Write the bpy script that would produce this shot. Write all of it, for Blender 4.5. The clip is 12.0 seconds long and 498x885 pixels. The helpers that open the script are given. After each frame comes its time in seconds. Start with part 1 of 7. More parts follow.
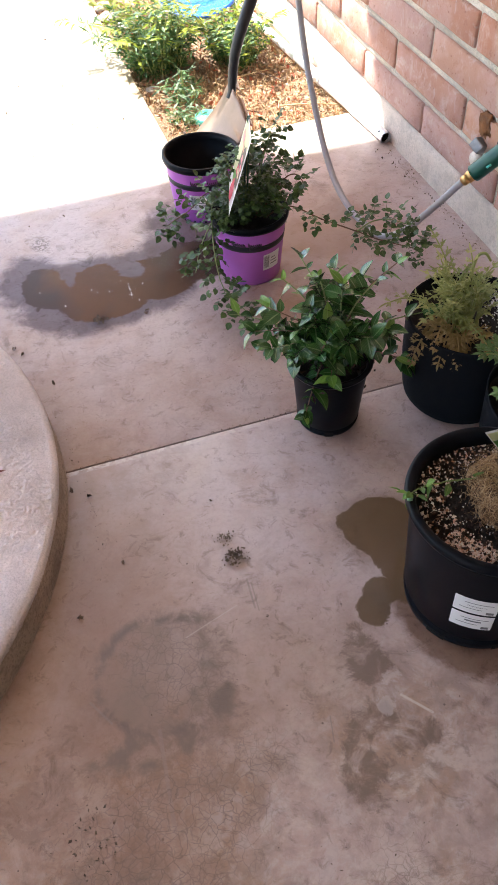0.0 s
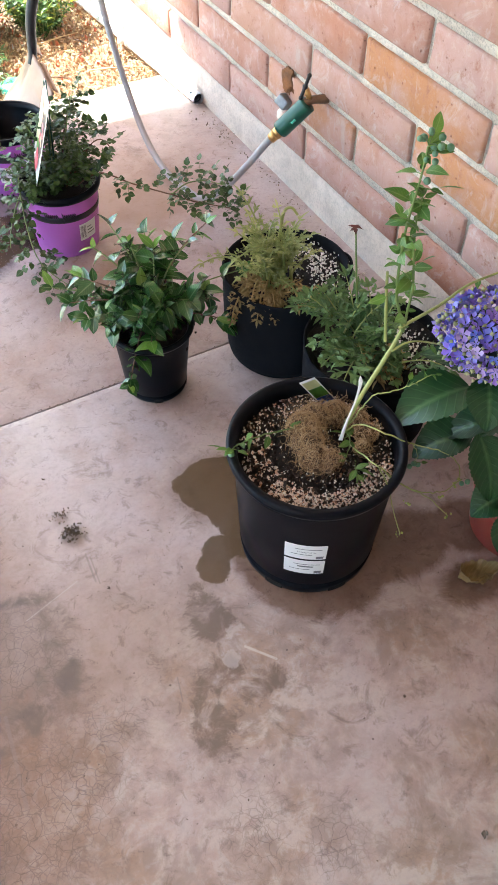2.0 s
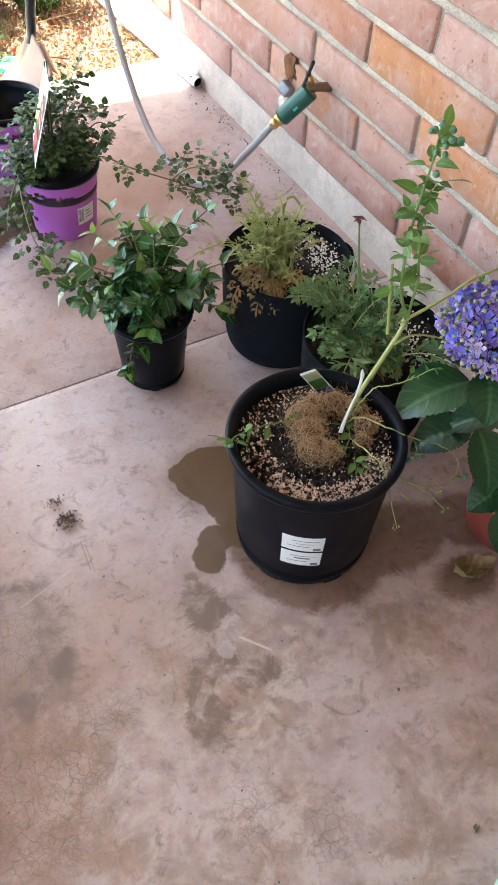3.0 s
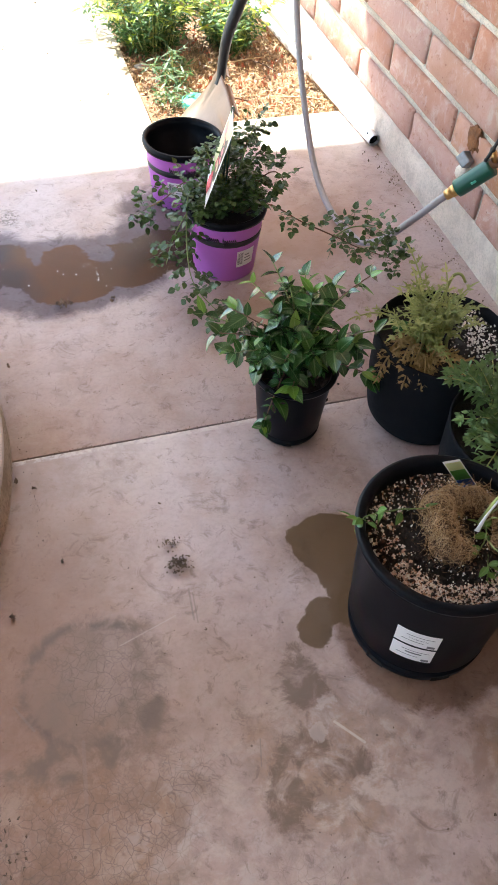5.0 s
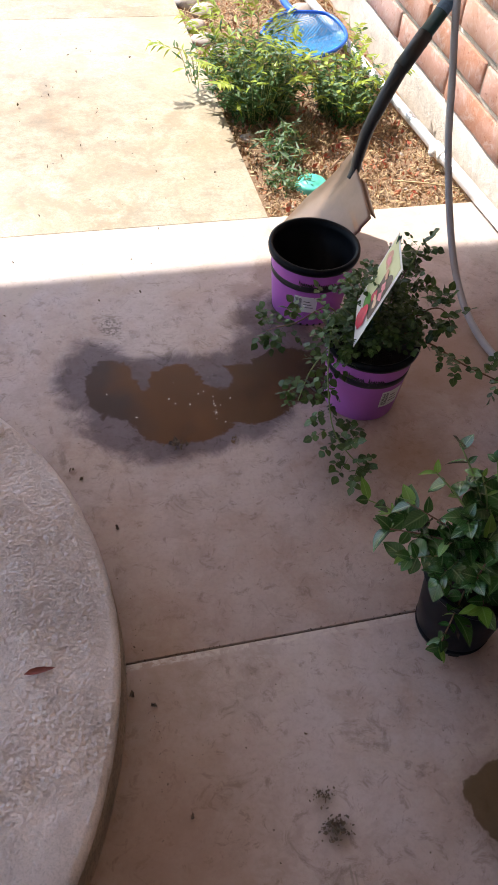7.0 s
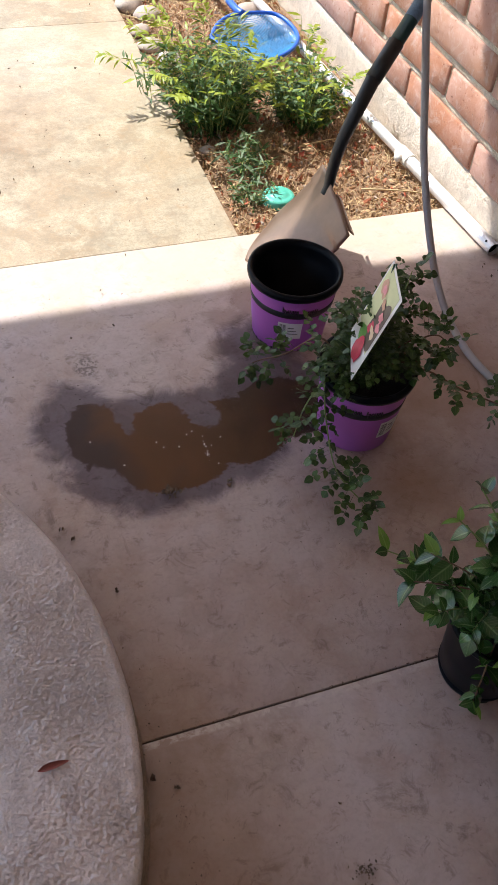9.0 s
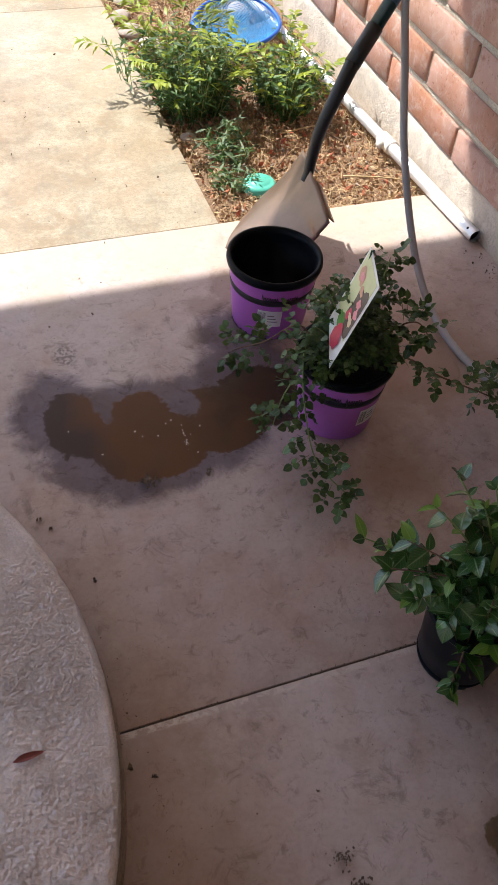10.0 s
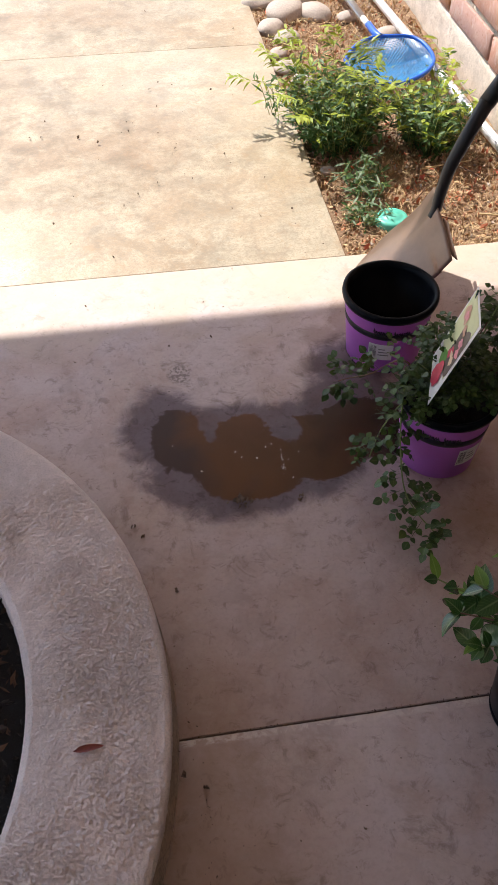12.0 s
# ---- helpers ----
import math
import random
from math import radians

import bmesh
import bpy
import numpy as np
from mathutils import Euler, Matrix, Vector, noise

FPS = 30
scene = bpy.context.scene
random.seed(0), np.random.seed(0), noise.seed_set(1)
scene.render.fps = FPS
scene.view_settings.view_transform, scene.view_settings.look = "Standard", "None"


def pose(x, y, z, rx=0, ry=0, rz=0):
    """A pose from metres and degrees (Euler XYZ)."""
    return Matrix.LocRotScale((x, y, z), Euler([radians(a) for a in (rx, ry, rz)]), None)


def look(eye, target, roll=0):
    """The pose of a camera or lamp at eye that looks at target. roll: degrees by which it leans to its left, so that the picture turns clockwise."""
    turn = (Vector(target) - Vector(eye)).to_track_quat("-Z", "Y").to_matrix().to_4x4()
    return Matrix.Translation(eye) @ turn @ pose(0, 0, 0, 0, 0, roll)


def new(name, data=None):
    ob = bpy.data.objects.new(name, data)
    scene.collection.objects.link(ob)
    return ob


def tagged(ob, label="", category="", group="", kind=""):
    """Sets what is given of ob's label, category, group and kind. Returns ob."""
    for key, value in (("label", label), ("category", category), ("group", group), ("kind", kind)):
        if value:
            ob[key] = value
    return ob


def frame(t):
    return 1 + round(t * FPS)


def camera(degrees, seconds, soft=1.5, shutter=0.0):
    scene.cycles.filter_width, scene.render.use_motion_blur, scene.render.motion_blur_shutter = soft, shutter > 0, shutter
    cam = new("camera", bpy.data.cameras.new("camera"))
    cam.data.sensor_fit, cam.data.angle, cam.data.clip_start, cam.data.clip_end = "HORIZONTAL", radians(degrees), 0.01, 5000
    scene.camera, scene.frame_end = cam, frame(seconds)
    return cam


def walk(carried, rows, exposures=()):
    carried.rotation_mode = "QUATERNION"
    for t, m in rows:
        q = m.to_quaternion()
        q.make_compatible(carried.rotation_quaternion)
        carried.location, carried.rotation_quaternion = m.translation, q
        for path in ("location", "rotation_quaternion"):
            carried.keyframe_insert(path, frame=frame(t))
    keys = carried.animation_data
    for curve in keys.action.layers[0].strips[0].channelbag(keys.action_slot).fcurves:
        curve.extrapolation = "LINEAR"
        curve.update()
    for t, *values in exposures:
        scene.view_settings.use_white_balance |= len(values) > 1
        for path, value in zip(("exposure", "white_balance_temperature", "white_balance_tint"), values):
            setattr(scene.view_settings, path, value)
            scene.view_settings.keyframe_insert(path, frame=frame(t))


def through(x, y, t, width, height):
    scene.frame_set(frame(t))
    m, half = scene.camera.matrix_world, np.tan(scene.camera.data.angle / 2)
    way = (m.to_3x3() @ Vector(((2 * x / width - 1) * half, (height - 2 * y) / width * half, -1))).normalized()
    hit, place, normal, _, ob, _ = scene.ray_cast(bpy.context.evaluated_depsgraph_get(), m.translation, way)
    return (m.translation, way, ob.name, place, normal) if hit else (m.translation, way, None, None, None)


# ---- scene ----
cam = camera(33.5, 12.0, soft=1.1)
PATH = [
    (0, (0.066, 0.195, 1.232), (0.453, 1.484, -0.247), -2.7),
    (0.5, (0.087, 0.183, 1.232), (0.551, 1.443, -0.251), -1.7),
    (1, (0.108, 0.176, 1.235), (0.638, 1.396, -0.259), -1.1),
    (1.5, (0.126, 0.162, 1.23), (0.719, 1.336, -0.276), -0.2),
    (2, (0.139, 0.155, 1.223), (0.781, 1.275, -0.305), 1.2),
    (2.5, (0.137, 0.162, 1.221), (0.8, 1.246, -0.323), 2.6),
    (2.7, (0.134, 0.165, 1.221), (0.797, 1.245, -0.326), 3.0),
    (4.3, (0.102, 0.215, 1.226), (0.668, 1.378, -0.299), 4.9),
    (4.5, (0.101, 0.223, 1.227), (0.625, 1.416, -0.29), 4.6),
    (5, (0.11, 0.246, 1.228), (0.558, 1.484, -0.278), 4.4),
    (5.5, (0.114, 0.303, 1.215), (0.497, 1.554, -0.298), 4.2),
    (6, (0.038, 0.439, 1.223), (0.405, 1.698, -0.287), 3.4),
    (6.5, (-0.005, 0.58, 1.216), (0.381, 1.845, -0.285), 4.6),
    (6.7, (-0.004, 0.637, 1.215), (0.387, 1.904, -0.282), 5.6),
    (8.3, (-0.057, 0.86, 1.216), (0.424, 2.074, -0.299), 5.2),
    (8.5, (-0.059, 0.86, 1.217), (0.435, 2.071, -0.295), 5.5),
    (9, (-0.057, 0.86, 1.217), (0.464, 2.065, -0.292), 6.4),
    (9.5, (-0.048, 0.86, 1.215), (0.488, 2.052, -0.3), 7.0),
    (10, (-0.036, 0.855, 1.211), (0.502, 2.035, -0.311), 6.9),
    (10.5, (-0.025, 0.844, 1.211), (0.489, 2.019, -0.324), 5.9),
    (11, (-0.004, 0.835, 1.207), (0.403, 2.01, -0.36), 3.2),
    (11.5, (0.023, 0.83, 1.225), (0.3, 2.053, -0.332), 0.5),
    (12, (0.053, 0.812, 1.234), (0.255, 2.127, -0.259), 0.1),
]
# seconds, stops, kelvin, tint
EXPOSURES = [
    (0.0, 2.12, 6240, 9), (1.0, 2.54, 6150, 5), (1.5, 2.68, 6040, 3), (2.5, 2.74, 6020, 2), (4.5, 2.52, 6090, 3), (5.0, 2.33, 6170, 4), (5.5, 2.11, 6180, 5), (6.0, 1.88, 6230, 7),
    (6.5, 1.34, 6230, 9), (8.3, 0.87, 6330, 10), (9.5, 0.77, 6380, 10), (10.5, 0.92, 6260, 10), (11.0, 1.13, 6200, 10), (11.5, 1.18, 5930, 11), (12.0, 0.68, 6560, 13),
]
walk(cam, [(t, look(eye, target, roll)) for t, eye, target, roll in PATH], EXPOSURES)

# ---- world, sun and exposure ----
SUN = Vector((0.45, -0.68, -1.0)).normalized()
world = bpy.data.worlds.new("world")
scene.world = world
world.use_nodes = True
wn = world.node_tree.nodes
sky = wn.new("ShaderNodeTexSky")
sky.sky_type = "NISHITA"
sky.sun_disc = False
sky.sun_elevation = math.asin(-SUN.z)
sky.sun_rotation = math.atan2(-SUN.x, -SUN.y)
world.node_tree.links.new(sky.outputs[0], wn["Background"].inputs[0])
wn["Background"].inputs[1].default_value = 0.14
sun_data = bpy.data.lights.new("sun", "SUN")
sun_data.energy, sun_data.angle, sun_data.color = 5.0, radians(0.55), (1.0, 0.94, 0.84)
sun = new("sun", sun_data)
sun.matrix_world = look((-2.0, 4.0, 6.0), Vector((-2.0, 4.0, 6.0)) + SUN)


# ---- materials ----
def nodes_of(name):
    m = bpy.data.materials.new(name)
    m.use_nodes = True
    t = m.node_tree
    return m, t.nodes, t.links, t.nodes["Principled BSDF"]


def put(links, node, **values):
    for key, v in values.items():
        sock = node.inputs[key]
        if isinstance(v, bpy.types.NodeSocket):
            links.new(v, sock)
        else:
            sock.default_value = v
    return node


def noise_tex(n, l, vec, scale, detail=6.0, rough=0.6, distort=0.0):
    t = n.new("ShaderNodeTexNoise")
    t.inputs["Scale"].default_value, t.inputs["Detail"].default_value = scale, detail
    t.inputs["Roughness"].default_value, t.inputs["Distortion"].default_value = rough, distort
    if vec is not None:
        l.new(vec, t.inputs["Vector"])
    return t.outputs["Fac"]


def ramp(n, l, fac, stops):
    r = n.new("ShaderNodeValToRGB")
    els = r.color_ramp.elements
    while len(els) < len(stops):
        els.new(0.5)
    for e, (p, c) in zip(els, stops):
        e.position, e.color = p, (*c, 1.0) if len(c) == 3 else c
    l.new(fac, r.inputs[0])
    return r.outputs[0]


def mix(n, l, fac, a, b, mode="MIX"):
    m = n.new("ShaderNodeMix")
    m.data_type, m.blend_type = "RGBA", mode
    for sock, v in ((m.inputs[0], fac), (m.inputs[6], a), (m.inputs[7], b)):
        if isinstance(v, bpy.types.NodeSocket):
            l.new(v, sock)
        else:
            sock.default_value = v if isinstance(v, (int, float)) else (*v, 1.0)
    return m.outputs[2]


def calc(n, l, op, a, b=0.0, clamp=False):
    m = n.new("ShaderNodeMath")
    m.operation, m.use_clamp = op, clamp
    for sock, v in zip(m.inputs, (a, b)):
        if isinstance(v, bpy.types.NodeSocket):
            l.new(v, sock)
        else:
            sock.default_value = v
    return m.outputs[0]


def bump(n, l, height, strength, distance, bsdf, under=None):
    b = n.new("ShaderNodeBump")
    b.inputs["Strength"].default_value, b.inputs["Distance"].default_value = strength, distance
    l.new(height, b.inputs["Height"])
    if under is not None:
        l.new(under, b.inputs["Normal"])
    l.new(b.outputs[0], bsdf.inputs["Normal"])
    return b.outputs[0]


def coords(n, which="Object"):
    return n.new("ShaderNodeTexCoord").outputs[which]


def place(n):
    return n.new("ShaderNodeNewGeometry").outputs["Position"]


def plain(name, color, rough=0.5, metal=0.0, vary=0.25, scale=40.0, relief=0.1, depth=0.001, spec=0.5):
    """A surface of one colour with grain, faint blotches and fine relief."""
    m, n, l, b = nodes_of(name)
    p = coords(n)
    big, fine = noise_tex(n, l, p, scale * 0.2), noise_tex(n, l, p, scale * 3.0)
    dark = tuple(c * (1 - vary) for c in color)
    light = tuple(min(1.0, c * (1 + vary)) for c in color)
    c = mix(n, l, 0.35, ramp(n, l, big, [(0.3, dark), (0.7, light)]), ramp(n, l, fine, [(0.3, dark), (0.7, light)]))
    l.new(c, b.inputs["Base Color"])
    l.new(ramp(n, l, big, [(0.3, (rough * 0.8,) * 3), (0.7, (min(1, rough * 1.2),) * 3)]), b.inputs["Roughness"])
    b.inputs["Metallic"].default_value = metal
    b.inputs["Specular IOR Level"].default_value = spec
    if relief:
        bump(n, l, fine, relief, depth, b)
    return m


def blob_mask(n, l, p, ellipses, edge, wobble, wobble_scale, cuts=()):
    """1 inside a union of ellipses (x, y, rx, ry) on the ground, 0 outside, with an uneven edge."""
    w = noise_tex(n, l, p, wobble_scale, 9.0, 0.72, 0.5)
    total = None
    sep = n.new("ShaderNodeSeparateXYZ")
    l.new(p, sep.inputs[0])
    for i, (x, y, rx, ry) in enumerate(list(ellipses) + list(cuts)):
        dx = calc(n, l, "DIVIDE", calc(n, l, "SUBTRACT", sep.outputs[0], x), rx)
        dy = calc(n, l, "DIVIDE", calc(n, l, "SUBTRACT", sep.outputs[1], y), ry)
        d = calc(n, l, "SQRT", calc(n, l, "ADD", calc(n, l, "MULTIPLY", dx, dx), calc(n, l, "MULTIPLY", dy, dy)))
        d = calc(n, l, "MULTIPLY", calc(n, l, "SUBTRACT", d, 1.0), min(rx, ry))
        if i >= len(ellipses):
            total = calc(n, l, "MAXIMUM", total, calc(n, l, "MULTIPLY", d, -1.0))
        else:
            total = d if total is None else calc(n, l, "MINIMUM", total, d)
    total = calc(n, l, "ADD", total, calc(n, l, "MULTIPLY", calc(n, l, "SUBTRACT", w, 0.5), wobble))
    r = n.new("ShaderNodeMapRange")
    r.interpolation_type = "SMOOTHSTEP"
    l.new(total, r.inputs[0])
    r.inputs[1].default_value, r.inputs[2].default_value = edge, -edge
    r.inputs[3].default_value, r.inputs[4].default_value = 0.0, 1.0
    return r.outputs[0]


PUDDLE_A = [(0.085, 1.925, 0.060, 0.084), (0.215, 1.850, 0.120, 0.098), (0.36, 1.870, 0.100, 0.088), (0.46, 1.905, 0.100, 0.085), (0.212, 1.945, 0.048, 0.030), (0.135, 1.880, 0.075, 0.058)]
NOTCH_A = [(0.148, 1.962, 0.019, 0.046), (0.302, 1.930, 0.030, 0.044)]
PUDDLE_B = [(0.548, 0.990, 0.070, 0.068), (0.507, 1.012, 0.034, 0.032), (0.558, 0.915, 0.054, 0.085), (0.463, 0.833, 0.028, 0.032), (0.495, 0.862, 0.036, 0.028), (0.56, 0.85, 0.06, 0.03)]
DAMP = [(0.055, 1.955, 0.088, 0.115), (0.20, 1.862, 0.20, 0.150), (0.33, 1.870, 0.120, 0.130), (0.45, 1.95, 0.130, 0.130), (0.465, 2.07, 0.085, 0.110)]
FILM = [(-0.05, 0.80, 0.24, 0.36), (0.20, 0.80, 0.20, 0.15), (0.10, 1.05, 0.13, 0.24)]
TRAIL = [(0.425, 2.200, 0.062, 0.034), (0.395, 2.105, 0.040, 0.028), (0.50, 2.24, 0.05, 0.06)]
DAMP_B = [(0.640, 0.800, 0.145, 0.155), (0.770, 0.72, 0.115, 0.070), (0.90, 0.70, 0.06, 0.06), (0.835, 0.600, 0.058, 0.042)]
HALO_B = [(0.545, 0.985, 0.085, 0.080)]
MUD = [(0.80, 1.90, 0.22, 0.16), (0.62, 1.66, 0.10, 0.07), (0.03, 1.0, 0.085, 0.36)]
TAN = [(0.0, 0.55, 0.32, 0.22), (0.42, 0.62, 0.16, 0.16), (0.72, 0.56, 0.15, 0.10), (0.60, 0.30, 0.25, 0.12), (0.30, 0.40, 0.16, 0.12)]
RING = [(0.100, 0.840, 0.118, 0.110)]
RING_IN = [(0.094, 0.843, 0.098, 0.090)]
RING_FOOT = [(0.060, 0.727, 0.085, 0.030), (0.165, 0.770, 0.035, 0.035), (0.185, 0.86, 0.020, 0.06)]
CRAZE = [(0.115, 0.845, 0.085, 0.085), (0.04, 0.60, 0.15, 0.10), (0.20, 0.655, 0.06, 0.04), (0.41, 0.37, 0.05, 0.04), (0.33, 0.44, 0.04, 0.06)]
SPLASH = [(0.382, 0.655, 0.040, 0.035), (0.412, 0.755, 0.030, 0.045), (0.335, 0.60, 0.030, 0.055), (0.43, 0.61, 0.05, 0.02)]
CHALK = [(0.436, 0.712, 0.016, 0.009), (0.411, 0.672, 0.014, 0.014)]
WALK_STAIN = [(-0.10, 3.05, 0.40, 0.30), (-0.45, 3.40, 0.40, 0.40), (-0.35, 4.05, 0.50, 0.22)]
ROUGH_SPOT = [(0.103, 2.116, 0.026, 0.030)]


def line_mask(n, l, p, a, b, half):
    """1 along a straight scratch on the ground from a to b."""
    va = n.new("ShaderNodeVectorMath")
    va.operation = "SUBTRACT"
    l.new(p, va.inputs[0])
    va.inputs[1].default_value = (*a, 0.0)
    ab = Vector((b[0] - a[0], b[1] - a[1], 0.0))
    dot = n.new("ShaderNodeVectorMath")
    dot.operation = "DOT_PRODUCT"
    l.new(va.outputs[0], dot.inputs[0])
    dot.inputs[1].default_value = ab / ab.length_squared
    h = calc(n, l, "ADD", dot.outputs["Value"], 0.0, True)
    foot = n.new("ShaderNodeVectorMath")
    foot.operation = "SCALE"
    foot.inputs[0].default_value = ab
    l.new(h, foot.inputs["Scale"])
    gap = n.new("ShaderNodeVectorMath")
    gap.operation = "DISTANCE"
    l.new(va.outputs[0], gap.inputs[0])
    l.new(foot.outputs[0], gap.inputs[1])
    return ramp(n, l, calc(n, l, "DIVIDE", gap.outputs["Value"], half), [(0.5, (1, 1, 1)), (1.0, (0, 0, 0))])


def patio(name):
    """Smooth trowelled concrete: pale clouds, tan areas, stains, crazing, damp and specks."""
    m, n, l, b = nodes_of(name)
    p = place(n)
    wide, cloud = noise_tex(n, l, p, 2.2, 5.0, 0.55, 0.3), noise_tex(n, l, p, 6.0, 7.0, 0.62, 0.5)
    mott, fine = noise_tex(n, l, p, 17.0, 8.0, 0.66, 0.5), noise_tex(n, l, p, 130.0, 4.0)
    pale, tan, rose, dirt = (0.540, 0.450, 0.452), (0.395, 0.268, 0.198), (0.470, 0.350, 0.315), (0.195, 0.140, 0.112)
    c = mix(n, l, ramp(n, l, cloud, [(0.44, (0, 0, 0)), (0.60, (0.8,) * 3)]), pale, rose)
    area = calc(n, l, "MAXIMUM", blob_mask(n, l, p, TAN, 0.10, 0.25, 6.0), ramp(n, l, wide, [(0.52, (0, 0, 0)), (0.66, (0.6,) * 3)]))
    c = mix(n, l, calc(n, l, "MULTIPLY", area, ramp(n, l, cloud, [(0.38, (0.95,) * 3), (0.60, (0.35,) * 3)])), c, tan)
    worn = calc(n, l, "ADD", calc(n, l, "MULTIPLY", area, 0.65), 0.30)
    c = mix(n, l, calc(n, l, "MULTIPLY", worn, ramp(n, l, mott, [(0.48, (0, 0, 0)), (0.60, (0.75,) * 3)])), c, (0.310, 0.235, 0.200))
    c = mix(n, l, calc(n, l, "MULTIPLY", worn, ramp(n, l, mott, [(0.38, (0.75,) * 3), (0.475, (0, 0, 0))])), c, (0.52, 0.45, 0.43))
    blot = noise_tex(n, l, p, 10.0, 10.0, 0.68, 0.35)
    c = mix(n, l, calc(n, l, "MULTIPLY", worn, ramp(n, l, blot, [(0.52, (0, 0, 0)), (0.60, (0.85,) * 3)])), c, (0.56, 0.465, 0.420))
    c = mix(n, l, calc(n, l, "MULTIPLY", worn, ramp(n, l, blot, [(0.38, (0.75,) * 3), (0.46, (0, 0, 0))])), c, (0.285, 0.200, 0.158))
    smudge = noise_tex(n, l, p, 13.0, 9.0, 0.74, 1.1)
    c = mix(n, l, ramp(n, l, smudge, [(0.575, (0, 0, 0)), (0.66, (0.60,) * 3)]), c, dirt)
    spot = noise_tex(n, l, p, 38.0, 7.0, 0.75, 0.6)
    c = mix(n, l, ramp(n, l, spot, [(0.555, (0, 0, 0)), (0.64, (0.5,) * 3)]), c, dirt)
    c = mix(n, l, ramp(n, l, spot, [(0.36, (0.35,) * 3), (0.45, (0, 0, 0))]), c, (0.52, 0.46, 0.44))
    c = mix(n, l, ramp(n, l, fine, [(0.36, (0.22,) * 3), (0.52, (0, 0, 0))]), c, (0.33, 0.27, 0.25))
    for scale, size, keep in ((26.0, 0.05, 0.74), (60.0, 0.075, 0.86)):
        specks = n.new("ShaderNodeTexVoronoi")
        specks.inputs["Scale"].default_value = scale
        l.new(p, specks.inputs["Vector"])
        pick = n.new("ShaderNodeSeparateColor")
        l.new(specks.outputs["Color"], pick.inputs[0])
        dot = calc(n, l, "MULTIPLY", calc(n, l, "LESS_THAN", specks.outputs["Distance"], size), calc(n, l, "GREATER_THAN", pick.outputs[0], keep))
        c = mix(n, l, calc(n, l, "MULTIPLY", dot, 0.7), c, (0.10, 0.07, 0.055))
    mud = blob_mask(n, l, p, MUD, 0.10, 0.22, 7.0)
    c = mix(n, l, calc(n, l, "MULTIPLY", mud, 0.72), c, (0.30, 0.185, 0.125))
    film = blob_mask(n, l, p, FILM, 0.13, 0.20, 6.0)
    c = mix(n, l, calc(n, l, "MULTIPLY", film, 0.95), c, mix(n, l, 1.0, c, (0.74, 0.64, 0.56), "MULTIPLY"))
    # sunlight on the slab's outer edge, put into the colour as a creamier strip
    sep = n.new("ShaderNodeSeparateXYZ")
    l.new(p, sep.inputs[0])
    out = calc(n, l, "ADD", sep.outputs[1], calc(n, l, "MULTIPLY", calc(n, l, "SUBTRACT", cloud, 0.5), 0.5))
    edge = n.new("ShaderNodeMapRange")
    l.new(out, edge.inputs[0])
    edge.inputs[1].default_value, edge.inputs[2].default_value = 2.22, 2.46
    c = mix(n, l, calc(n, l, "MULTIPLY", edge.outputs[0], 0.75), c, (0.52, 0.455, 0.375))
    # ring left by a pot, and other stains
    inside = blob_mask(n, l, p, RING_IN, 0.010, 0.05, 14.0)
    ring = calc(n, l, "SUBTRACT", blob_mask(n, l, p, RING, 0.012, 0.05, 14.0), inside, True)
    c = mix(n, l, calc(n, l, "MULTIPLY", inside, ramp(n, l, cloud, [(0.40, (0.25,) * 3), (0.58, (0.85,) * 3)])), c, (0.205, 0.142, 0.108))
    c = mix(n, l, calc(n, l, "MULTIPLY", ring, ramp(n, l, mott, [(0.40, (0.15,) * 3), (0.54, (0.95,) * 3)])), c, (0.135, 0.095, 0.078))
    foot = calc(n, l, "MAXIMUM", blob_mask(n, l, p, RING_FOOT, 0.012, 0.09, 16.0), blob_mask(n, l, p, SPLASH, 0.007, 0.11, 20.0))
    c = mix(n, l, calc(n, l, "MULTIPLY", foot, ramp(n, l, mott, [(0.38, (0.15,) * 3), (0.55, (0.85,) * 3)])), c, (0.165, 0.115, 0.090))
    chalk = blob_mask(n, l, p, CHALK, 0.003, 0.05, 45.0)
    c = mix(n, l, calc(n, l, "MULTIPLY", chalk, 0.5), c, (0.56, 0.49, 0.47))
    for a, q, half, tone, amount in (((0.441, 0.680), (0.474, 0.638), 0.0028, (0.60, 0.54, 0.49), 0.85), ((0.281, 0.964), (0.276, 0.905), 0.0022, (0.24, 0.19, 0.17), 0.7), ((0.286, 0.955), (0.281, 0.898), 0.0016, (0.24, 0.19, 0.17), 0.6), ((0.15, 0.89), (0.248, 0.92), 0.0015, (0.56, 0.50, 0.46), 0.3), ((0.323, 0.685), (0.313, 0.645), 0.0014, (0.24, 0.19, 0.17), 0.6), ((0.068, 0.75), (0.052, 0.60), 0.004, (0.27, 0.20, 0.17), 0.45), ((-0.024, 0.83), (0.001, 0.786), 0.0025, (0.24, 0.18, 0.15), 0.6)):
        c = mix(n, l, calc(n, l, "MULTIPLY", line_mask(n, l, p, a, q, half), calc(n, l, "MULTIPLY", ramp(n, l, spot, [(0.35, (0.5,) * 3), (0.5, (1, 1, 1))]), amount)), c, tone)
    # fine crazing
    nz = n.new("ShaderNodeTexNoise")
    nz.inputs["Scale"].default_value, nz.inputs["Detail"].default_value = 28.0, 5.0
    l.new(p, nz.inputs["Vector"])
    warp = n.new("ShaderNodeVectorMath")
    warp.operation = "MULTIPLY_ADD"
    l.new(nz.outputs["Color"], warp.inputs[0])
    warp.inputs[1].default_value = (0.024, 0.024, 0.024)
    l.new(p, warp.inputs[2])
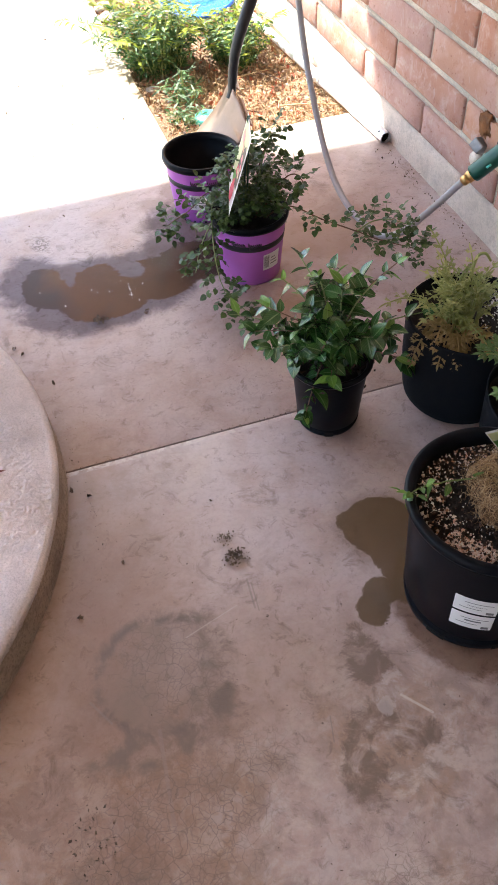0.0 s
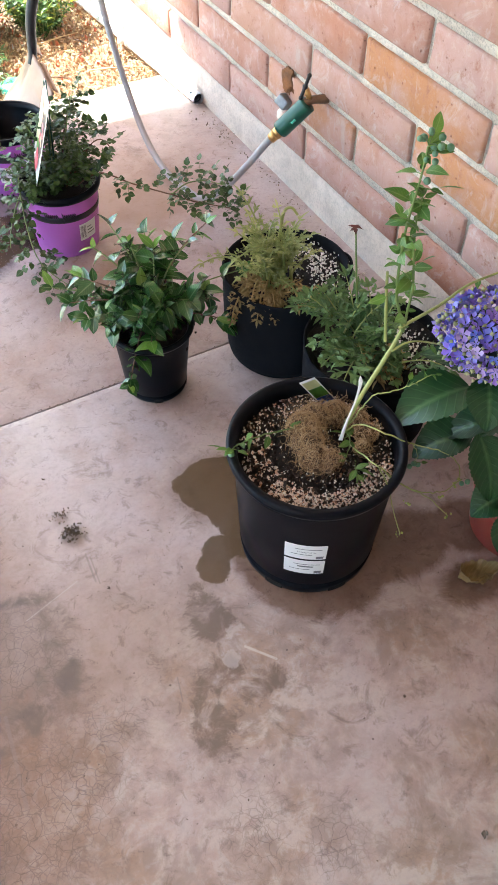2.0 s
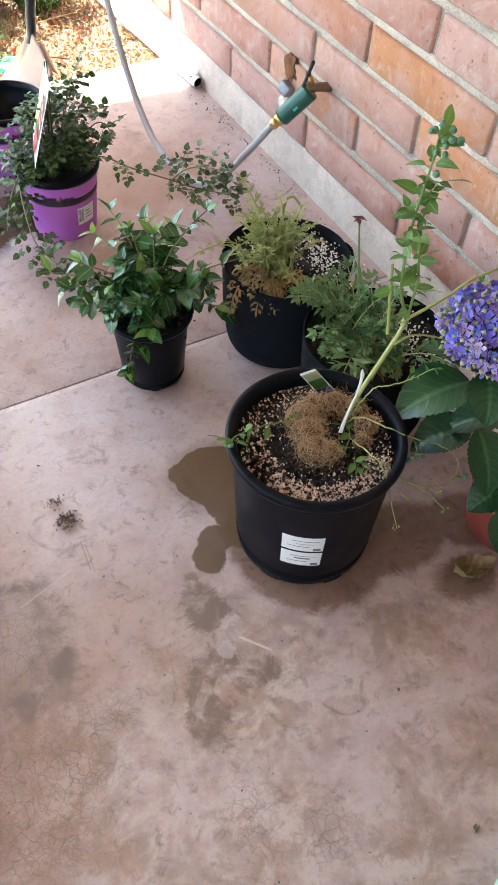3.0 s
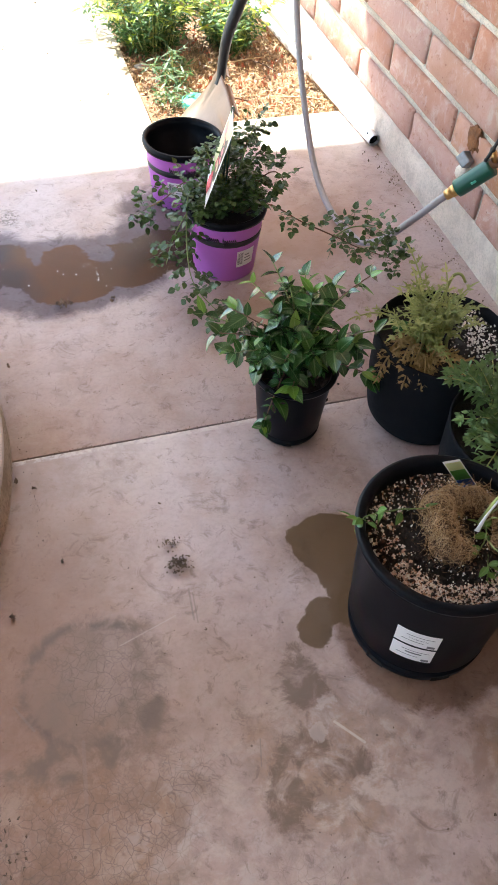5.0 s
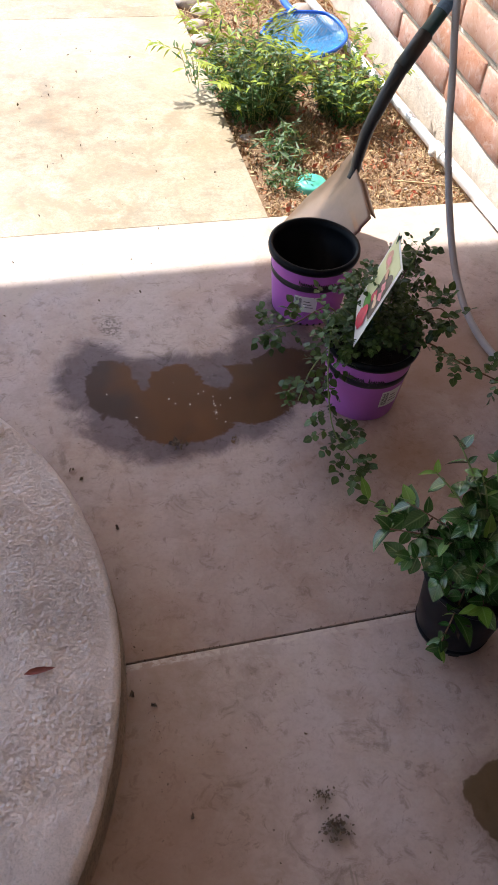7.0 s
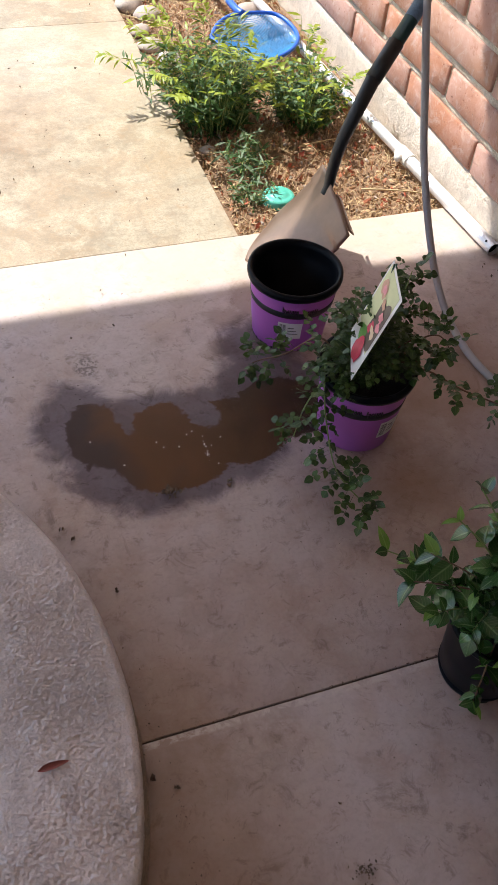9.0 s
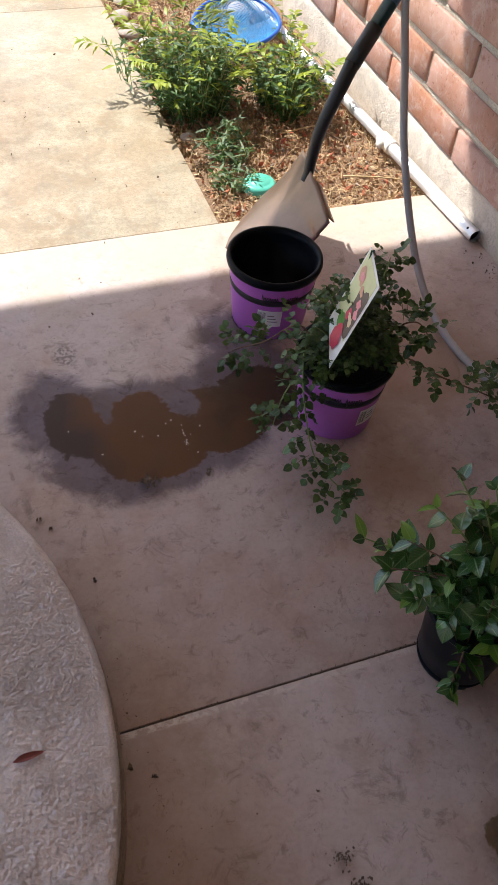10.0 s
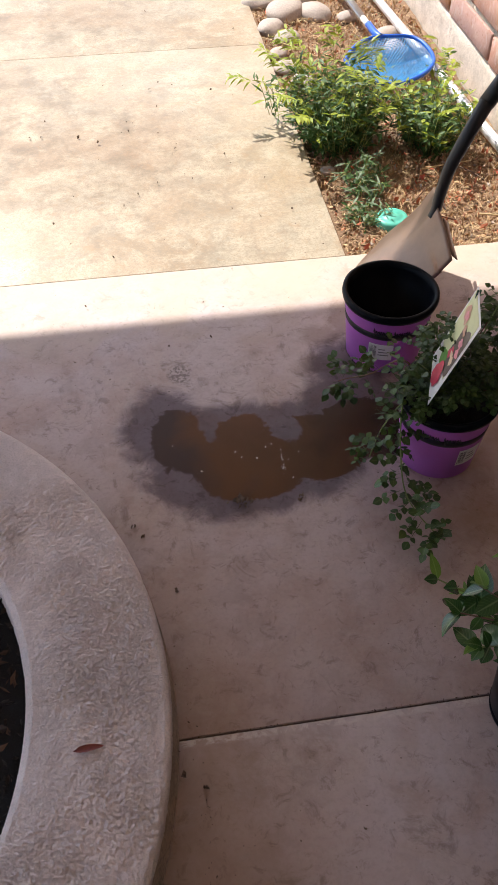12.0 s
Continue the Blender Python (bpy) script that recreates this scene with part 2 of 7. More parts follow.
    patch = noise_tex(n, l, p, 4.5, 4.0)
    seen = calc(n, l, "MAXIMUM", blob_mask(n, l, p, CRAZE, 0.04, 0.14, 10.0), ramp(n, l, patch, [(0.57, (0, 0, 0)), (0.66, (0.35,) * 3)]))
    broken = ramp(n, l, noise_tex(n, l, p, 22.0, 3.0), [(0.42, (0, 0, 0)), (0.55, (1, 1, 1))])
    cracks = None
    for scale, width, gain in ((88.0, 0.075, 0.60), (52.0, 0.040, 0.85)):
        v = n.new("ShaderNodeTexVoronoi")
        v.feature = "DISTANCE_TO_EDGE"
        v.inputs["Scale"].default_value = scale
        l.new(warp.outputs[0], v.inputs["Vector"])
        k = calc(n, l, "MULTIPLY", ramp(n, l, v.outputs["Distance"], [(0.0, (1, 1, 1)), (width, (0, 0, 0))]), gain)
        cracks = calc(n, l, "MULTIPLY", k, broken) if cracks is None else calc(n, l, "MAXIMUM", cracks, k)
    cracks = calc(n, l, "MULTIPLY", cracks, seen)
    c = mix(n, l, calc(n, l, "MULTIPLY", cracks, 0.72), c, (0.13, 0.09, 0.075))
    grit_spot = calc(n, l, "MULTIPLY", blob_mask(n, l, p, ROUGH_SPOT, 0.006, 0.03, 30.0), ramp(n, l, fine, [(0.46, (0, 0, 0)), (0.54, (0.8,) * 3)]))
    c = mix(n, l, grit_spot, c, (0.16, 0.12, 0.11))
    # pale chipped lips along the saw cut
    lip = line_mask(n, l, p, (-5.0, 1.312), (1.2, 1.312), 0.009)
    c = mix(n, l, calc(n, l, "MULTIPLY", lip, ramp(n, l, spot, [(0.44, (0.0,) * 3), (0.56, (0.80,) * 3)])), c, (0.62, 0.54, 0.50))
    # water marks
    trail = blob_mask(n, l, p, TRAIL, 0.018, 0.12, 13.0)
    c = mix(n, l, calc(n, l, "MULTIPLY", trail, 0.55), c, (0.24, 0.155, 0.115))
    pool_a = blob_mask(n, l, p, PUDDLE_A, 0.003, 0.060, 24.0, NOTCH_A)
    pool_b = blob_mask(n, l, p, PUDDLE_B, 0.002, 0.030, 24.0)
    damp = blob_mask(n, l, p, DAMP, 0.022, 0.095, 13.0)
    wet_b = calc(n, l, "MAXIMUM", blob_mask(n, l, p, DAMP_B, 0.012, 0.06, 16.0), calc(n, l, "MULTIPLY", blob_mask(n, l, p, HALO_B, 0.022, 0.05, 14.0), 0.6))
    c = mix(n, l, damp, c, mix(n, l, 1.0, c, (0.36, 0.355, 0.41), "MULTIPLY"))
    c = mix(n, l, wet_b, c, mix(n, l, 1.0, c, (0.48, 0.405, 0.34), "MULTIPLY"))
    along = calc(n, l, "ADD", sep.outputs[0], calc(n, l, "MULTIPLY", calc(n, l, "SUBTRACT", cloud, 0.5), 0.5))
    silt = ramp(n, l, along, [(0.07, (0.070, 0.044, 0.036)), (0.19, (0.150, 0.068, 0.026)), (0.36, (0.105, 0.051, 0.022)), (0.50, (0.050, 0.031, 0.020))])
    c = mix(n, l, calc(n, l, "MULTIPLY", pool_a, 0.92), c, silt)
    c = mix(n, l, calc(n, l, "MULTIPLY", pool_b, 0.88), c, mix(n, l, mott, (0.090, 0.058, 0.029), (0.190, 0.125, 0.068)))
    rough = ramp(n, l, cloud, [(0.3, (0.34,) * 3), (0.7, (0.55,) * 3)])
    wet = calc(n, l, "MAXIMUM", damp, wet_b)
    rough = mix(n, l, calc(n, l, "MULTIPLY", wet, 0.9), rough, (0.42, 0.42, 0.42))
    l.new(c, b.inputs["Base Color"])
    l.new(rough, b.inputs["Roughness"])
    soaked = calc(n, l, "MAXIMUM", wet, calc(n, l, "MAXIMUM", pool_a, pool_b))
    l.new(calc(n, l, "SUBTRACT", 0.5, calc(n, l, "MULTIPLY", soaked, 0.38)), b.inputs["Specular IOR Level"])
    height = calc(n, l, "SUBTRACT", calc(n, l, "ADD", calc(n, l, "MULTIPLY", mott, 0.5), calc(n, l, "MULTIPLY", fine, 0.12)), calc(n, l, "MULTIPLY", calc(n, l, "MAXIMUM", cracks, grit_spot), 0.5))
    bump(n, l, height, 0.4, 0.0016, b)
    return m


def concrete(name, base, warm):
    m, n, l, b = nodes_of(name)
    p = place(n)
    big, mid, fine = noise_tex(n, l, p, 3.0, 7.0), noise_tex(n, l, p, 14.0, 8.0, 0.65), noise_tex(n, l, p, 220.0, 4.0)
    cloud = noise_tex(n, l, p, 9.0, 9.0, 0.7, 0.4)
    c = mix(n, l, ramp(n, l, big, [(0.42, (0, 0, 0)), (0.58, (1, 1, 1))]), base, warm)
    c = mix(n, l, ramp(n, l, mid, [(0.46, (0, 0, 0)), (0.62, (0.60,) * 3)]), c, tuple(v * 0.66 for v in base))
    c = mix(n, l, ramp(n, l, cloud, [(0.47, (0, 0, 0)), (0.60, (0.75,) * 3)]), c, tuple(min(1, v * 1.25) for v in base))
    smear = noise_tex(n, l, p, 24.0, 10.0, 0.75, 1.2)
    c = mix(n, l, ramp(n, l, smear, [(0.53, (0, 0, 0)), (0.63, (0.38,) * 3)]), c, (base[0] * 0.60, base[1] * 0.52, base[2] * 0.50))
    rosy = noise_tex(n, l, p, 5.0, 5.0, 0.6, 0.6)
    c = mix(n, l, ramp(n, l, rosy, [(0.47, (0, 0, 0)), (0.60, (0.6,) * 3)]), c, (base[0] * 0.98, base[1] * 0.86, base[2] * 0.78))
    c = mix(n, l, ramp(n, l, fine, [(0.38, (0.45,) * 3), (0.52, (0, 0, 0))]), c, tuple(v * 0.6 for v in base))
    tiny = noise_tex(n, l, p, 75.0, 8.0, 0.8)
    c = mix(n, l, ramp(n, l, tiny, [(0.40, (0.55,) * 3), (0.49, (0, 0, 0))]), c, tuple(v * 0.62 for v in base))
    c = mix(n, l, ramp(n, l, tiny, [(0.53, (0, 0, 0)), (0.63, (0.40,) * 3)]), c, tuple(min(1, v * 1.2) for v in base))
    specks = n.new("ShaderNodeTexVoronoi")
    specks.inputs["Scale"].default_value = 26.0
    l.new(p, specks.inputs["Vector"])
    dot = calc(n, l, "LESS_THAN", specks.outputs["Distance"], 0.05)
    pick = n.new("ShaderNodeSeparateColor")
    l.new(specks.outputs["Color"], pick.inputs[0])
    dot = calc(n, l, "MULTIPLY", dot, calc(n, l, "GREATER_THAN", pick.outputs[0], 0.72))
    c = mix(n, l, calc(n, l, "MULTIPLY", dot, 0.75), c, (0.09, 0.06, 0.05))
    rough = ramp(n, l, cloud, [(0.3, (0.30,) * 3), (0.7, (0.52,) * 3)])
    height = calc(n, l, "ADD", calc(n, l, "MULTIPLY", mid, 0.6), calc(n, l, "MULTIPLY", fine, 0.25))
    rust = noise_tex(n, l, p, 30.0, 9.0, 0.78, 0.8)
    c = mix(n, l, ramp(n, l, rust, [(0.53, (0, 0, 0)), (0.63, (0.45,) * 3)]), c, (0.38, 0.27, 0.165))
    worn = calc(n, l, "MULTIPLY", blob_mask(n, l, p, WALK_STAIN, 0.16, 0.35, 5.0), ramp(n, l, mid, [(0.42, (0.5,) * 3), (0.58, (1, 1, 1))]))
    c = mix(n, l, worn, c, mix(n, l, 1.0, c, (0.76, 0.70, 0.63), "MULTIPLY"))
    l.new(c, b.inputs["Base Color"])
    l.new(rough, b.inputs["Roughness"])
    bump(n, l, height, 0.4, 0.0016, b)
    return m


def water(name, color, clear):
    m, n, l, b = nodes_of(name)
    p = place(n)
    put(l, b, **{"Roughness": 0.04, "IOR": 1.33, "Specular IOR Level": 0.25})
    l.new(ramp(n, l, noise_tex(n, l, p, 12.0), [(0.3, tuple(v * 0.75 for v in color)), (0.7, tuple(v * 1.2 for v in color))]), b.inputs["Base Color"])
    b.inputs["Alpha"].default_value = clear
    bump(n, l, noise_tex(n, l, p, 25.0, 2.0), 0.02, 0.001, b)
    return m


def stucco(name, base, blotch=0.35, depth=0.016, grain=150.0, pit_shade=0.6):
    m, n, l, b = nodes_of(name)
    p = place(n)
    grit, mid, big = noise_tex(n, l, p, grain, 5.0, 0.72), noise_tex(n, l, p, 45.0, 6.0, 0.65), noise_tex(n, l, p, 6.0, 6.0)
    c = ramp(n, l, big, [(0.3, tuple(v * 0.88 for v in base)), (0.7, tuple(min(1, v * 1.10) for v in base))])
    # hollows of the grain darkened in colour, in place of shade the bump lacks
    c = mix(n, l, ramp(n, l, grit, [(0.41, (pit_shade,) * 3), (0.51, (0, 0, 0))]), c, tuple(v * 0.5 for v in base))
    c = mix(n, l, ramp(n, l, noise_tex(n, l, p, 18.0, 8.0, 0.7), [(0.41, (blotch,) * 3), (0.52, (0, 0, 0))]), c, tuple(v * 0.55 for v in base))
    l.new(c, b.inputs["Base Color"])
    b.inputs["Roughness"].default_value = 0.9
    smooth = ramp(n, l, noise_tex(n, l, p, 7.0, 3.0), [(0.40, (0.4,) * 3), (0.58, (1, 1, 1))])
    h = calc(n, l, "MULTIPLY", calc(n, l, "ADD", grit, calc(n, l, "MULTIPLY", mid, 0.8)), smooth)
    bump(n, l, h, 1.0, depth, b)
    return m


def brick_material():
    m, n, l, b = nodes_of("fired_brick")
    p = place(n)
    rnd = n.new("ShaderNodeObjectInfo").outputs["Random"]
    c = ramp(n, l, rnd, [(0.0, (0.43, 0.190, 0.110)), (0.3, (0.44, 0.245, 0.195)), (0.55, (0.46, 0.290, 0.255)), (0.78, (0.47, 0.215, 0.095)), (1.0, (0.45, 0.265, 0.210))])
    big, mid, fine = noise_tex(n, l, p, 7.0, 6.0), noise_tex(n, l, p, 34.0, 10.0, 0.75), noise_tex(n, l, p, 260.0, 3.0)
    c = mix(n, l, ramp(n, l, big, [(0.44, (0, 0, 0)), (0.58, (0.7,) * 3)]), c, (0.50, 0.315, 0.270))
    scuff = noise_tex(n, l, p, 16.0, 10.0, 0.78, 0.8)
    c = mix(n, l, ramp(n, l, scuff, [(0.55, (0, 0, 0)), (0.64, (0.55,) * 3)]), c, (0.40, 0.185, 0.125))
    c = mix(n, l, ramp(n, l, scuff, [(0.38, (0.65,) * 3), (0.47, (0, 0, 0))]), c, (0.55, 0.415, 0.365))
    c = mix(n, l, ramp(n, l, mid, [(0.35, (0.7,) * 3), (0.43, (0, 0, 0))]), c, (0.32, 0.130, 0.080))
    c = mix(n, l, ramp(n, l, mid, [(0.55, (0, 0, 0)), (0.65, (0.6,) * 3)]), c, (0.53, 0.37, 0.30))
    pit = n.new("ShaderNodeTexVoronoi")
    pit.inputs["Scale"].default_value = 55.0
    l.new(p, pit.inputs["Vector"])
    hole = ramp(n, l, pit.outputs["Distance"], [(0.08, (1, 1, 1)), (0.16, (0, 0, 0))])
    pick = n.new("ShaderNodeSeparateColor")
    l.new(pit.outputs["Color"], pick.inputs[0])
    hole = calc(n, l, "MULTIPLY", hole, calc(n, l, "GREATER_THAN", pick.outputs[1], 0.70))
    c = mix(n, l, calc(n, l, "MULTIPLY", hole, 0.75), c, (0.25, 0.10, 0.06))
    # scattered chips, drawn out along the courses
    squash = n.new("ShaderNodeVectorMath")
    squash.operation = "MULTIPLY"
    l.new(p, squash.inputs[0])
    squash.inputs[1].default_value = (1.0, 1.7, 1.0)
    chip = n.new("ShaderNodeTexVoronoi")
    chip.inputs["Scale"].default_value = 105.0
    l.new(squash.outputs[0], chip.inputs["Vector"])
    pick2 = n.new("ShaderNodeSeparateColor")
    l.new(chip.outputs["Color"], pick2.inputs[0])
    nick = calc(n, l, "MULTIPLY", ramp(n, l, chip.outputs["Distance"], [(0.16, (1, 1, 1)), (0.26, (0, 0, 0))]), calc(n, l, "GREATER_THAN", pick2.outputs[0], 0.90))
    c = mix(n, l, calc(n, l, "MULTIPLY", nick, 0.8), c, (0.17, 0.08, 0.055))
    hole = calc(n, l, "MAXIMUM", hole, nick)
    smear = noise_tex(n, l, squash.outputs[0], 9.0, 8.0, 0.7, 1.4)
    c = mix(n, l, ramp(n, l, smear, [(0.57, (0, 0, 0)), (0.66, (0.55,) * 3)]), c, (0.53, 0.44, 0.405))
    l.new(c, b.inputs["Base Color"])
    b.inputs["Roughness"].default_value = 0.85
    h = calc(n, l, "SUBTRACT", calc(n, l, "ADD", calc(n, l, "MULTIPLY", mid, 0.8), calc(n, l, "MULTIPLY", fine, 0.2)), calc(n, l, "MULTIPLY", hole, 0.5))
    bump(n, l, h, 0.9, 0.007, b)
    return m


def leaf_material(name, dark, light, rib, gloss=0.35, through=0.25, object_random=True, coat=0.0):
    """Leaf blade: UV x runs along the midrib, y across it."""
    m, n, l, b = nodes_of(name)
    if object_random:
        rnd = n.new("ShaderNodeObjectInfo").outputs["Random"]
    else:
        rnd = n.new("ShaderNodeNewGeometry").outputs["Random Per Island"]
    c = ramp(n, l, rnd, [(0.0, dark), (0.7, tuple((a + q) / 2 for a, q in zip(dark, light))), (1.0, light)])
    c = mix(n, l, 0.35, c, ramp(n, l, noise_tex(n, l, place(n), 60.0), [(0.3, dark), (0.7, light)]))
    sep = n.new("ShaderNodeSeparateXYZ")
    l.new(coords(n, "UV"), sep.inputs[0])
    across = calc(n, l, "ABSOLUTE", calc(n, l, "SUBTRACT", sep.outputs[1], 0.5))
    mid = ramp(n, l, across, [(0.0, (1, 1, 1)), (0.07, (0, 0, 0))])
    wave = calc(n, l, "SINE", calc(n, l, "MULTIPLY", calc(n, l, "SUBTRACT", sep.outputs[0], calc(n, l, "MULTIPLY", across, 0.55)), 52.0))
    vein = ramp(n, l, wave, [(0.80, (0, 0, 0)), (1.0, (1, 1, 1))])
    c = mix(n, l, calc(n, l, "MULTIPLY", mid, 0.7), c, rib)
    c = mix(n, l, calc(n, l, "MULTIPLY", vein, 0.22), c, rib)
    l.new(c, b.inputs["Base Color"])
    b.inputs["Roughness"].default_value = gloss
    b.inputs["Coat Weight"].default_value, b.inputs["Coat Roughness"].default_value = coat, 0.16
    bump(n, l, calc(n, l, "SUBTRACT", 1.0, calc(n, l, "MAXIMUM", mid, calc(n, l, "MULTIPLY", vein, 0.6))), 0.35, 0.0015, b)
    tr = n.new("ShaderNodeBsdfTranslucent")
    l.new(mix(n, l, 0.5, c, light), tr.inputs[0])
    ms = n.new("ShaderNodeMixShader")
    ms.inputs[0].default_value = through
    l.new(b.outputs[0], ms.inputs[1])
    l.new(tr.outputs[0], ms.inputs[2])
    l.new(ms.outputs[0], n["Material Output"].inputs[0])
    return m


def chips(name, stops, rough=0.85, grime=0.3):
    """Loose small pieces, each island with a colour of its own."""
    m, n, l, b = nodes_of(name)
    rnd = n.new("ShaderNodeNewGeometry").outputs["Random Per Island"]
    c = ramp(n, l, rnd, stops)
    c = mix(n, l, grime, c, ramp(n, l, noise_tex(n, l, place(n), 150.0), [(0.3, (0.1, 0.06, 0.04)), (0.7, (0.6, 0.45, 0.32))]))
    l.new(c, b.inputs["Base Color"])
    b.inputs["Roughness"].default_value = rough
    return m


M_PATIO = patio("patio_concrete")
M_WALK = concrete("walk_concrete", (0.44, 0.392, 0.305), (0.365, 0.285, 0.195))
M_JOINT = plain("joint_dirt", (0.16, 0.115, 0.095), 0.95, vary=0.7, scale=60)
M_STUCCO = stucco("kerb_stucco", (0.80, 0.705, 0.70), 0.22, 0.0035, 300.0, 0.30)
# darker than the kerb top: dirt and the side's shade in one colour
M_KERBSIDE = stucco("kerb_side_dirt_shade", (0.56, 0.44, 0.35), 0.5, 0.012)
M_STEM = stucco("stem_wall_render", (0.70, 0.62, 0.54), 0.30, 0.006, 150.0, 0.28)
M_BRICK = brick_material()
M_MORTAR = stucco("mortar", (0.76, 0.69, 0.58), 0.30, 0.008, 260.0, 0.60)
M_WATER = water("muddy_water", (0.12, 0.08, 0.05), 0.08)
M_CEIL = plain("ceiling_paint", (0.50, 0.45, 0.41), 0.8)
M_PLASTER = plain("unseen_wall_plaster", (0.42, 0.34, 0.28), 0.85, scale=25, relief=0.4, depth=0.004)
M_GROUND = plain("dry_ground", (0.36, 0.27, 0.19), 0.95, scale=12, relief=0.5, depth=0.01)
M_BED = plain("bed_soil", (0.26, 0.165, 0.10), 0.95, scale=60, relief=0.8, depth=0.008)
M_MULCH = chips("wood_mulch", [(0.0, (0.30, 0.17, 0.09)), (0.2, (0.58, 0.40, 0.22)), (0.4, (0.15, 0.08, 0.045)), (0.6, (0.72, 0.55, 0.33)), (0.78, (0.56, 0.39, 0.21)), (0.90, (0.50, 0.11, 0.05)), (1.0, (0.42, 0.25, 0.13))], 0.9, 0.2)
M_STRAW = chips("dry_straw", [(0.0, (0.46, 0.33, 0.16)), (0.5, (0.66, 0.53, 0.30)), (1.0, (0.36, 0.23, 0.11))], 0.85, 0.2)
M_SOIL = plain("potting_soil", (0.011, 0.008, 0.006), 0.95, scale=120, relief=1.0, depth=0.008, vary=0.6)
M_GRIT = chips("potting_grit", [(0.0, (0.66, 0.45, 0.34)), (0.35, (0.80, 0.68, 0.60)), (0.55, (0.46, 0.23, 0.12)), (0.72, (0.82, 0.74, 0.67)), (1.0, (0.86, 0.82, 0.78))], 0.9, 0.06)
M_PERLITE = chips("white_perlite", [(0.0, (0.78, 0.74, 0.68)), (1.0, (0.88, 0.86, 0.83))], 0.9, 0.05)
M_BARK = chips("bark_crumbs", [(0.0, (0.010, 0.007, 0.006)), (0.8, (0.025, 0.015, 0.011)), (1.0, (0.12, 0.06, 0.035))], 0.9, 0.03)
M_PURPLE = plain("purple_plastic", (0.46, 0.13, 0.52), 0.42, vary=0.08, scale=12, relief=0.03)
M_BLACK = plain("black_plastic", (0.0052, 0.0060, 0.0088), 0.38, vary=0.35, scale=20, relief=0.05, spec=0.10)
M_BLACKPRINT = plain("black_print", (0.018, 0.014, 0.02), 0.5, vary=0.1)
M_FELT = plain("black_felt", (0.006, 0.0068, 0.0095), 0.95, vary=0.4, scale=200, relief=0.5, depth=0.001, spec=0.15)
M_TERRA = plain("red_plastic", (0.30, 0.055, 0.04), 0.45, vary=0.15, scale=15, relief=0.05)
M_PAPER = plain("white_label", (0.78, 0.78, 0.78), 0.5, vary=0.04, scale=20, relief=0.0)
M_INK = plain("grey_ink", (0.16, 0.16, 0.17), 0.6, vary=0.1, relief=0.0)
M_BRASS = plain("brass", (0.62, 0.40, 0.16), 0.32, 1.0, vary=0.2)
M_OLDBRASS = plain("dull_brass", (0.21, 0.125, 0.075), 0.6, 0.35, vary=0.4)
M_GREENPL = plain("green_plastic", (0.012, 0.085, 0.055), 0.35, vary=0.15)
M_HOSE = plain("grey_hose", (0.36, 0.35, 0.37), 0.45, vary=0.12, scale=30)
M_RUST = plain("rusty_hole", (0.24, 0.095, 0.03), 0.95, vary=0.8, scale=120, relief=0.9, depth=0.006)
M_ZINC = plain("grey_metal", (0.30, 0.31, 0.32), 0.5, 0.6, vary=0.3)
M_STEEL = plain("worn_steel", (0.24, 0.165, 0.125), 0.38, 0.55, vary=0.25, scale=10, relief=0.08)
M_GRIP = plain("black_rubber", (0.012, 0.013, 0.014), 0.45, vary=0.3)
M_FIBRE = plain("dark_green_fibreglass", (0.02, 0.045, 0.04), 0.3, vary=0.4)
M_BLUEDECAL = plain("blue_decal", (0.10, 0.16, 0.24), 0.5, vary=0.6, scale=60)
M_PVC = plain("white_pvc", (0.72, 0.71, 0.68), 0.35, vary=0.08, scale=15)
M_BLUE = plain("blue_plastic", (0.015, 0.11, 0.55), 0.35, vary=0.2)
M_NET = plain("blue_mesh", (0.05, 0.32, 0.70), 0.5, vary=0.2)
M_POLE = plain("pale_anodised_metal", (0.78, 0.79, 0.82), 0.38, 0.55, vary=0.06, scale=15, relief=0.03)
M_ALU = plain("aluminium", (0.62, 0.62, 0.63), 0.3, 0.9, vary=0.1)
M_TEAL = plain("teal_plastic", (0.10, 0.50, 0.40), 0.4, vary=0.12)
M_MINT = plain("pale_green_plastic", (0.30, 0.50, 0.40), 0.45, vary=0.1)
M_ROCK = chips("river_rock", [(0.0, (0.42, 0.31, 0.26)), (0.35, (0.50, 0.42, 0.36)), (0.7, (0.36, 0.34, 0.33)), (1.0, (0.54, 0.38, 0.30))], 0.7)
M_GARD = leaf_material("gardenia_leaf", (0.012, 0.054, 0.015), (0.064, 0.175, 0.036), (0.24, 0.38, 0.16), 0.24, 0.16, coat=0.5)
M_GARDNEW = leaf_material("gardenia_new_leaf", (0.10, 0.24, 0.03), (0.22, 0.40, 0.06), (0.32, 0.48, 0.15), 0.28, 0.30, coat=0.5)
M_ROSE = leaf_material("rose_leaf", (0.010, 0.036, 0.008), (0.080, 0.150, 0.024), (0.11, 0.18, 0.05), 0.42, 0.14, False, 0.06)
M_BLUELEAF = leaf_material("blueberry_leaf", (0.030, 0.110, 0.024), (0.20, 0.35, 0.06), (0.26, 0.40, 0.14), 0.4, 0.3)
M_HYD = leaf_material("hydrangea_leaf", (0.009, 0.046, 0.015), (0.028, 0.104, 0.029), (0.09, 0.19, 0.065), 0.42, 0.15, coat=0.12)
M_FEATHER = leaf_material("yellowing_leaf", (0.10, 0.16, 0.035), (0.60, 0.60, 0.24), (0.45, 0.45, 0.2), 0.5, 0.3)
M_DEAD = leaf_material("dry_leaf", (0.26, 0.17, 0.06), (0.42, 0.30, 0.13), (0.45, 0.35, 0.18), 0.7, 0.2, False)
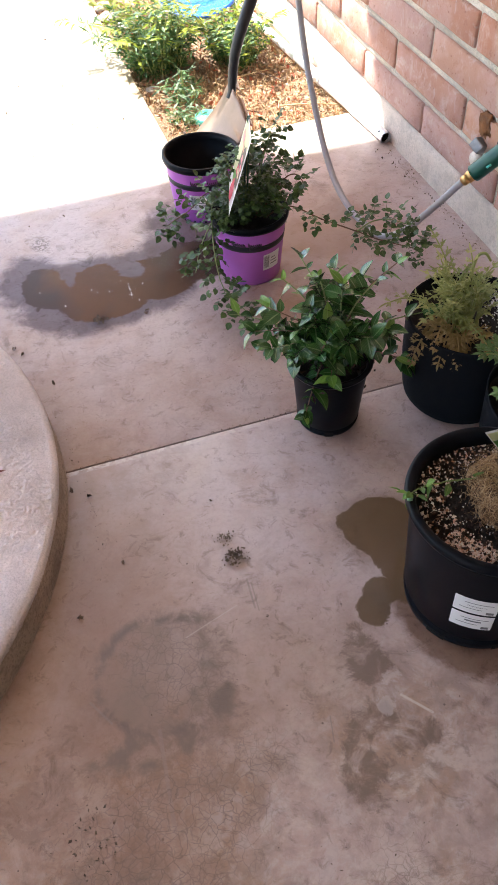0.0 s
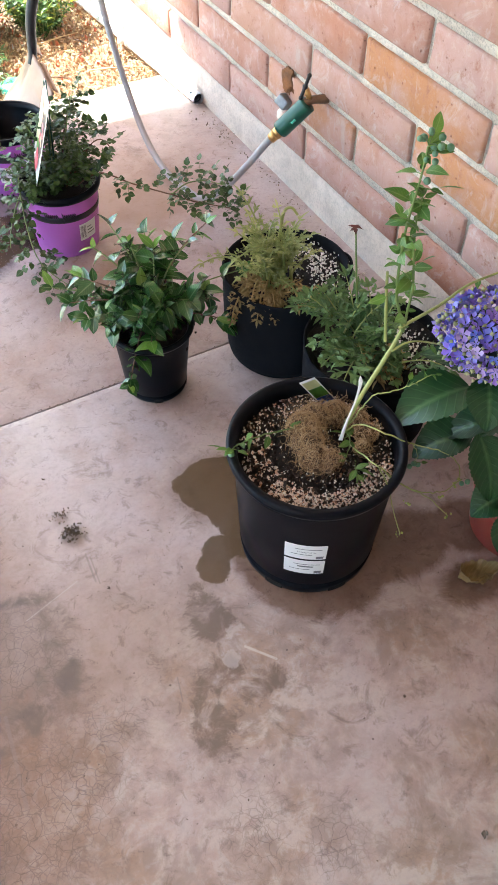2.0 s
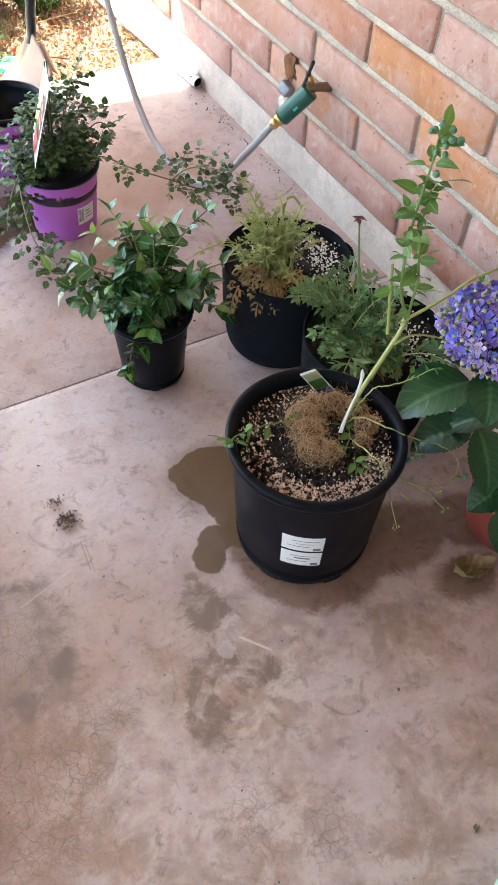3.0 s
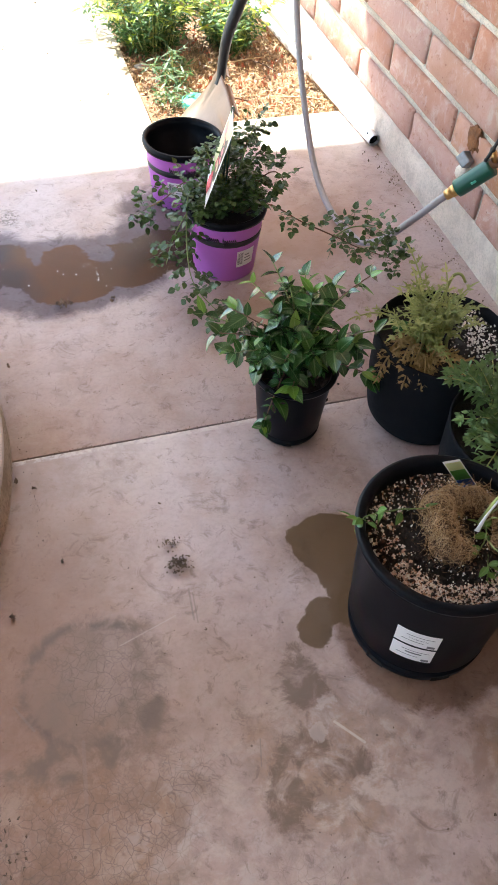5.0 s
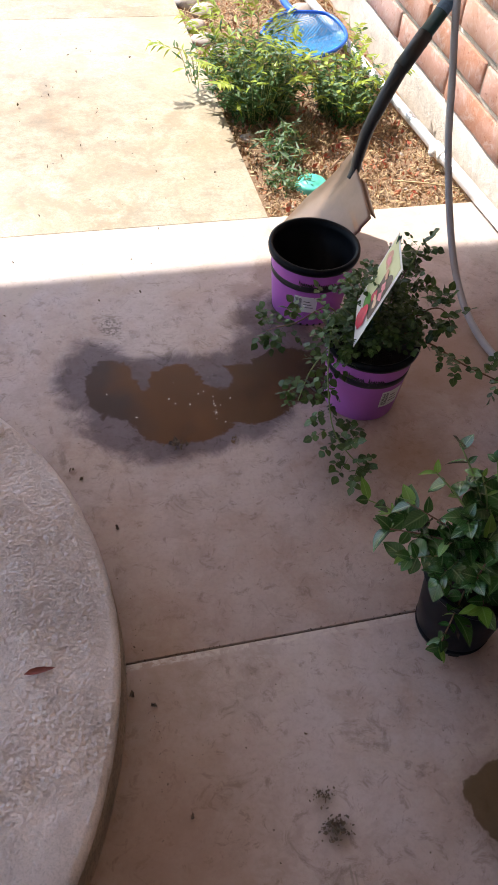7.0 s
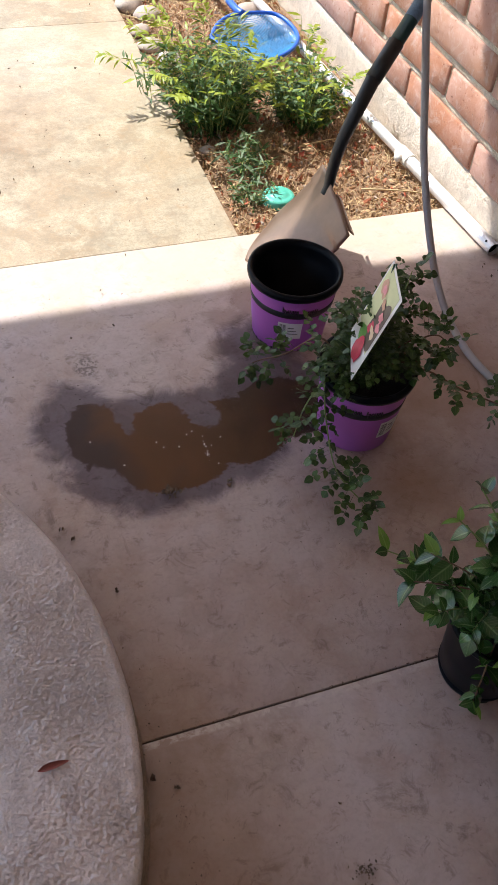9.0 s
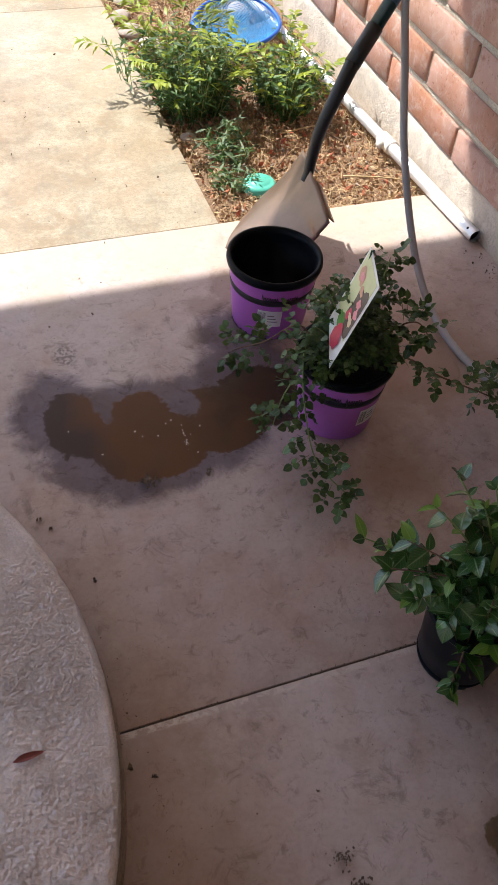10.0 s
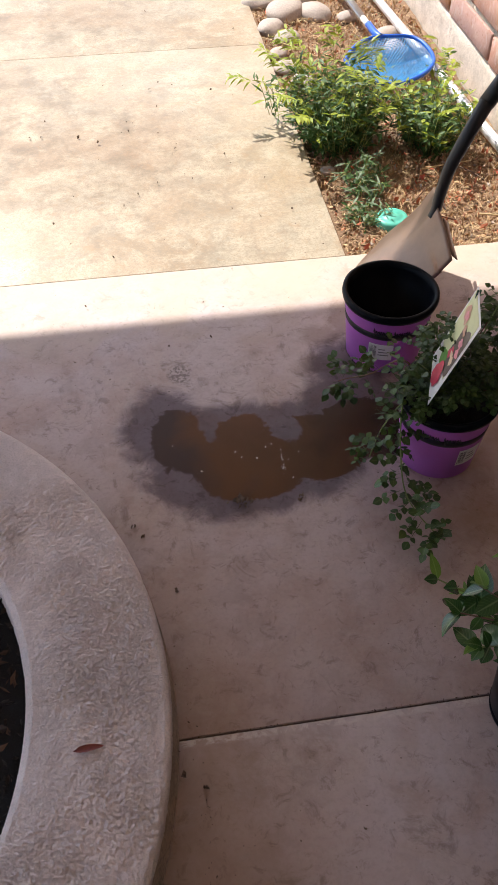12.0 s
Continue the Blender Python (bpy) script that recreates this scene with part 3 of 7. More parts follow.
M_HEART = plain("flower_heart", (0.030, 0.040, 0.035), 0.9, vary=0.4)
M_CRISP = leaf_material("crisp_leaf", (0.10, 0.062, 0.026), (0.34, 0.245, 0.10), (0.48, 0.40, 0.20), 0.45, 0.15)
M_REDCHIP = chips("red_chip", [(0.0, (0.42, 0.07, 0.04)), (0.6, (0.50, 0.14, 0.07)), (1.0, (0.34, 0.16, 0.10))], 0.9, 0.15)
M_RANUN = leaf_material("ranunculus_leaf", (0.024, 0.076, 0.020), (0.24, 0.38, 0.13), (0.22, 0.34, 0.12), 0.42, 0.2, coat=0.05)
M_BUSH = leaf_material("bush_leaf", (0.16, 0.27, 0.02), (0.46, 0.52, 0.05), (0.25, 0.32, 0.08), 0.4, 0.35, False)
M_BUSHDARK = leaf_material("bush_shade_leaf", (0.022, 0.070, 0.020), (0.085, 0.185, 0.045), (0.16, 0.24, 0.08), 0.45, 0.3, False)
M_SAGE = leaf_material("grey_green_leaf", (0.10, 0.16, 0.09), (0.22, 0.30, 0.18), (0.28, 0.34, 0.22), 0.6, 0.25, False)
M_STEMGREEN = plain("green_stem", (0.15, 0.22, 0.06), 0.5, vary=0.3)
M_STEMPALE = plain("pale_stem", (0.31, 0.35, 0.11), 0.5, vary=0.3)
M_STEMBROWN = plain("brown_stem", (0.13, 0.07, 0.04), 0.7, vary=0.3)
M_BERRY = plain("green_berry", (0.12, 0.24, 0.14), 0.5, vary=0.2)
M_PETAL = chips("blue_violet_petal", [(0.0, (0.09, 0.11, 0.55)), (0.22, (0.19, 0.12, 0.56)), (0.45, (0.31, 0.17, 0.58)), (0.66, (0.13, 0.19, 0.64)), (0.86, (0.40, 0.29, 0.64)), (1.0, (0.66, 0.60, 0.72))], 0.55, 0.03)
M_BUD = chips("olive_bud", [(0.0, (0.20, 0.24, 0.09)), (0.5, (0.34, 0.37, 0.16)), (1.0, (0.52, 0.50, 0.36))], 0.5, 0.1)
M_TWIGBUD = plain("yellow_green_bud", (0.34, 0.40, 0.10), 0.5, vary=0.3)
M_DEADFLOWER = plain("dried_red_flower", (0.11, 0.030, 0.024), 0.8, vary=0.4, scale=100)
M_COIR = chips("tan_fibre", [(0.0, (0.22, 0.115, 0.05)), (0.5, (0.46, 0.29, 0.14)), (1.0, (0.68, 0.50, 0.30))], 0.9, 0.1)
M_COIRCORE = plain("matted_fibre", (0.075, 0.040, 0.020), 0.95, vary=0.5, scale=150, relief=1.0, depth=0.004)
M_DIRT = chips("dark_debris", [(0.0, (0.02, 0.015, 0.012)), (0.6, (0.06, 0.04, 0.03)), (1.0, (0.14, 0.08, 0.05))], 0.9)
M_REDLEAF = plain("dry_red_leaf", (0.20, 0.04, 0.03), 0.6, vary=0.4, scale=80)
M_TAGY = plain("yellow_card", (0.62, 0.64, 0.36), 0.4, vary=0.12, scale=25, relief=0.0)
M_TAGRED = plain("pink_print", (0.60, 0.05, 0.10), 0.4, vary=0.4, scale=60, relief=0.0)
M_TAGDARK = plain("dark_print", (0.09, 0.06, 0.05), 0.4, vary=0.6, scale=60, relief=0.0)
M_TAGSKIN = plain("peach_print", (0.60, 0.32, 0.22), 0.4, vary=0.3, scale=50, relief=0.0)
M_TAGPINK = plain("rose_print", (0.70, 0.26, 0.30), 0.4, vary=0.3, scale=60, relief=0.0)
M_TAGPEACH = plain("cream_print", (0.74, 0.56, 0.38), 0.4, vary=0.25, scale=60, relief=0.0)
M_TAGGREEN = plain("green_print", (0.10, 0.28, 0.05), 0.4, vary=0.5, scale=60, relief=0.0)
M_TAGBLUE = plain("blue_print", (0.03, 0.10, 0.45), 0.4, vary=0.5, scale=60, relief=0.0)


# ---- building helpers ----
def root_of(ob):
    while ob.parent:
        ob = ob.parent
    return ob


def thing(name, at, label, category, group="", kind=""):
    ob = new(name)
    ob.empty_display_size = 0.05
    ob.location = at
    return tagged(ob, label, category, group, kind)


def part(name, bm, material, parent, label="", smooth=True):
    """Links a bmesh, given in world places, as one mesh under a thing or a part."""
    base = Vector(root_of(parent).location)
    bmesh.ops.translate(bm, verts=bm.verts, vec=-base)
    me = bpy.data.meshes.new(name)
    bm.to_mesh(me)
    bm.free()
    me.materials.append(material)
    if smooth:
        me.shade_smooth()
    ob = new(name, me)
    ob.parent = parent
    return tagged(ob, label)


def single(name, bm, material, label, category, kind="", group="", smooth=True, at=None):
    """One mesh that is a thing of its own; its origin lies at its base."""
    lo = [min(v.co[i] for v in bm.verts) for i in range(3)]
    hi = [max(v.co[i] for v in bm.verts) for i in range(3)]
    base = Vector(at) if at is not None else Vector(((lo[0] + hi[0]) / 2, (lo[1] + hi[1]) / 2, lo[2]))
    bmesh.ops.translate(bm, verts=bm.verts, vec=-base)
    me = bpy.data.meshes.new(name)
    bm.to_mesh(me)
    bm.free()
    me.materials.append(material)
    if smooth:
        me.shade_smooth()
    ob = new(name, me)
    ob.location = base
    return tagged(ob, label, category, group, kind)


def raw(name, verts, faces, material, smooth=False, uvs=None):
    me = bpy.data.meshes.new(name)
    me.from_pydata(verts, [], faces)
    if uvs is not None:
        layer = me.uv_layers.new(name="UVMap")
        idx = np.empty(len(me.loops), dtype=np.int32)
        me.loops.foreach_get("vertex_index", idx)
        layer.data.foreach_set("uv", np.asarray(uvs, dtype=np.float32)[idx].ravel())
    me.materials.append(material)
    if smooth:
        me.shade_smooth()
    return me


def box(bm, x0, x1, y0, y1, z0, z1, bevel=0.0):
    r = bmesh.ops.create_cube(bm, size=1.0)
    for v in r["verts"]:
        v.co = Vector(((x0 + x1) / 2 + v.co.x * (x1 - x0), (y0 + y1) / 2 + v.co.y * (y1 - y0), (z0 + z1) / 2 + v.co.z * (z1 - z0)))
    if bevel:
        es = list({e for v in r["verts"] for e in v.link_edges})
        bmesh.ops.bevel(bm, geom=es, offset=bevel, segments=2, affect="EDGES", profile=0.6)
    return bm


def lathe(bm, profile, centre, segs=48, start=0.0, sweep=360.0, wobble=None):
    """Turns (radius, height) pairs round an upright axis."""
    closed = sweep >= 359.9
    count = segs if closed else segs + 1
    rings = []
    for r, z in profile:
        ring = []
        for i in range(count):
            a = radians(start + sweep * i / segs)
            k = r * (wobble(a, z) if wobble else 1.0)
            ring.append(bm.verts.new((centre[0] + k * math.cos(a), centre[1] + k * math.sin(a), centre[2] + z)))
        rings.append(ring)
    for lo, hi in zip(rings, rings[1:]):
        for i in range(segs):
            j = (i + 1) % count
            bm.faces.new((lo[i], lo[j], hi[j], hi[i]))
    return rings


def cap(bm, ring):
    bm.faces.new(ring)


def smooth_path(points, steps=8):
    """A smooth line through the points."""
    p = [Vector(q) for q in points]
    if len(p) < 3:
        return [p[0].lerp(p[-1], i / steps) for i in range(steps + 1)]
    out = []
    for i in range(len(p) - 1):
        a, b, c, d = p[max(i - 1, 0)], p[i], p[i + 1], p[min(i + 2, len(p) - 1)]
        for s in range(steps):
            t = s / steps
            out.append(0.5 * ((2 * b) + (c - a) * t + (2 * a - 5 * b + 4 * c - d) * t * t + (3 * b - a - 3 * c + d) * t ** 3))
    out.append(p[-1])
    return out


def tube(bm, path, radius, sides=8, end_radius=None, close=True):
    path = [Vector(q) for q in path]
    n = len(path)
    rings = []
    side = None
    for i, q in enumerate(path):
        d = (path[min(i + 1, n - 1)] - path[max(i - 1, 0)]).normalized()
        if side is None:
            side = d.orthogonal().normalized()
        side = (side - d * side.dot(d)).normalized()
        up = d.cross(side)
        r = radius if end_radius is None else radius + (end_radius - radius) * i / (n - 1)
        rings.append([bm.verts.new(q + (side * math.cos(2 * math.pi * k / sides) + up * math.sin(2 * math.pi * k / sides)) * r) for k in range(sides)])
    for a, b in zip(rings, rings[1:]):
        for k in range(sides):
            bm.faces.new((a[k], a[(k + 1) % sides], b[(k + 1) % sides], b[k]))
    if close:
        bm.faces.new(list(reversed(rings[0])))
        bm.faces.new(rings[-1])
    return rings


def rod(bm, a, b, r, sides=16, r2=None):
    return tube(bm, [a, b], r, sides, r2)


def patch_on_cone(bm, centre, r_at, a0, a1, z0, z1, lift=0.0006, nx=10, nz=3):
    """A sheet laid on a round wall between two angles and two heights."""
    grid = []
    for k in range(nz + 1):
        z = z0 + (z1 - z0) * k / nz
        row = []
        for i in range(nx + 1):
            a = radians(a0 + (a1 - a0) * i / nx)
            r = r_at(z) + lift
            row.append(bm.verts.new((centre[0] + r * math.cos(a), centre[1] + r * math.sin(a), centre[2] + z)))
        grid.append(row)
    for k in range(nz):
        for i in range(nx):
            bm.faces.new((grid[k][i], grid[k][i + 1], grid[k + 1][i + 1], grid[k + 1][i]))


class Leaves:
    """Collects many leaf blades into one mesh."""

    def __init__(self):
        self.v, self.f, self.uv = [], [], []

    def blade(self, base, direction, length, width, curl=0.25, fold=0.25, n=4, shape=1.0, roll=None):
        d = Vector(direction).normalized()
        ref = Vector((0, 0, 1)) if abs(d.z) < 0.95 else Vector((1, 0, 0))
        s = d.cross(ref).normalized()
        if roll is not None:
            s = Matrix.Rotation(roll, 3, d) @ s
        u = s.cross(d).normalized()
        o = len(self.v)
        for i in range(n + 1):
            t = i / n
            w = width * 0.5 * math.sin(math.pi * min(1.0, t ** (0.75 * shape) * 0.98 + 0.02)) ** 0.9
            c = Vector(base) + d * (length * (t - 0.12 * curl * t * t)) - u * (curl * length * t * t * 0.6)
            for k, q in ((-1, 0.0), (0, 0.5), (1, 1.0)):
                self.v.append(tuple(c + s * (w * k) + u * (abs(k) * w * fold)))
                self.uv.append((t, q))
        for i in range(n):
            a = o + i * 3
            self.f += [(a, a + 3, a + 4, a + 1), (a + 1, a + 4, a + 5, a + 2)]

    def mesh(self, name, material):
        return raw(name, self.v, self.f, material, True, self.uv)

    def part(self, name, material, parent, label=""):
        base = Vector(root_of(parent).location)
        self.v = [(x - base.x, y - base.y, z - base.z) for x, y, z in self.v]
        ob = new(name, self.mesh(name, material))
        ob.parent = parent
        return tagged(ob, label)


def leaf_kinds(name, material, width, count=4, n=7, seed=3):
    """Leaf meshes of length 1 along x, each with another bend."""
    rng = random.Random(seed)
    out = []
    for _ in range(count):
        L = Leaves()
        L.blade((0, 0, 0), (1, 0, 0), 1.0, width * rng.uniform(0.85, 1.15), rng.uniform(0.1, 0.65), rng.uniform(0.1, 0.45), n, rng.uniform(0.85, 1.05))
        out.append(L.mesh(name, material))
    return out


def hang_leaf(name, mesh, parent, at, direction, size, roll=0.0):
    d = Vector(direction).normalized()
    ref = Vector((0, 0, 1)) if abs(d.z) < 0.97 else Vector((0, 1, 0))
    s = d.cross(ref).normalized()
    u = s.cross(d)
    m = Matrix((d, -s, u)).transposed().to_4x4()
    ob = new(name, mesh)
    ob.parent = parent
    ob.matrix_basis = Matrix.Translation(Vector(at) - Vector(root_of(parent).location)) @ m @ Matrix.Rotation(roll, 4, "X") @ Matrix.Diagonal((size, size, size, 1))
    return ob


def scatter(name, material, count, spot, size, seed, flat=0.5, long=1.5):
    """Loose crumbs as one mesh: spot(rng) gives a place, size(rng) a radius."""
    rng = random.Random(seed)
    verts, faces = [], []
    for _ in range(count):
        c, r = Vector(spot(rng)), size(rng)
        rot = Euler((rng.uniform(0, 6.3), rng.uniform(0, 6.3), rng.uniform(0, 6.3))).to_matrix()
        o = len(verts)
        for x, y, z in ((1, 0, 0), (-1, 0, 0), (0, 1, 0), (0, -1, 0), (0, 0, 1), (0, 0, -1)):
            k = rng.uniform(0.6, 1.2)
            verts.append(tuple(c + rot @ Vector((x * r * long * k, y * r * k, z * r * flat * k))))
        for a, b, d in ((0, 2, 4), (2, 1, 4), (1, 3, 4), (3, 0, 4), (2, 0, 5), (1, 2, 5), (3, 1, 5), (0, 3, 5)):
            faces.append((o + a, o + b, o + d))
    return raw(name, verts, faces, material)


# ---- setting ----
WALL_X = 1.172
JOINT_Y, WALK_Y, WALK_Y2, BED_X = 1.318, 2.482, 3.738, 0.553

ground = bmesh.new()
bmesh.ops.create_grid(ground, x_segments=2, y_segments=2, size=300.0)
bmesh.ops.translate(ground, verts=ground.verts, vec=(0, 0, -0.12))
single("ground", ground, M_GROUND, "dry bare earth round the house", "ground", "structure", at=(0, 0, -0.12))


def slab_piece(parent, x0, x1, y0, y1, material, top=0.0):
    bm = bmesh.new()
    box(bm, x0, x1, y0, y1, top - 0.10, top, 0.0018)
    return part("slab", bm, material, parent)


floor = thing("floor", (0.0, 1.0, -0.1), "pinkish grey trowelled concrete patio floor with damp patches", "floor", kind="structure")
G = 0.0016
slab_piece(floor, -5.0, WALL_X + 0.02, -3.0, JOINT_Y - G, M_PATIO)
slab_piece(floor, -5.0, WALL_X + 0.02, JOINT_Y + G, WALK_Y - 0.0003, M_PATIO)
bm = bmesh.new()
box(bm, -5.0, WALL_X, -2.9, 2.47, -0.098, -0.004)
part("joint_filler", bm, M_JOINT, floor, "dirt in the saw-cut joint")

walkway = thing("pavement", (-1.0, 4.5, -0.1), "sunlit pale concrete walkway slabs beside the planting bed", "pavement", kind="structure")
for y0, y1 in ((WALK_Y, WALK_Y2), (WALK_Y2, 4.99), (4.99, 6.24), (6.24, 7.5)):
    slab_piece(walkway, -1.2, BED_X, y0 + 0.0004, y1 - 0.0004, M_WALK)
    slab_piece(walkway, -5.0, -1.202, y0 + 0.0004, y1 - 0.0004, M_WALK)
bm = bmesh.new()
box(bm, -4.9, BED_X - 0.01, WALK_Y + 0.01, 7.45, -0.098, -0.003)
part("joint_filler", bm, M_WALK, walkway, "dirt in the slab joints")


# the brick wall: mortar core, stem, bricks
def wall_bricks():
    wall = thing("wall_east", (WALL_X, 2.0, 0.0), "pink and orange fired brick wall on a pale rendered stem", "wall", kind="structure")
    bm = bmesh.new()
    box(bm, WALL_X + 0.0045, WALL_X + 0.25, -3.0, 7.5, -0.1, 2.7)
    part("mortar_core", bm, M_MORTAR, wall, "recessed pale mortar")
    rng = random.Random(5)
    bm = bmesh.new()
    ny, nz = 170, 6
    rows = []
    for i in range(ny + 1):
        y = 0.0 + 5.2 * i / ny
        row = []
        for z, dx in ((-0.05, -0.004), (0.0, -0.004), (0.03, -0.003), (0.07, -0.003), (0.095, -0.001), (0.103, 0.004), (0.106, 0.014)):
            q = noise.noise((y * 9, z * 14, 2.0)) * 0.004
            row.append(bm.verts.new((WALL_X + dx + q, y, z + (noise.noise((y * 6, 3.0, 0)) * 0.004 if z > 0.05 else 0))))
        rows.append(row)
    for a, b in zip(rows, rows[1:]):
        for k in range(len(a) - 1):
            bm.faces.new((a[k], b[k], b[k + 1], a[k + 1]))
    part("stem_wall", bm, M_STEM, wall, "pale rendered concrete stem along the floor")
    # bed joints, uneven strips of squeezed mortar
    for c in range(1, 12):
        z = 0.096 + 0.100 * c
        bm = bmesh.new()
        rows = []
        for i in range(901):
            y = 0.0 + 5.2 * i / 900
            j = noise.noise((y * 16, c * 3.1, 0)) * 0.004
            row = []
            for dz, dx in ((-0.014, 0.012), (-0.009, 0.0045), (0.001, 0.0025), (0.009, 0.0040), (0.014, 0.012)):
                row.append(bm.verts.new((WALL_X + dx + j * 0.5 + noise.noise((y * 110, c * 1.7, dz * 150)) * 0.0016, y, z + dz + noise.noise((y * 23, c * 2.7, dz * 90)) * 0.005 + noise.noise((y * 130, c * 5.7, dz * 200)) * 0.0035)))
            rows.append(row)
        for a, b in zip(rows, rows[1:]):
            for k in range(len(a) - 1):
                bm.faces.new((a[k], b[k], b[k + 1], a[k + 1]))
        part("bed_joint", bm, M_MORTAR, wall, "uneven pale mortar joint")
    # six brick shapes, shared
    shapes = []
    for s in range(6):
        verts, faces = [], []
        ys = (-0.187, -0.1825, -0.12, -0.04, 0.04, 0.12, 0.1825, 0.187)
        zs = (-0.0410, -0.0370, 0.0, 0.0370, 0.0410)
        nx, nz = 7, 4
        for depth in (0, 1):
            for k in range(nz + 1):
                for i in range(nx + 1):
                    y, z = ys[i], zs[k]
                    edge = min(i, nx - i, 99) == 0 or min(k, nz - k) == 0
                    corner = min(i, nx - i) == 0 and min(k, nz - k) == 0
                    x = 0.0035 if edge else 0.0
                    if corner:
                        x += 0.001
                        y, z = y * 0.994, z * 0.98
                    x += noise.noise((y * 14 + s * 9, z * 20, s)) * 0.002
                    y += noise.noise((z * 40, (i > 3) * 7.0, s * 5)) * 0.003
                    z += noise.noise((y * 16, (k > 2) * 5.0, s * 7)) * 0.0035
                    if depth:
                        if not edge:
                            continue
                        x = 0.05
                    verts.append((x, y, z))
        front = [[k * (nx + 1) + i for i in range(nx + 1)] for k in range(nz + 1)]
        for k in range(nz):
            for i in range(nx):
                faces.append((front[k][i], front[k + 1][i], front[k + 1][i + 1], front[k][i + 1]))
        back, o = {}, (nx + 1) * (nz + 1)
        for k in range(nz + 1):
            for i in range(nx + 1):
                if i in (0, nx) or k in (0, nz):
                    back[(k, i)] = o
                    o += 1
        loop = [(0, i) for i in range(nx)] + [(k, nx) for k in range(nz)] + [(nz, i) for i in range(nx, 0, -1)] + [(k, 0) for k in range(nz, 0, -1)]
        for a, b in zip(loop, loop[1:] + loop[:1]):
            faces.append((front[a[0]][a[1]], front[b[0]][b[1]], back[b], back[a]))
        me = raw("brick", verts, faces, M_BRICK)
        me.shade_smooth()
        shapes.append(me)
    for c in range(11):
        z = 0.1465 + 0.100 * c
        start = (1.325 if c % 2 == 0 else 1.129) - 0.3855 * 3 + 0.19275
        for i in range(12):
            y = start + 0.3855 * i
            if y > 5.0:
                continue
            ob = new("brick", rng.choice(shapes))
            ob.parent = wall
            ob.matrix_basis = pose(rng.uniform(-0.0025, 0.0015) - 0.0035, y - 2.0 + rng.uniform(-0.003, 0.003), z + rng.uniform(-0.002, 0.002), rng.uniform(-0.5, 0.5), rng.uniform(-0.8, 0.8), rng.uniform(-0.4, 0.4)) @ Matrix.Diagonal((1, rng.choice((1, -1)), 1, 1))
    return wall


# unseen wall added behind the patio to cut light, and the cover over it
bm = bmesh.new()
box(bm, -3.2, WALL_X + 0.25, -2.5, -2.3, -0.1, 2.6)
single("wall_south", bm, M_PLASTER, "unseen plain wall added behind the patio to cut light from the back", "wall", "structure", smooth=False)
bm = bmesh.new()
ROOF_Z = 2.6
box(bm, -4.0, WALL_X + 0.3, -2.3, 2.30 + 0.68 * ROOF_Z, ROOF_Z, ROOF_Z + 0.2)
single("ceiling", bm, M_CEIL, "painted patio cover ceiling", "ceiling", "structure", smooth=False)


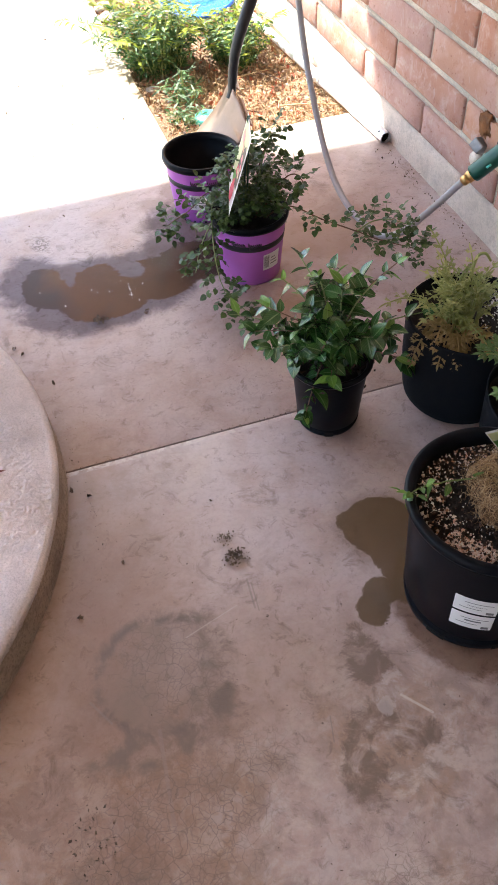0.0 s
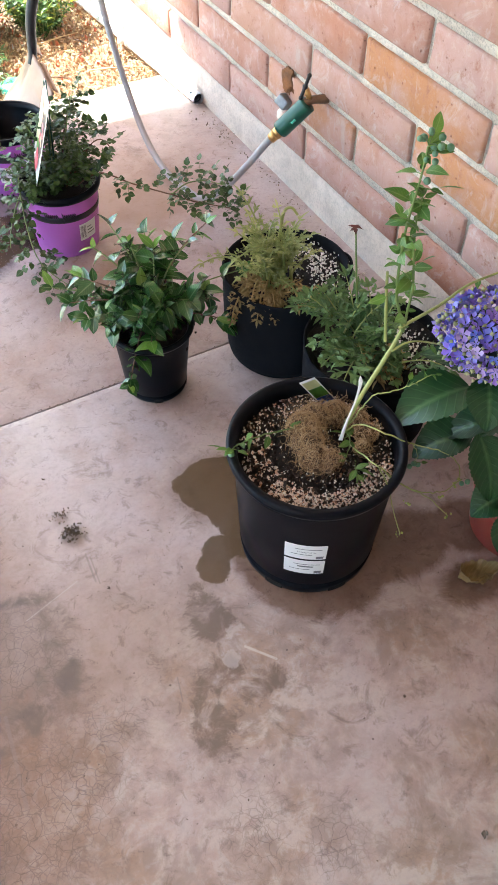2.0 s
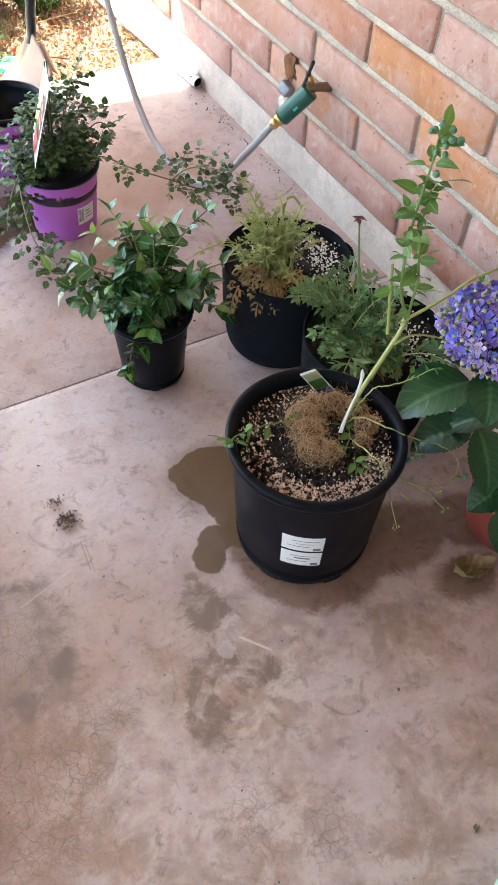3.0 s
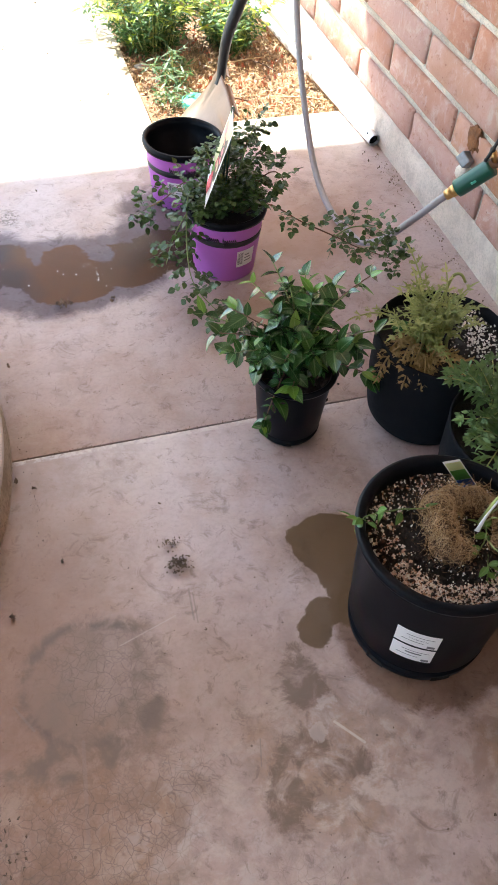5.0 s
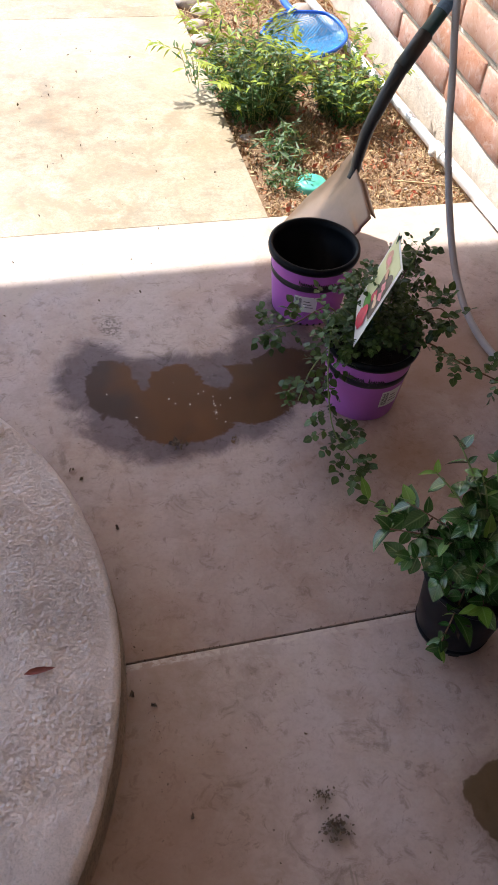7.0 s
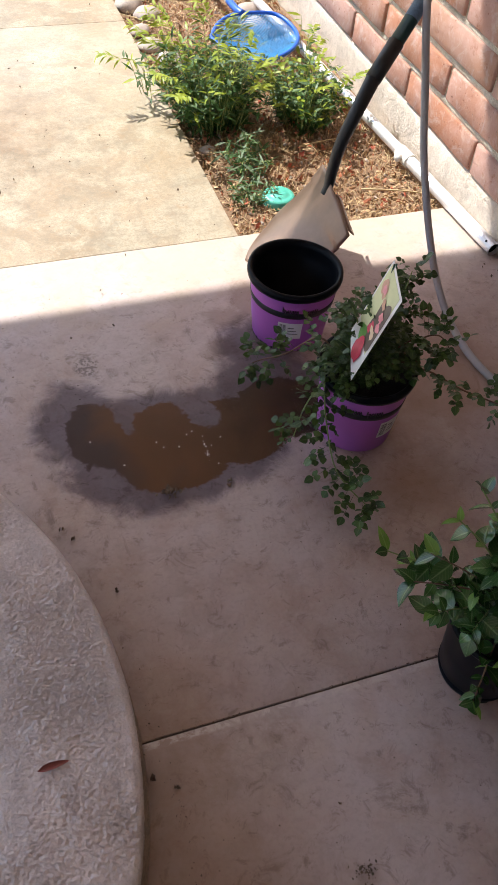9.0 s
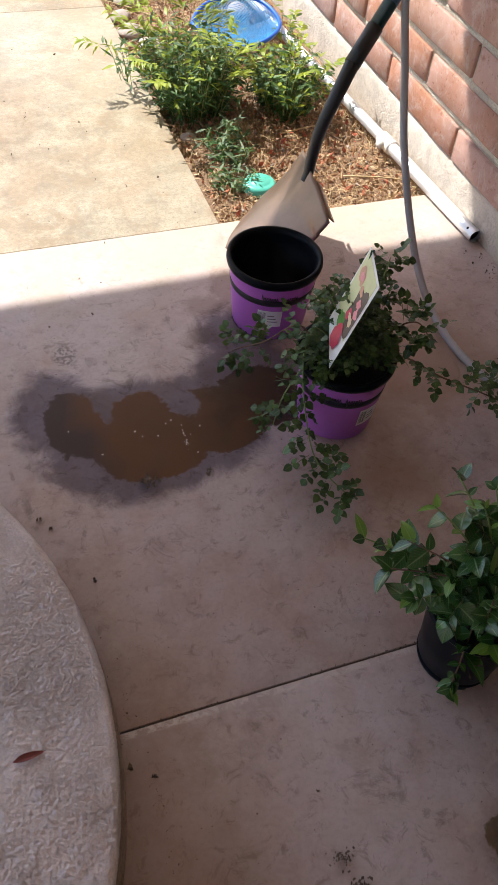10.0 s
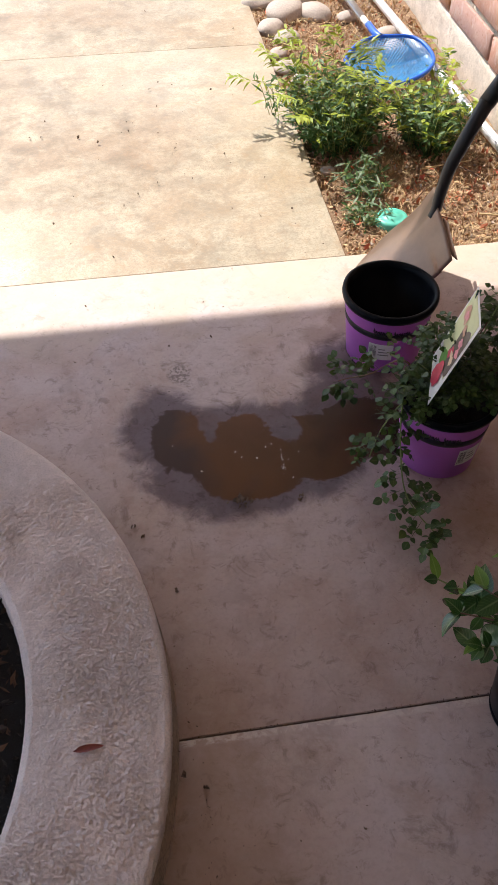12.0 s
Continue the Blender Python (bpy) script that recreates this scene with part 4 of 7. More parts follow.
# round raised kerb of the tree planter
def planter():
    at = (-0.718, 1.372, 0.0)
    pl = thing("planter_kerb", at, "rough grey stucco ring kerb round a planting hole", "planter")
    bm = bmesh.new()
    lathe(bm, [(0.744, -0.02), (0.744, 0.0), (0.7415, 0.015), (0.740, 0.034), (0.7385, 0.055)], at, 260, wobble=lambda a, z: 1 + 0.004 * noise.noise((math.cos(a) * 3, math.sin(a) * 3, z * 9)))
    part("kerb_side", bm, M_KERBSIDE, pl, "dirt-stained brown side of the kerb, its shade put into the colour")
    prof = [(0.7385, 0.053), (0.7375, 0.0590), (0.7345, 0.0640), (0.728, 0.0675), (0.71, 0.0695), (0.69, 0.071), (0.63, 0.073), (0.57, 0.071), (0.535, 0.067), (0.524, 0.058), (0.520, 0.030), (0.520, -0.03)]
    # the visible stretch carries its coarse grain as real relief
    fine = []
    for (r0, z0), (r1, z1) in zip(prof, prof[1:]):
        k = max(1, round(math.hypot(r1 - r0, z1 - z0) / 0.0023))
        fine += [(r0 + (r1 - r0) * i / k, z0 + (z1 - z0) * i / k) for i in range(k)]
    fine.append(prof[-1])
    count, verts, faces = 640, [], []
    grain = random.Random(77)
    for i in range(count + 1):
        a = radians(-52 + 104 * i / count)
        ca, sa = math.cos(a), math.sin(a)
        edge = 1 + 0.004 * noise.noise((ca * 3, sa * 3, 0.5))
        for r, z in fine:
            x, y = r * edge * ca, r * edge * sa
            soft = 0.45 + 0.55 * max(0.0, min(1.0, 0.5 + 2.2 * noise.noise((x * 7, y * 7, 4))))
            g = grain.uniform(-0.0011, 0.0011) + grain.choice((0, 0, 0, 0, -0.0013)) + noise.noise((x * 120, y * 120, z * 120)) * 0.0007 + noise.noise((x * 34, y * 34, 1)) * 0.0018
            g *= soft
            up = 1.0 if z > 0.06 else 0.35
            verts.append((x + (0 if z > 0.06 else g * ca * 0.7), y + (0 if z > 0.06 else g * sa * 0.7), z + g * up))
    m = len(fine)
    for i in range(count):
        for k in range(m - 1):
            q = i * m + k
            faces.append((q, q + m, q + m + 1, q + 1))
    ob = new("kerb_top", raw("kerb_top", verts, faces, M_STUCCO, True))
    ob.parent = pl
    bm = bmesh.new()
    lathe(bm, prof, at, 200, 52.0, 256.0)
    part("kerb_back", bm, M_STUCCO, pl)
    bm = bmesh.new()
    lathe(bm, [(0.0005, 0.03), (0.2, 0.03), (0.4, 0.028), (0.53, 0.02)], at, 48)
    part("soil", bm, M_SOIL, pl, "dark damp soil inside the ring")
    me = scatter("bark_litter", M_BARK, 900, lambda g: (at[0] + g.uniform(0.25, 0.52), at[1] + g.uniform(-0.32, 0.32), 0.03 + g.uniform(0, 0.008)), lambda g: g.uniform(0.002, 0.007), 11, 0.4, 2.2)
    me.transform(Matrix.Translation(-Vector(at)))
    ob = new("bark_litter", me)
    ob.parent = pl
    tagged(ob, "dark bark crumbs on the soil", kind="stuff")


planter()


# ---- pots ----
def pot_radius(r0, r1, h):
    return lambda z: r0 + (r1 - r0) * z / h


def purple_pot(name, at, label, r0, r1, h, label_angle, logo_angle, fill):
    pot = thing(name, at, label, "flower pot", "purple nursery pots")
    ra = pot_radius(r0, r1 - 0.006, h)
    bm = bmesh.new()
    lathe(bm, [(r0 - 0.012, 0.004), (r0 - 0.004, 0.0), (r0, 0.004), (ra(h * 0.5), h * 0.5), (ra(h - 0.018), h - 0.018)], at, 64)
    part("body", bm, M_PURPLE, pot, "bright purple plastic wall")
    bm = bmesh.new()
    lathe(bm, [(ra(h - 0.018) - 0.001, h - 0.019), (r1 - 0.002, h - 0.016), (r1, h - 0.008), (r1 - 0.001, h), (r1 - 0.006, h + 0.0015), (r1 - 0.011, h - 0.002), (r1 - 0.013, h - 0.014)], at, 64)
    part("rim", bm, M_BLACK, pot, "black rolled rim")
    bm = bmesh.new()
    rings = lathe(bm, [(r1 - 0.0125, h - 0.012), (ra(h * 0.75) - 0.006, h * 0.75), (ra(h * 0.74) - 0.008, h * 0.74), (r0 - 0.006, 0.008), (0.001, 0.007)], at, 64)
    part("inner_wall", bm, M_BLACK, pot, "black inside")
    bm = bmesh.new()
    lathe(bm, [(ra(h * 0.605) + 0.0002, h * 0.605), (ra(h * 0.61) + 0.0010, h * 0.61), (ra(h * 0.70) + 0.0010, h * 0.695), (ra(h * 0.70) + 0.0002, h * 0.70)], at, 64)
    part("band", bm, M_BLACKPRINT, pot, "black printed band")
    # wavy script mark over the band, as plain strokes
    bm = bmesh.new()
    for w in range(2):
        pts = []
        for k in range(31):
            ang = radians(logo_angle + (w - 0.5) * 27 - 11 + 22 * k / 30)
            z = h * (0.725 - 0.012 * w) + h * 0.035 * math.sin(k * 1.45) * (1.0 + 0.8 * (k < 4))
            r = ra(z) + 0.0012
            pts.append((at[0] + r * math.cos(ang), at[1] + r * math.sin(ang), z))
        tube(bm, pts, 0.0009, 4)
    part("logo", bm, M_BLACKPRINT, pot, "plain dark logo strokes")
    bm = bmesh.new()
    patch_on_cone(bm, at, ra, label_angle - 17, label_angle + 17, h * 0.26, h * 0.53, 0.0009)
    lab = part("label", bm, M_PAPER, pot, "white barcode sticker")
    bm = bmesh.new()
    for k in range(7):
        a = label_angle - 15.5 + k * 1.5
        patch_on_cone(bm, at, ra, a, a + (0.9 if k % 3 else 0.5), h * 0.30, h * 0.50, 0.0014, 1, 1)
    for k in range(3):
        patch_on_cone(bm, at, ra, label_angle - 3, label_angle + 12 - 3 * k, h * (0.34 + 0.05 * k), h * (0.355 + 0.05 * k), 0.0014, 4, 1)
    part("print", bm, M_INK, lab, "grey bars of print")
    if not fill:
        bm = bmesh.new()
        for k in range(34):
            a0 = k * 360 / 34
            patch_on_cone(bm, at, ra, a0, a0 + 3.5, 0.002, 0.008, 0.0006, 2, 1)
        part("foot_notch_ring", bm, M_BLACKPRINT, pot, "dark notches round the foot")
    if fill:
        bm = bmesh.new()
        lathe(bm, [(0.001, h - 0.022), (r1 * 0.5, h - 0.02), (r1 - 0.013, h - 0.026)], at, 40)
        part("soil", bm, M_SOIL, pot, "dark potting soil")
    return pot


EMPTY_AT, ROSE_AT, GARD_AT = (0.553, 2.130, 0.0), (0.580, 1.822, 0.0), (0.564, 1.283, 0.0)
BIG_AT, BAG_AT, BAG2_AT, HYD_AT = (0.636, 0.813, 0.0), (0.850, 1.264, 0.0), (0.885, 1.005, 0.0), (0.985, 0.655, 0.0)
purple_pot("flower_pot", EMPTY_AT, "empty purple plastic nursery pot with black rim", 0.079, 0.101, 0.166, -112, -100, False)
purple_pot("flower_pot", ROSE_AT, "purple plastic nursery pot holding a rose", 0.073, 0.095, 0.170, -68, -112, True)


def black_pot(name, at, label, r0, r1, h, soil, notches, lip=0.012):
    pot = thing(name, at, label, "flower pot", "black nursery pots")
    ra = pot_radius(r0, r1 - lip * 0.7, h)
    bm = bmesh.new()
    lathe(bm, [(0.001, 0.006), (r0 - 0.012, 0.004), (r0 - 0.003, 0.0), (r0, 0.004), (ra(h * 0.03) + 0.0015, h * 0.06), (ra(h * 0.10) + 0.0012, h * 0.095), (ra(h * 0.105) - 0.0022, h * 0.105), (ra(h * 0.15), h * 0.13), (ra(h * 0.5), h * 0.5), (ra(h - lip * 1.5), h - lip * 1.5)], at, 72)
    part("body", bm, M_BLACK, pot, "black plastic wall")
    bm = bmesh.new()
    lathe(bm, [(ra(h - lip * 1.5) - 0.001, h - lip * 1.55), (r1 - 0.003, h - lip * 1.3), (r1, h - lip * 0.7), (r1 - 0.0015, h - 0.002), (r1 - 0.006, h), (r1 - lip, h - 0.003), (r1 - lip - 0.003, h - lip), (ra(h * 0.6) - 0.006, h * 0.6)], at, 72)
    part("rim", bm, M_BLACK, pot, "rolled black rim")
    bm = bmesh.new()
    rings = lathe(bm, [(0.001, soil + 0.008), (r1 * 0.3, soil + 0.006), (r1 * 0.6, soil + 0.002), (ra(soil) - 0.003, soil - 0.002)], at, 48)
    for ring in rings:
        for v in ring:
            v.co.z += 0.005 * noise.noise((v.co.x * 60, v.co.y * 60, 0))
    part("soil", bm, M_SOIL, pot, "dark potting soil")
    for a in notches:
        bm = bmesh.new()
        patch_on_cone(bm, at, ra, a - 8, a + 8, 0.003, 0.016, 0.0012, 4, 2)
        part("drain_hole", bm, M_SOIL, pot, "drain hole in the foot")
    return pot, ra


gard_pot, _ = black_pot("flower_pot", GARD_AT, "small black plastic pot holding a gardenia", 0.060, 0.083, 0.165, 0.148, (-110, -30), 0.010)
big_pot, big_ra = black_pot("flower_pot", BIG_AT, "large black plastic pot with gritty soil and stickers", 0.114, 0.140, 0.263, 0.231, (-150, -95, -40), 0.014)

# grit, perlite and bark on the large pot's soil
def on_big(g, lo=0.0, hi=0.12):
    a, r = g.uniform(0, 6.283), math.sqrt(g.uniform((lo / hi) ** 2, 1)) * hi
    return (r * math.cos(a), r * math.sin(a), 0.237 + 0.006 * (1 - r / 0.12) + g.uniform(-0.001, 0.003))


def in_arc(g, a0, a1, lo, hi):
    a, r = radians(g.uniform(a0, a1)), math.sqrt(g.uniform((lo / hi) ** 2, 1)) * hi
    return (r * math.cos(a), r * math.sin(a), 0.235 + g.uniform(-0.001, 0.004))


for nm, mt, cnt, spot, sz, lb in (
        ("grit", M_GRIT, 1500, lambda g: in_arc(g, -165, -40, 0.082, 0.121), (0.0009, 0.0030), "pinkish white grit along the front of the pot"),
        ("coarse_grit", M_GRIT, 230, lambda g: in_arc(g, 130, 235, 0.070, 0.121), (0.0016, 0.0046), "coarse brown grit along the pot wall"),
        ("grit", M_GRIT, 420, lambda g: in_arc(g, -40, 140, 0.075, 0.121), (0.0009, 0.0030), "mixed grit along the back of the pot"),
        ("perlite", M_PERLITE, 420, lambda g: on_big(g, 0.0, 0.118), (0.0007, 0.0022), "white perlite crumbs"),
        ("bark_litter", M_BARK, 1300, lambda g: on_big(g, 0.0, 0.118), (0.0012, 0.0042), "black bark crumbs")):
    me = scatter(nm, mt, cnt, spot, lambda g, sz=sz: g.uniform(*sz), 21 + cnt, 0.8, 1.2)
    ob = new(nm, me)
    ob.parent = big_pot
    tagged(ob, lb, kind="stuff")

for z0, z1 in ((0.1185, 0.160), (0.0720, 0.1135)):
    bm = bmesh.new()
    patch_on_cone(bm, BIG_AT, big_ra, -141.5, -110.5, z0, z1, 0.0006)
    lab = part("label", bm, M_PAPER, big_pot, "white paper sticker")
    bm = bmesh.new()
    patch_on_cone(bm, BIG_AT, big_ra, -134, -114, z0 + 0.029, z0 + 0.0305, 0.0010, 8, 1)
    if z0 < 0.1:
        patch_on_cone(bm, BIG_AT, big_ra, -131, -119, z0 + 0.021, z0 + 0.0248, 0.0010, 8, 1)
    patch_on_cone(bm, BIG_AT, big_ra, -137, -121, z0 + 0.013, z0 + 0.0145, 0.0010, 8, 1)
    patch_on_cone(bm, BIG_AT, big_ra, -118, -112.5, z0 + 0.003, z0 + 0.010, 0.0010, 4, 1)
    part("print", bm, M_INK, lab, "grey bars of print")


def cone_text(words, size, centre, r_at, a_mid, z, lift):
    """Letters laid round a pot wall, reading from left to right as seen from outside."""
    cu = bpy.data.curves.new("print", "FONT")
    cu.body, cu.size, cu.align_x, cu.resolution_u = words, size, "CENTER", 2
    tmp = bpy.data.objects.new("print", cu)
    me = bpy.data.meshes.new_from_object(tmp)
    bpy.data.objects.remove(tmp)
    bm = bmesh.new()
    bm.from_mesh(me)
    bpy.data.meshes.remove(me)
    for v in bm.verts:
        r = r_at(z + v.co.y) + lift
        a = radians(a_mid) + v.co.x / r
        v.co = Vector((centre[0] + r * math.cos(a), centre[1] + r * math.sin(a), centre[2] + z + v.co.y))
    return bm


lab = [o for o in big_pot.children if o.name.startswith("label")][0]
part("wording", cone_text("Propagated by", 0.0052, BIG_AT, big_ra, -125.0, 0.139, 0.0012), M_INK, lab, "small grey printed words")


def felt_bag(at, label, r0, r1, h, soil, strap):
    bag = thing("grow_bag", at, label, "grow bag", "black felt grow bags")
    wob = lambda a, z: 1 + 0.03 * noise.noise((math.cos(a) * 1.5, math.sin(a) * 1.5, z * 6 + at[0] * 9))
    bm = bmesh.new()
    lathe(bm, [(0.001, 0.004), (r0 - 0.02, 0.0), (r0 - 0.004, 0.006), (r0, 0.022), ((r0 + r1) / 2 + 0.003, h * 0.5), (r1, h - 0.012), (r1 + 0.001, h - 0.003), (r1 - 0.001, h), (r1 - 0.004, h - 0.002), (r1 - 0.005, h - 0.03), (r1 - 0.006, soil - 0.02)], at, 64, wobble=wob)
    part("bag_wall", bm, M_FELT, bag, "black felt wall")
    bm = bmesh.new()
    rings = lathe(bm, [(0.001, soil), (r1 * 0.4, soil), (r1 * 0.7, soil - 0.002), (r1 - 0.004, soil - 0.004)], at, 40)
    for ring in rings:
        for v in ring:
            v.co.z += 0.006 * noise.noise((v.co.x * 50, v.co.y * 50, 3))
    part("soil", bm, M_SOIL, bag, "dark soil")
    a = radians(strap)
    c = Vector((at[0] + r1 * math.cos(a), at[1] + r1 * math.sin(a), h - 0.035))
    t, o = Vector((-math.sin(a), math.cos(a), 0)), Vector((math.cos(a), math.sin(a), 0))
    bm = bmesh.new()
    path = smooth_path([c - t * 0.035 - Vector((0, 0, 0.03)), c - t * 0.028 + o * 0.012, c + o * 0.02 + Vector((0, 0, 0.006)), c + t * 0.028 + o * 0.012, c + t * 0.035 - Vector((0, 0, 0.03))], 6)
    for p, q in zip(path, path[1:]):
        vs = [bm.verts.new(x) for x in (p - Vector((0, 0, 0.011)), q - Vector((0, 0, 0.011)), q + Vector((0, 0, 0.011)), p + Vector((0, 0, 0.011)))]
        bm.faces.new(vs)
    bmesh.ops.remove_doubles(bm, verts=bm.verts, dist=0.0005)
    bmesh.ops.solidify(bm, geom=bm.faces[:], thickness=0.002)
    part("strap", bm, M_FELT, bag, "black woven strap handle")
    return bag


bag1 = felt_bag(BAG_AT, "black felt grow bag with a yellowing plant", 0.116, 0.126, 0.205, 0.183, -5)
bag2 = felt_bag(BAG2_AT, "black felt grow bag with a green ranunculus", 0.118, 0.130, 0.200, 0.180, 20)
for bag, seed, cx in ((bag1, 31, 0.07), (bag2, 32, 0.05)):
    me = scatter("perlite", M_PERLITE, 420, lambda g, cx=cx: (cx + g.gauss(0, 0.026), g.gauss(0.0, 0.05), 0.186 + g.uniform(0, 0.004)), lambda g: g.uniform(0.0012, 0.0036), seed, 0.8, 1.2)
    ob = new("perlite", me)
    ob.parent = bag
    tagged(ob, "white perlite on the soil", kind="stuff")


def red_pot():
    pot = thing("flower_pot", HYD_AT, "brick-red plastic pot holding a hydrangea", "flower pot")
    bm = bmesh.new()
    lathe(bm, [(0.001, 0.003), (0.083, 0.0), (0.087, 0.005), (0.094, 0.085), (0.095, 0.095), (0.100, 0.098), (0.100, 0.112), (0.096, 0.114), (0.092, 0.095)], HYD_AT, 56)
    part("body", bm, M_TERRA, pot)
    bm = bmesh.new()
    lathe(bm, [(0.001, 0.100), (0.0935, 0.098)], HYD_AT, 32)
    part("soil", bm, M_SOIL, pot, "dark soil")


red_pot()

# ---- puddles ----
def puddle(name, ellipses, cuts, centre, label, edge_noise, seed):
    bm = bmesh.new()
    n = 240
    ring = []
    for i in range(n):
        a = 2 * math.pi * i / n
        d = Vector((math.cos(a), math.sin(a)))
        r = 0.0
        for k in range(1, 400):
            q = Vector(centre) + d * (k * 0.0015)
            if min(math.hypot((q.x - x) / rx, (q.y - y) / ry) for x, y, rx, ry in ellipses) >= 1.0:
                continue
            if any(math.hypot((q.x - x) / rx, (q.y - y) / ry) < 1.0 for x, y, rx, ry in cuts):
                break
            r = k * 0.0015
        q = Vector(centre) + d * r
        r *= 1 + edge_noise * (noise.noise((q.x * 30, q.y * 30, seed)) + 0.5 * noise.noise((q.x * 85, q.y * 85, seed)))
        ring.append(r)
    ring = [(ring[i - 1] + 2 * ring[i] + ring[(i + 1) % n]) / 4 for i in range(n)]
    outer = [bm.verts.new((centre[0] + r * math.cos(2 * math.pi * i / n), centre[1] + r * math.sin(2 * math.pi * i / n), 0.0004)) for i, r in enumerate(ring)]
    inner = [bm.verts.new((centre[0] + (r - 0.003) * math.cos(2 * math.pi * i / n), centre[1] + (r - 0.003) * math.sin(2 * math.pi * i / n), 0.0014)) for i, r in enumerate(ring)]
    for i in range(n):
        j = (i + 1) % n
        bm.faces.new((outer[i], outer[j], inner[j], inner[i]))
    bm.faces.new(inner)
    bmesh.ops.triangulate(bm, faces=[f for f in bm.faces if len(f.verts) > 4])
    single(name, bm, M_WATER, label, "puddle", "structure")


puddle("puddle", PUDDLE_A, (), (0.225, 1.855), "shallow muddy water puddle on the concrete", 0.10, 1)
puddle("puddle", PUDDLE_B, (), (0.528, 0.900), "thin muddy water film beside the large pot", 0.10, 2)

# ---- gardenia ----
def gardenia():
    at = (GARD_AT[0], GARD_AT[1], 0.148)
    plant = thing("gardenia", at, "bushy gardenia with glossy dark green leaves in a black pot", "plant")
    rng = random.Random(8)
    old = leaf_kinds("leaf", M_GARD, 0.62, 9, 8, 3)
    fresh = leaf_kinds("leaf", M_GARDNEW, 0.46, 4, 8, 4)
    top = Vector(at)
    # ends of the shoots, seen from the middle of the soil
    ends = [(-0.150, 0.135, 0.062), (-0.135, 0.075, 0.060), (-0.120, 0.020, 0.055), (-0.105, 0.085, 0.105), (-0.060, 0.110, 0.140), (-0.035, 0.030, 0.120), (0.000, 0.080, 0.155), (-0.015, 0.130, 0.165), (0.035, 0.040, 0.150), (0.050, 0.120, 0.135),
            (0.075, 0.045, 0.130), (0.105, 0.100, 0.110), (0.130, 0.045, 0.150), (0.155, 0.050, 0.165), (0.100, -0.030, 0.075), (0.060, -0.050, 0.085), (0.010, -0.055, 0.090), (-0.045, -0.050, 0.075), (-0.085, -0.025, 0.060), (-0.060, 0.020, 0.085),
            (0.030, 0.090, 0.100), (0.085, 0.000, 0.055), (-0.010, 0.000, 0.100), (-0.095, 0.120, 0.030), (-0.085, -0.085, -0.035), (0.150, -0.025, -0.020), (0.205, 0.010, 0.060), (0.130, 0.010, 0.015), (-0.070, 0.060, 0.030), (0.030, -0.030, 0.045), (-0.030, -0.070, 0.030), (0.060, 0.070, 0.060)]
    for e in ends:
        e = Vector(e)
        far = e.length > 0.165
        foot = top + Vector((rng.uniform(-0.022, 0.022), rng.uniform(-0.022, 0.022), 0.0))
        tip = top + e
        mid = foot.lerp(tip, 0.5) + Vector((e.x * -0.08, e.y * -0.08, 0.022 + 0.02 * rng.random()))
        path = smooth_path([foot, mid, tip], 7)
        bm = bmesh.new()
        tube(bm, path, 0.0022, 6, 0.0010)
        part("stem", bm, M_STEMBROWN if rng.random() < 0.5 else M_STEMGREEN, plant)
        n = len(path)
        turn = rng.uniform(0, 6.283)
        for k in range(3, n, 1 if not far else 2):
            d = (path[k] - path[k - 1]).normalized()
            last = k >= n - 2
            turn += 1.57 + rng.uniform(-0.3, 0.3)
            # leaves stand in facing pairs, each pair turned from the one below
            for a in (turn, turn + math.pi) if not last else (turn, turn + 2.1, turn + 4.2):
                if rng.random() < 0.10:
                    continue
                side = (Matrix.Rotation(a, 3, d) @ d.orthogonal()).normalized()
                way = d * (0.35 if not last else 0.75) + side * 0.9 + Vector((0, 0, rng.uniform(-0.15, 0.30)))
                size = rng.choice((0.020, 0.027, 0.034, 0.041, 0.049)) * rng.uniform(0.85, 1.1) * (0.85 if last else 1.0)
                kind = rng.choice(fresh) if (last and rng.random() < 0.26) or rng.random() < 0.06 else rng.choice(old)
                hang_leaf("leaf", kind, plant, path[k], way, size, rng.uniform(-0.7, 0.7))
    # crumbs and a dry leaf on the soil
    me = scatter("bark_litter", M_BARK, 220, lambda g: (g.gauss(0, 0.032), g.gauss(0, 0.032), 0.006 + g.uniform(0, 0.006)), lambda g: g.uniform(0.0015, 0.0055), 29, 0.5, 1.8)
    ob = new("bark_litter", me)
    ob.parent = gard_pot
    ob.location = (0.0, 0.0, 0.148)
    tagged(ob, "black bark crumbs on the soil", kind="stuff")


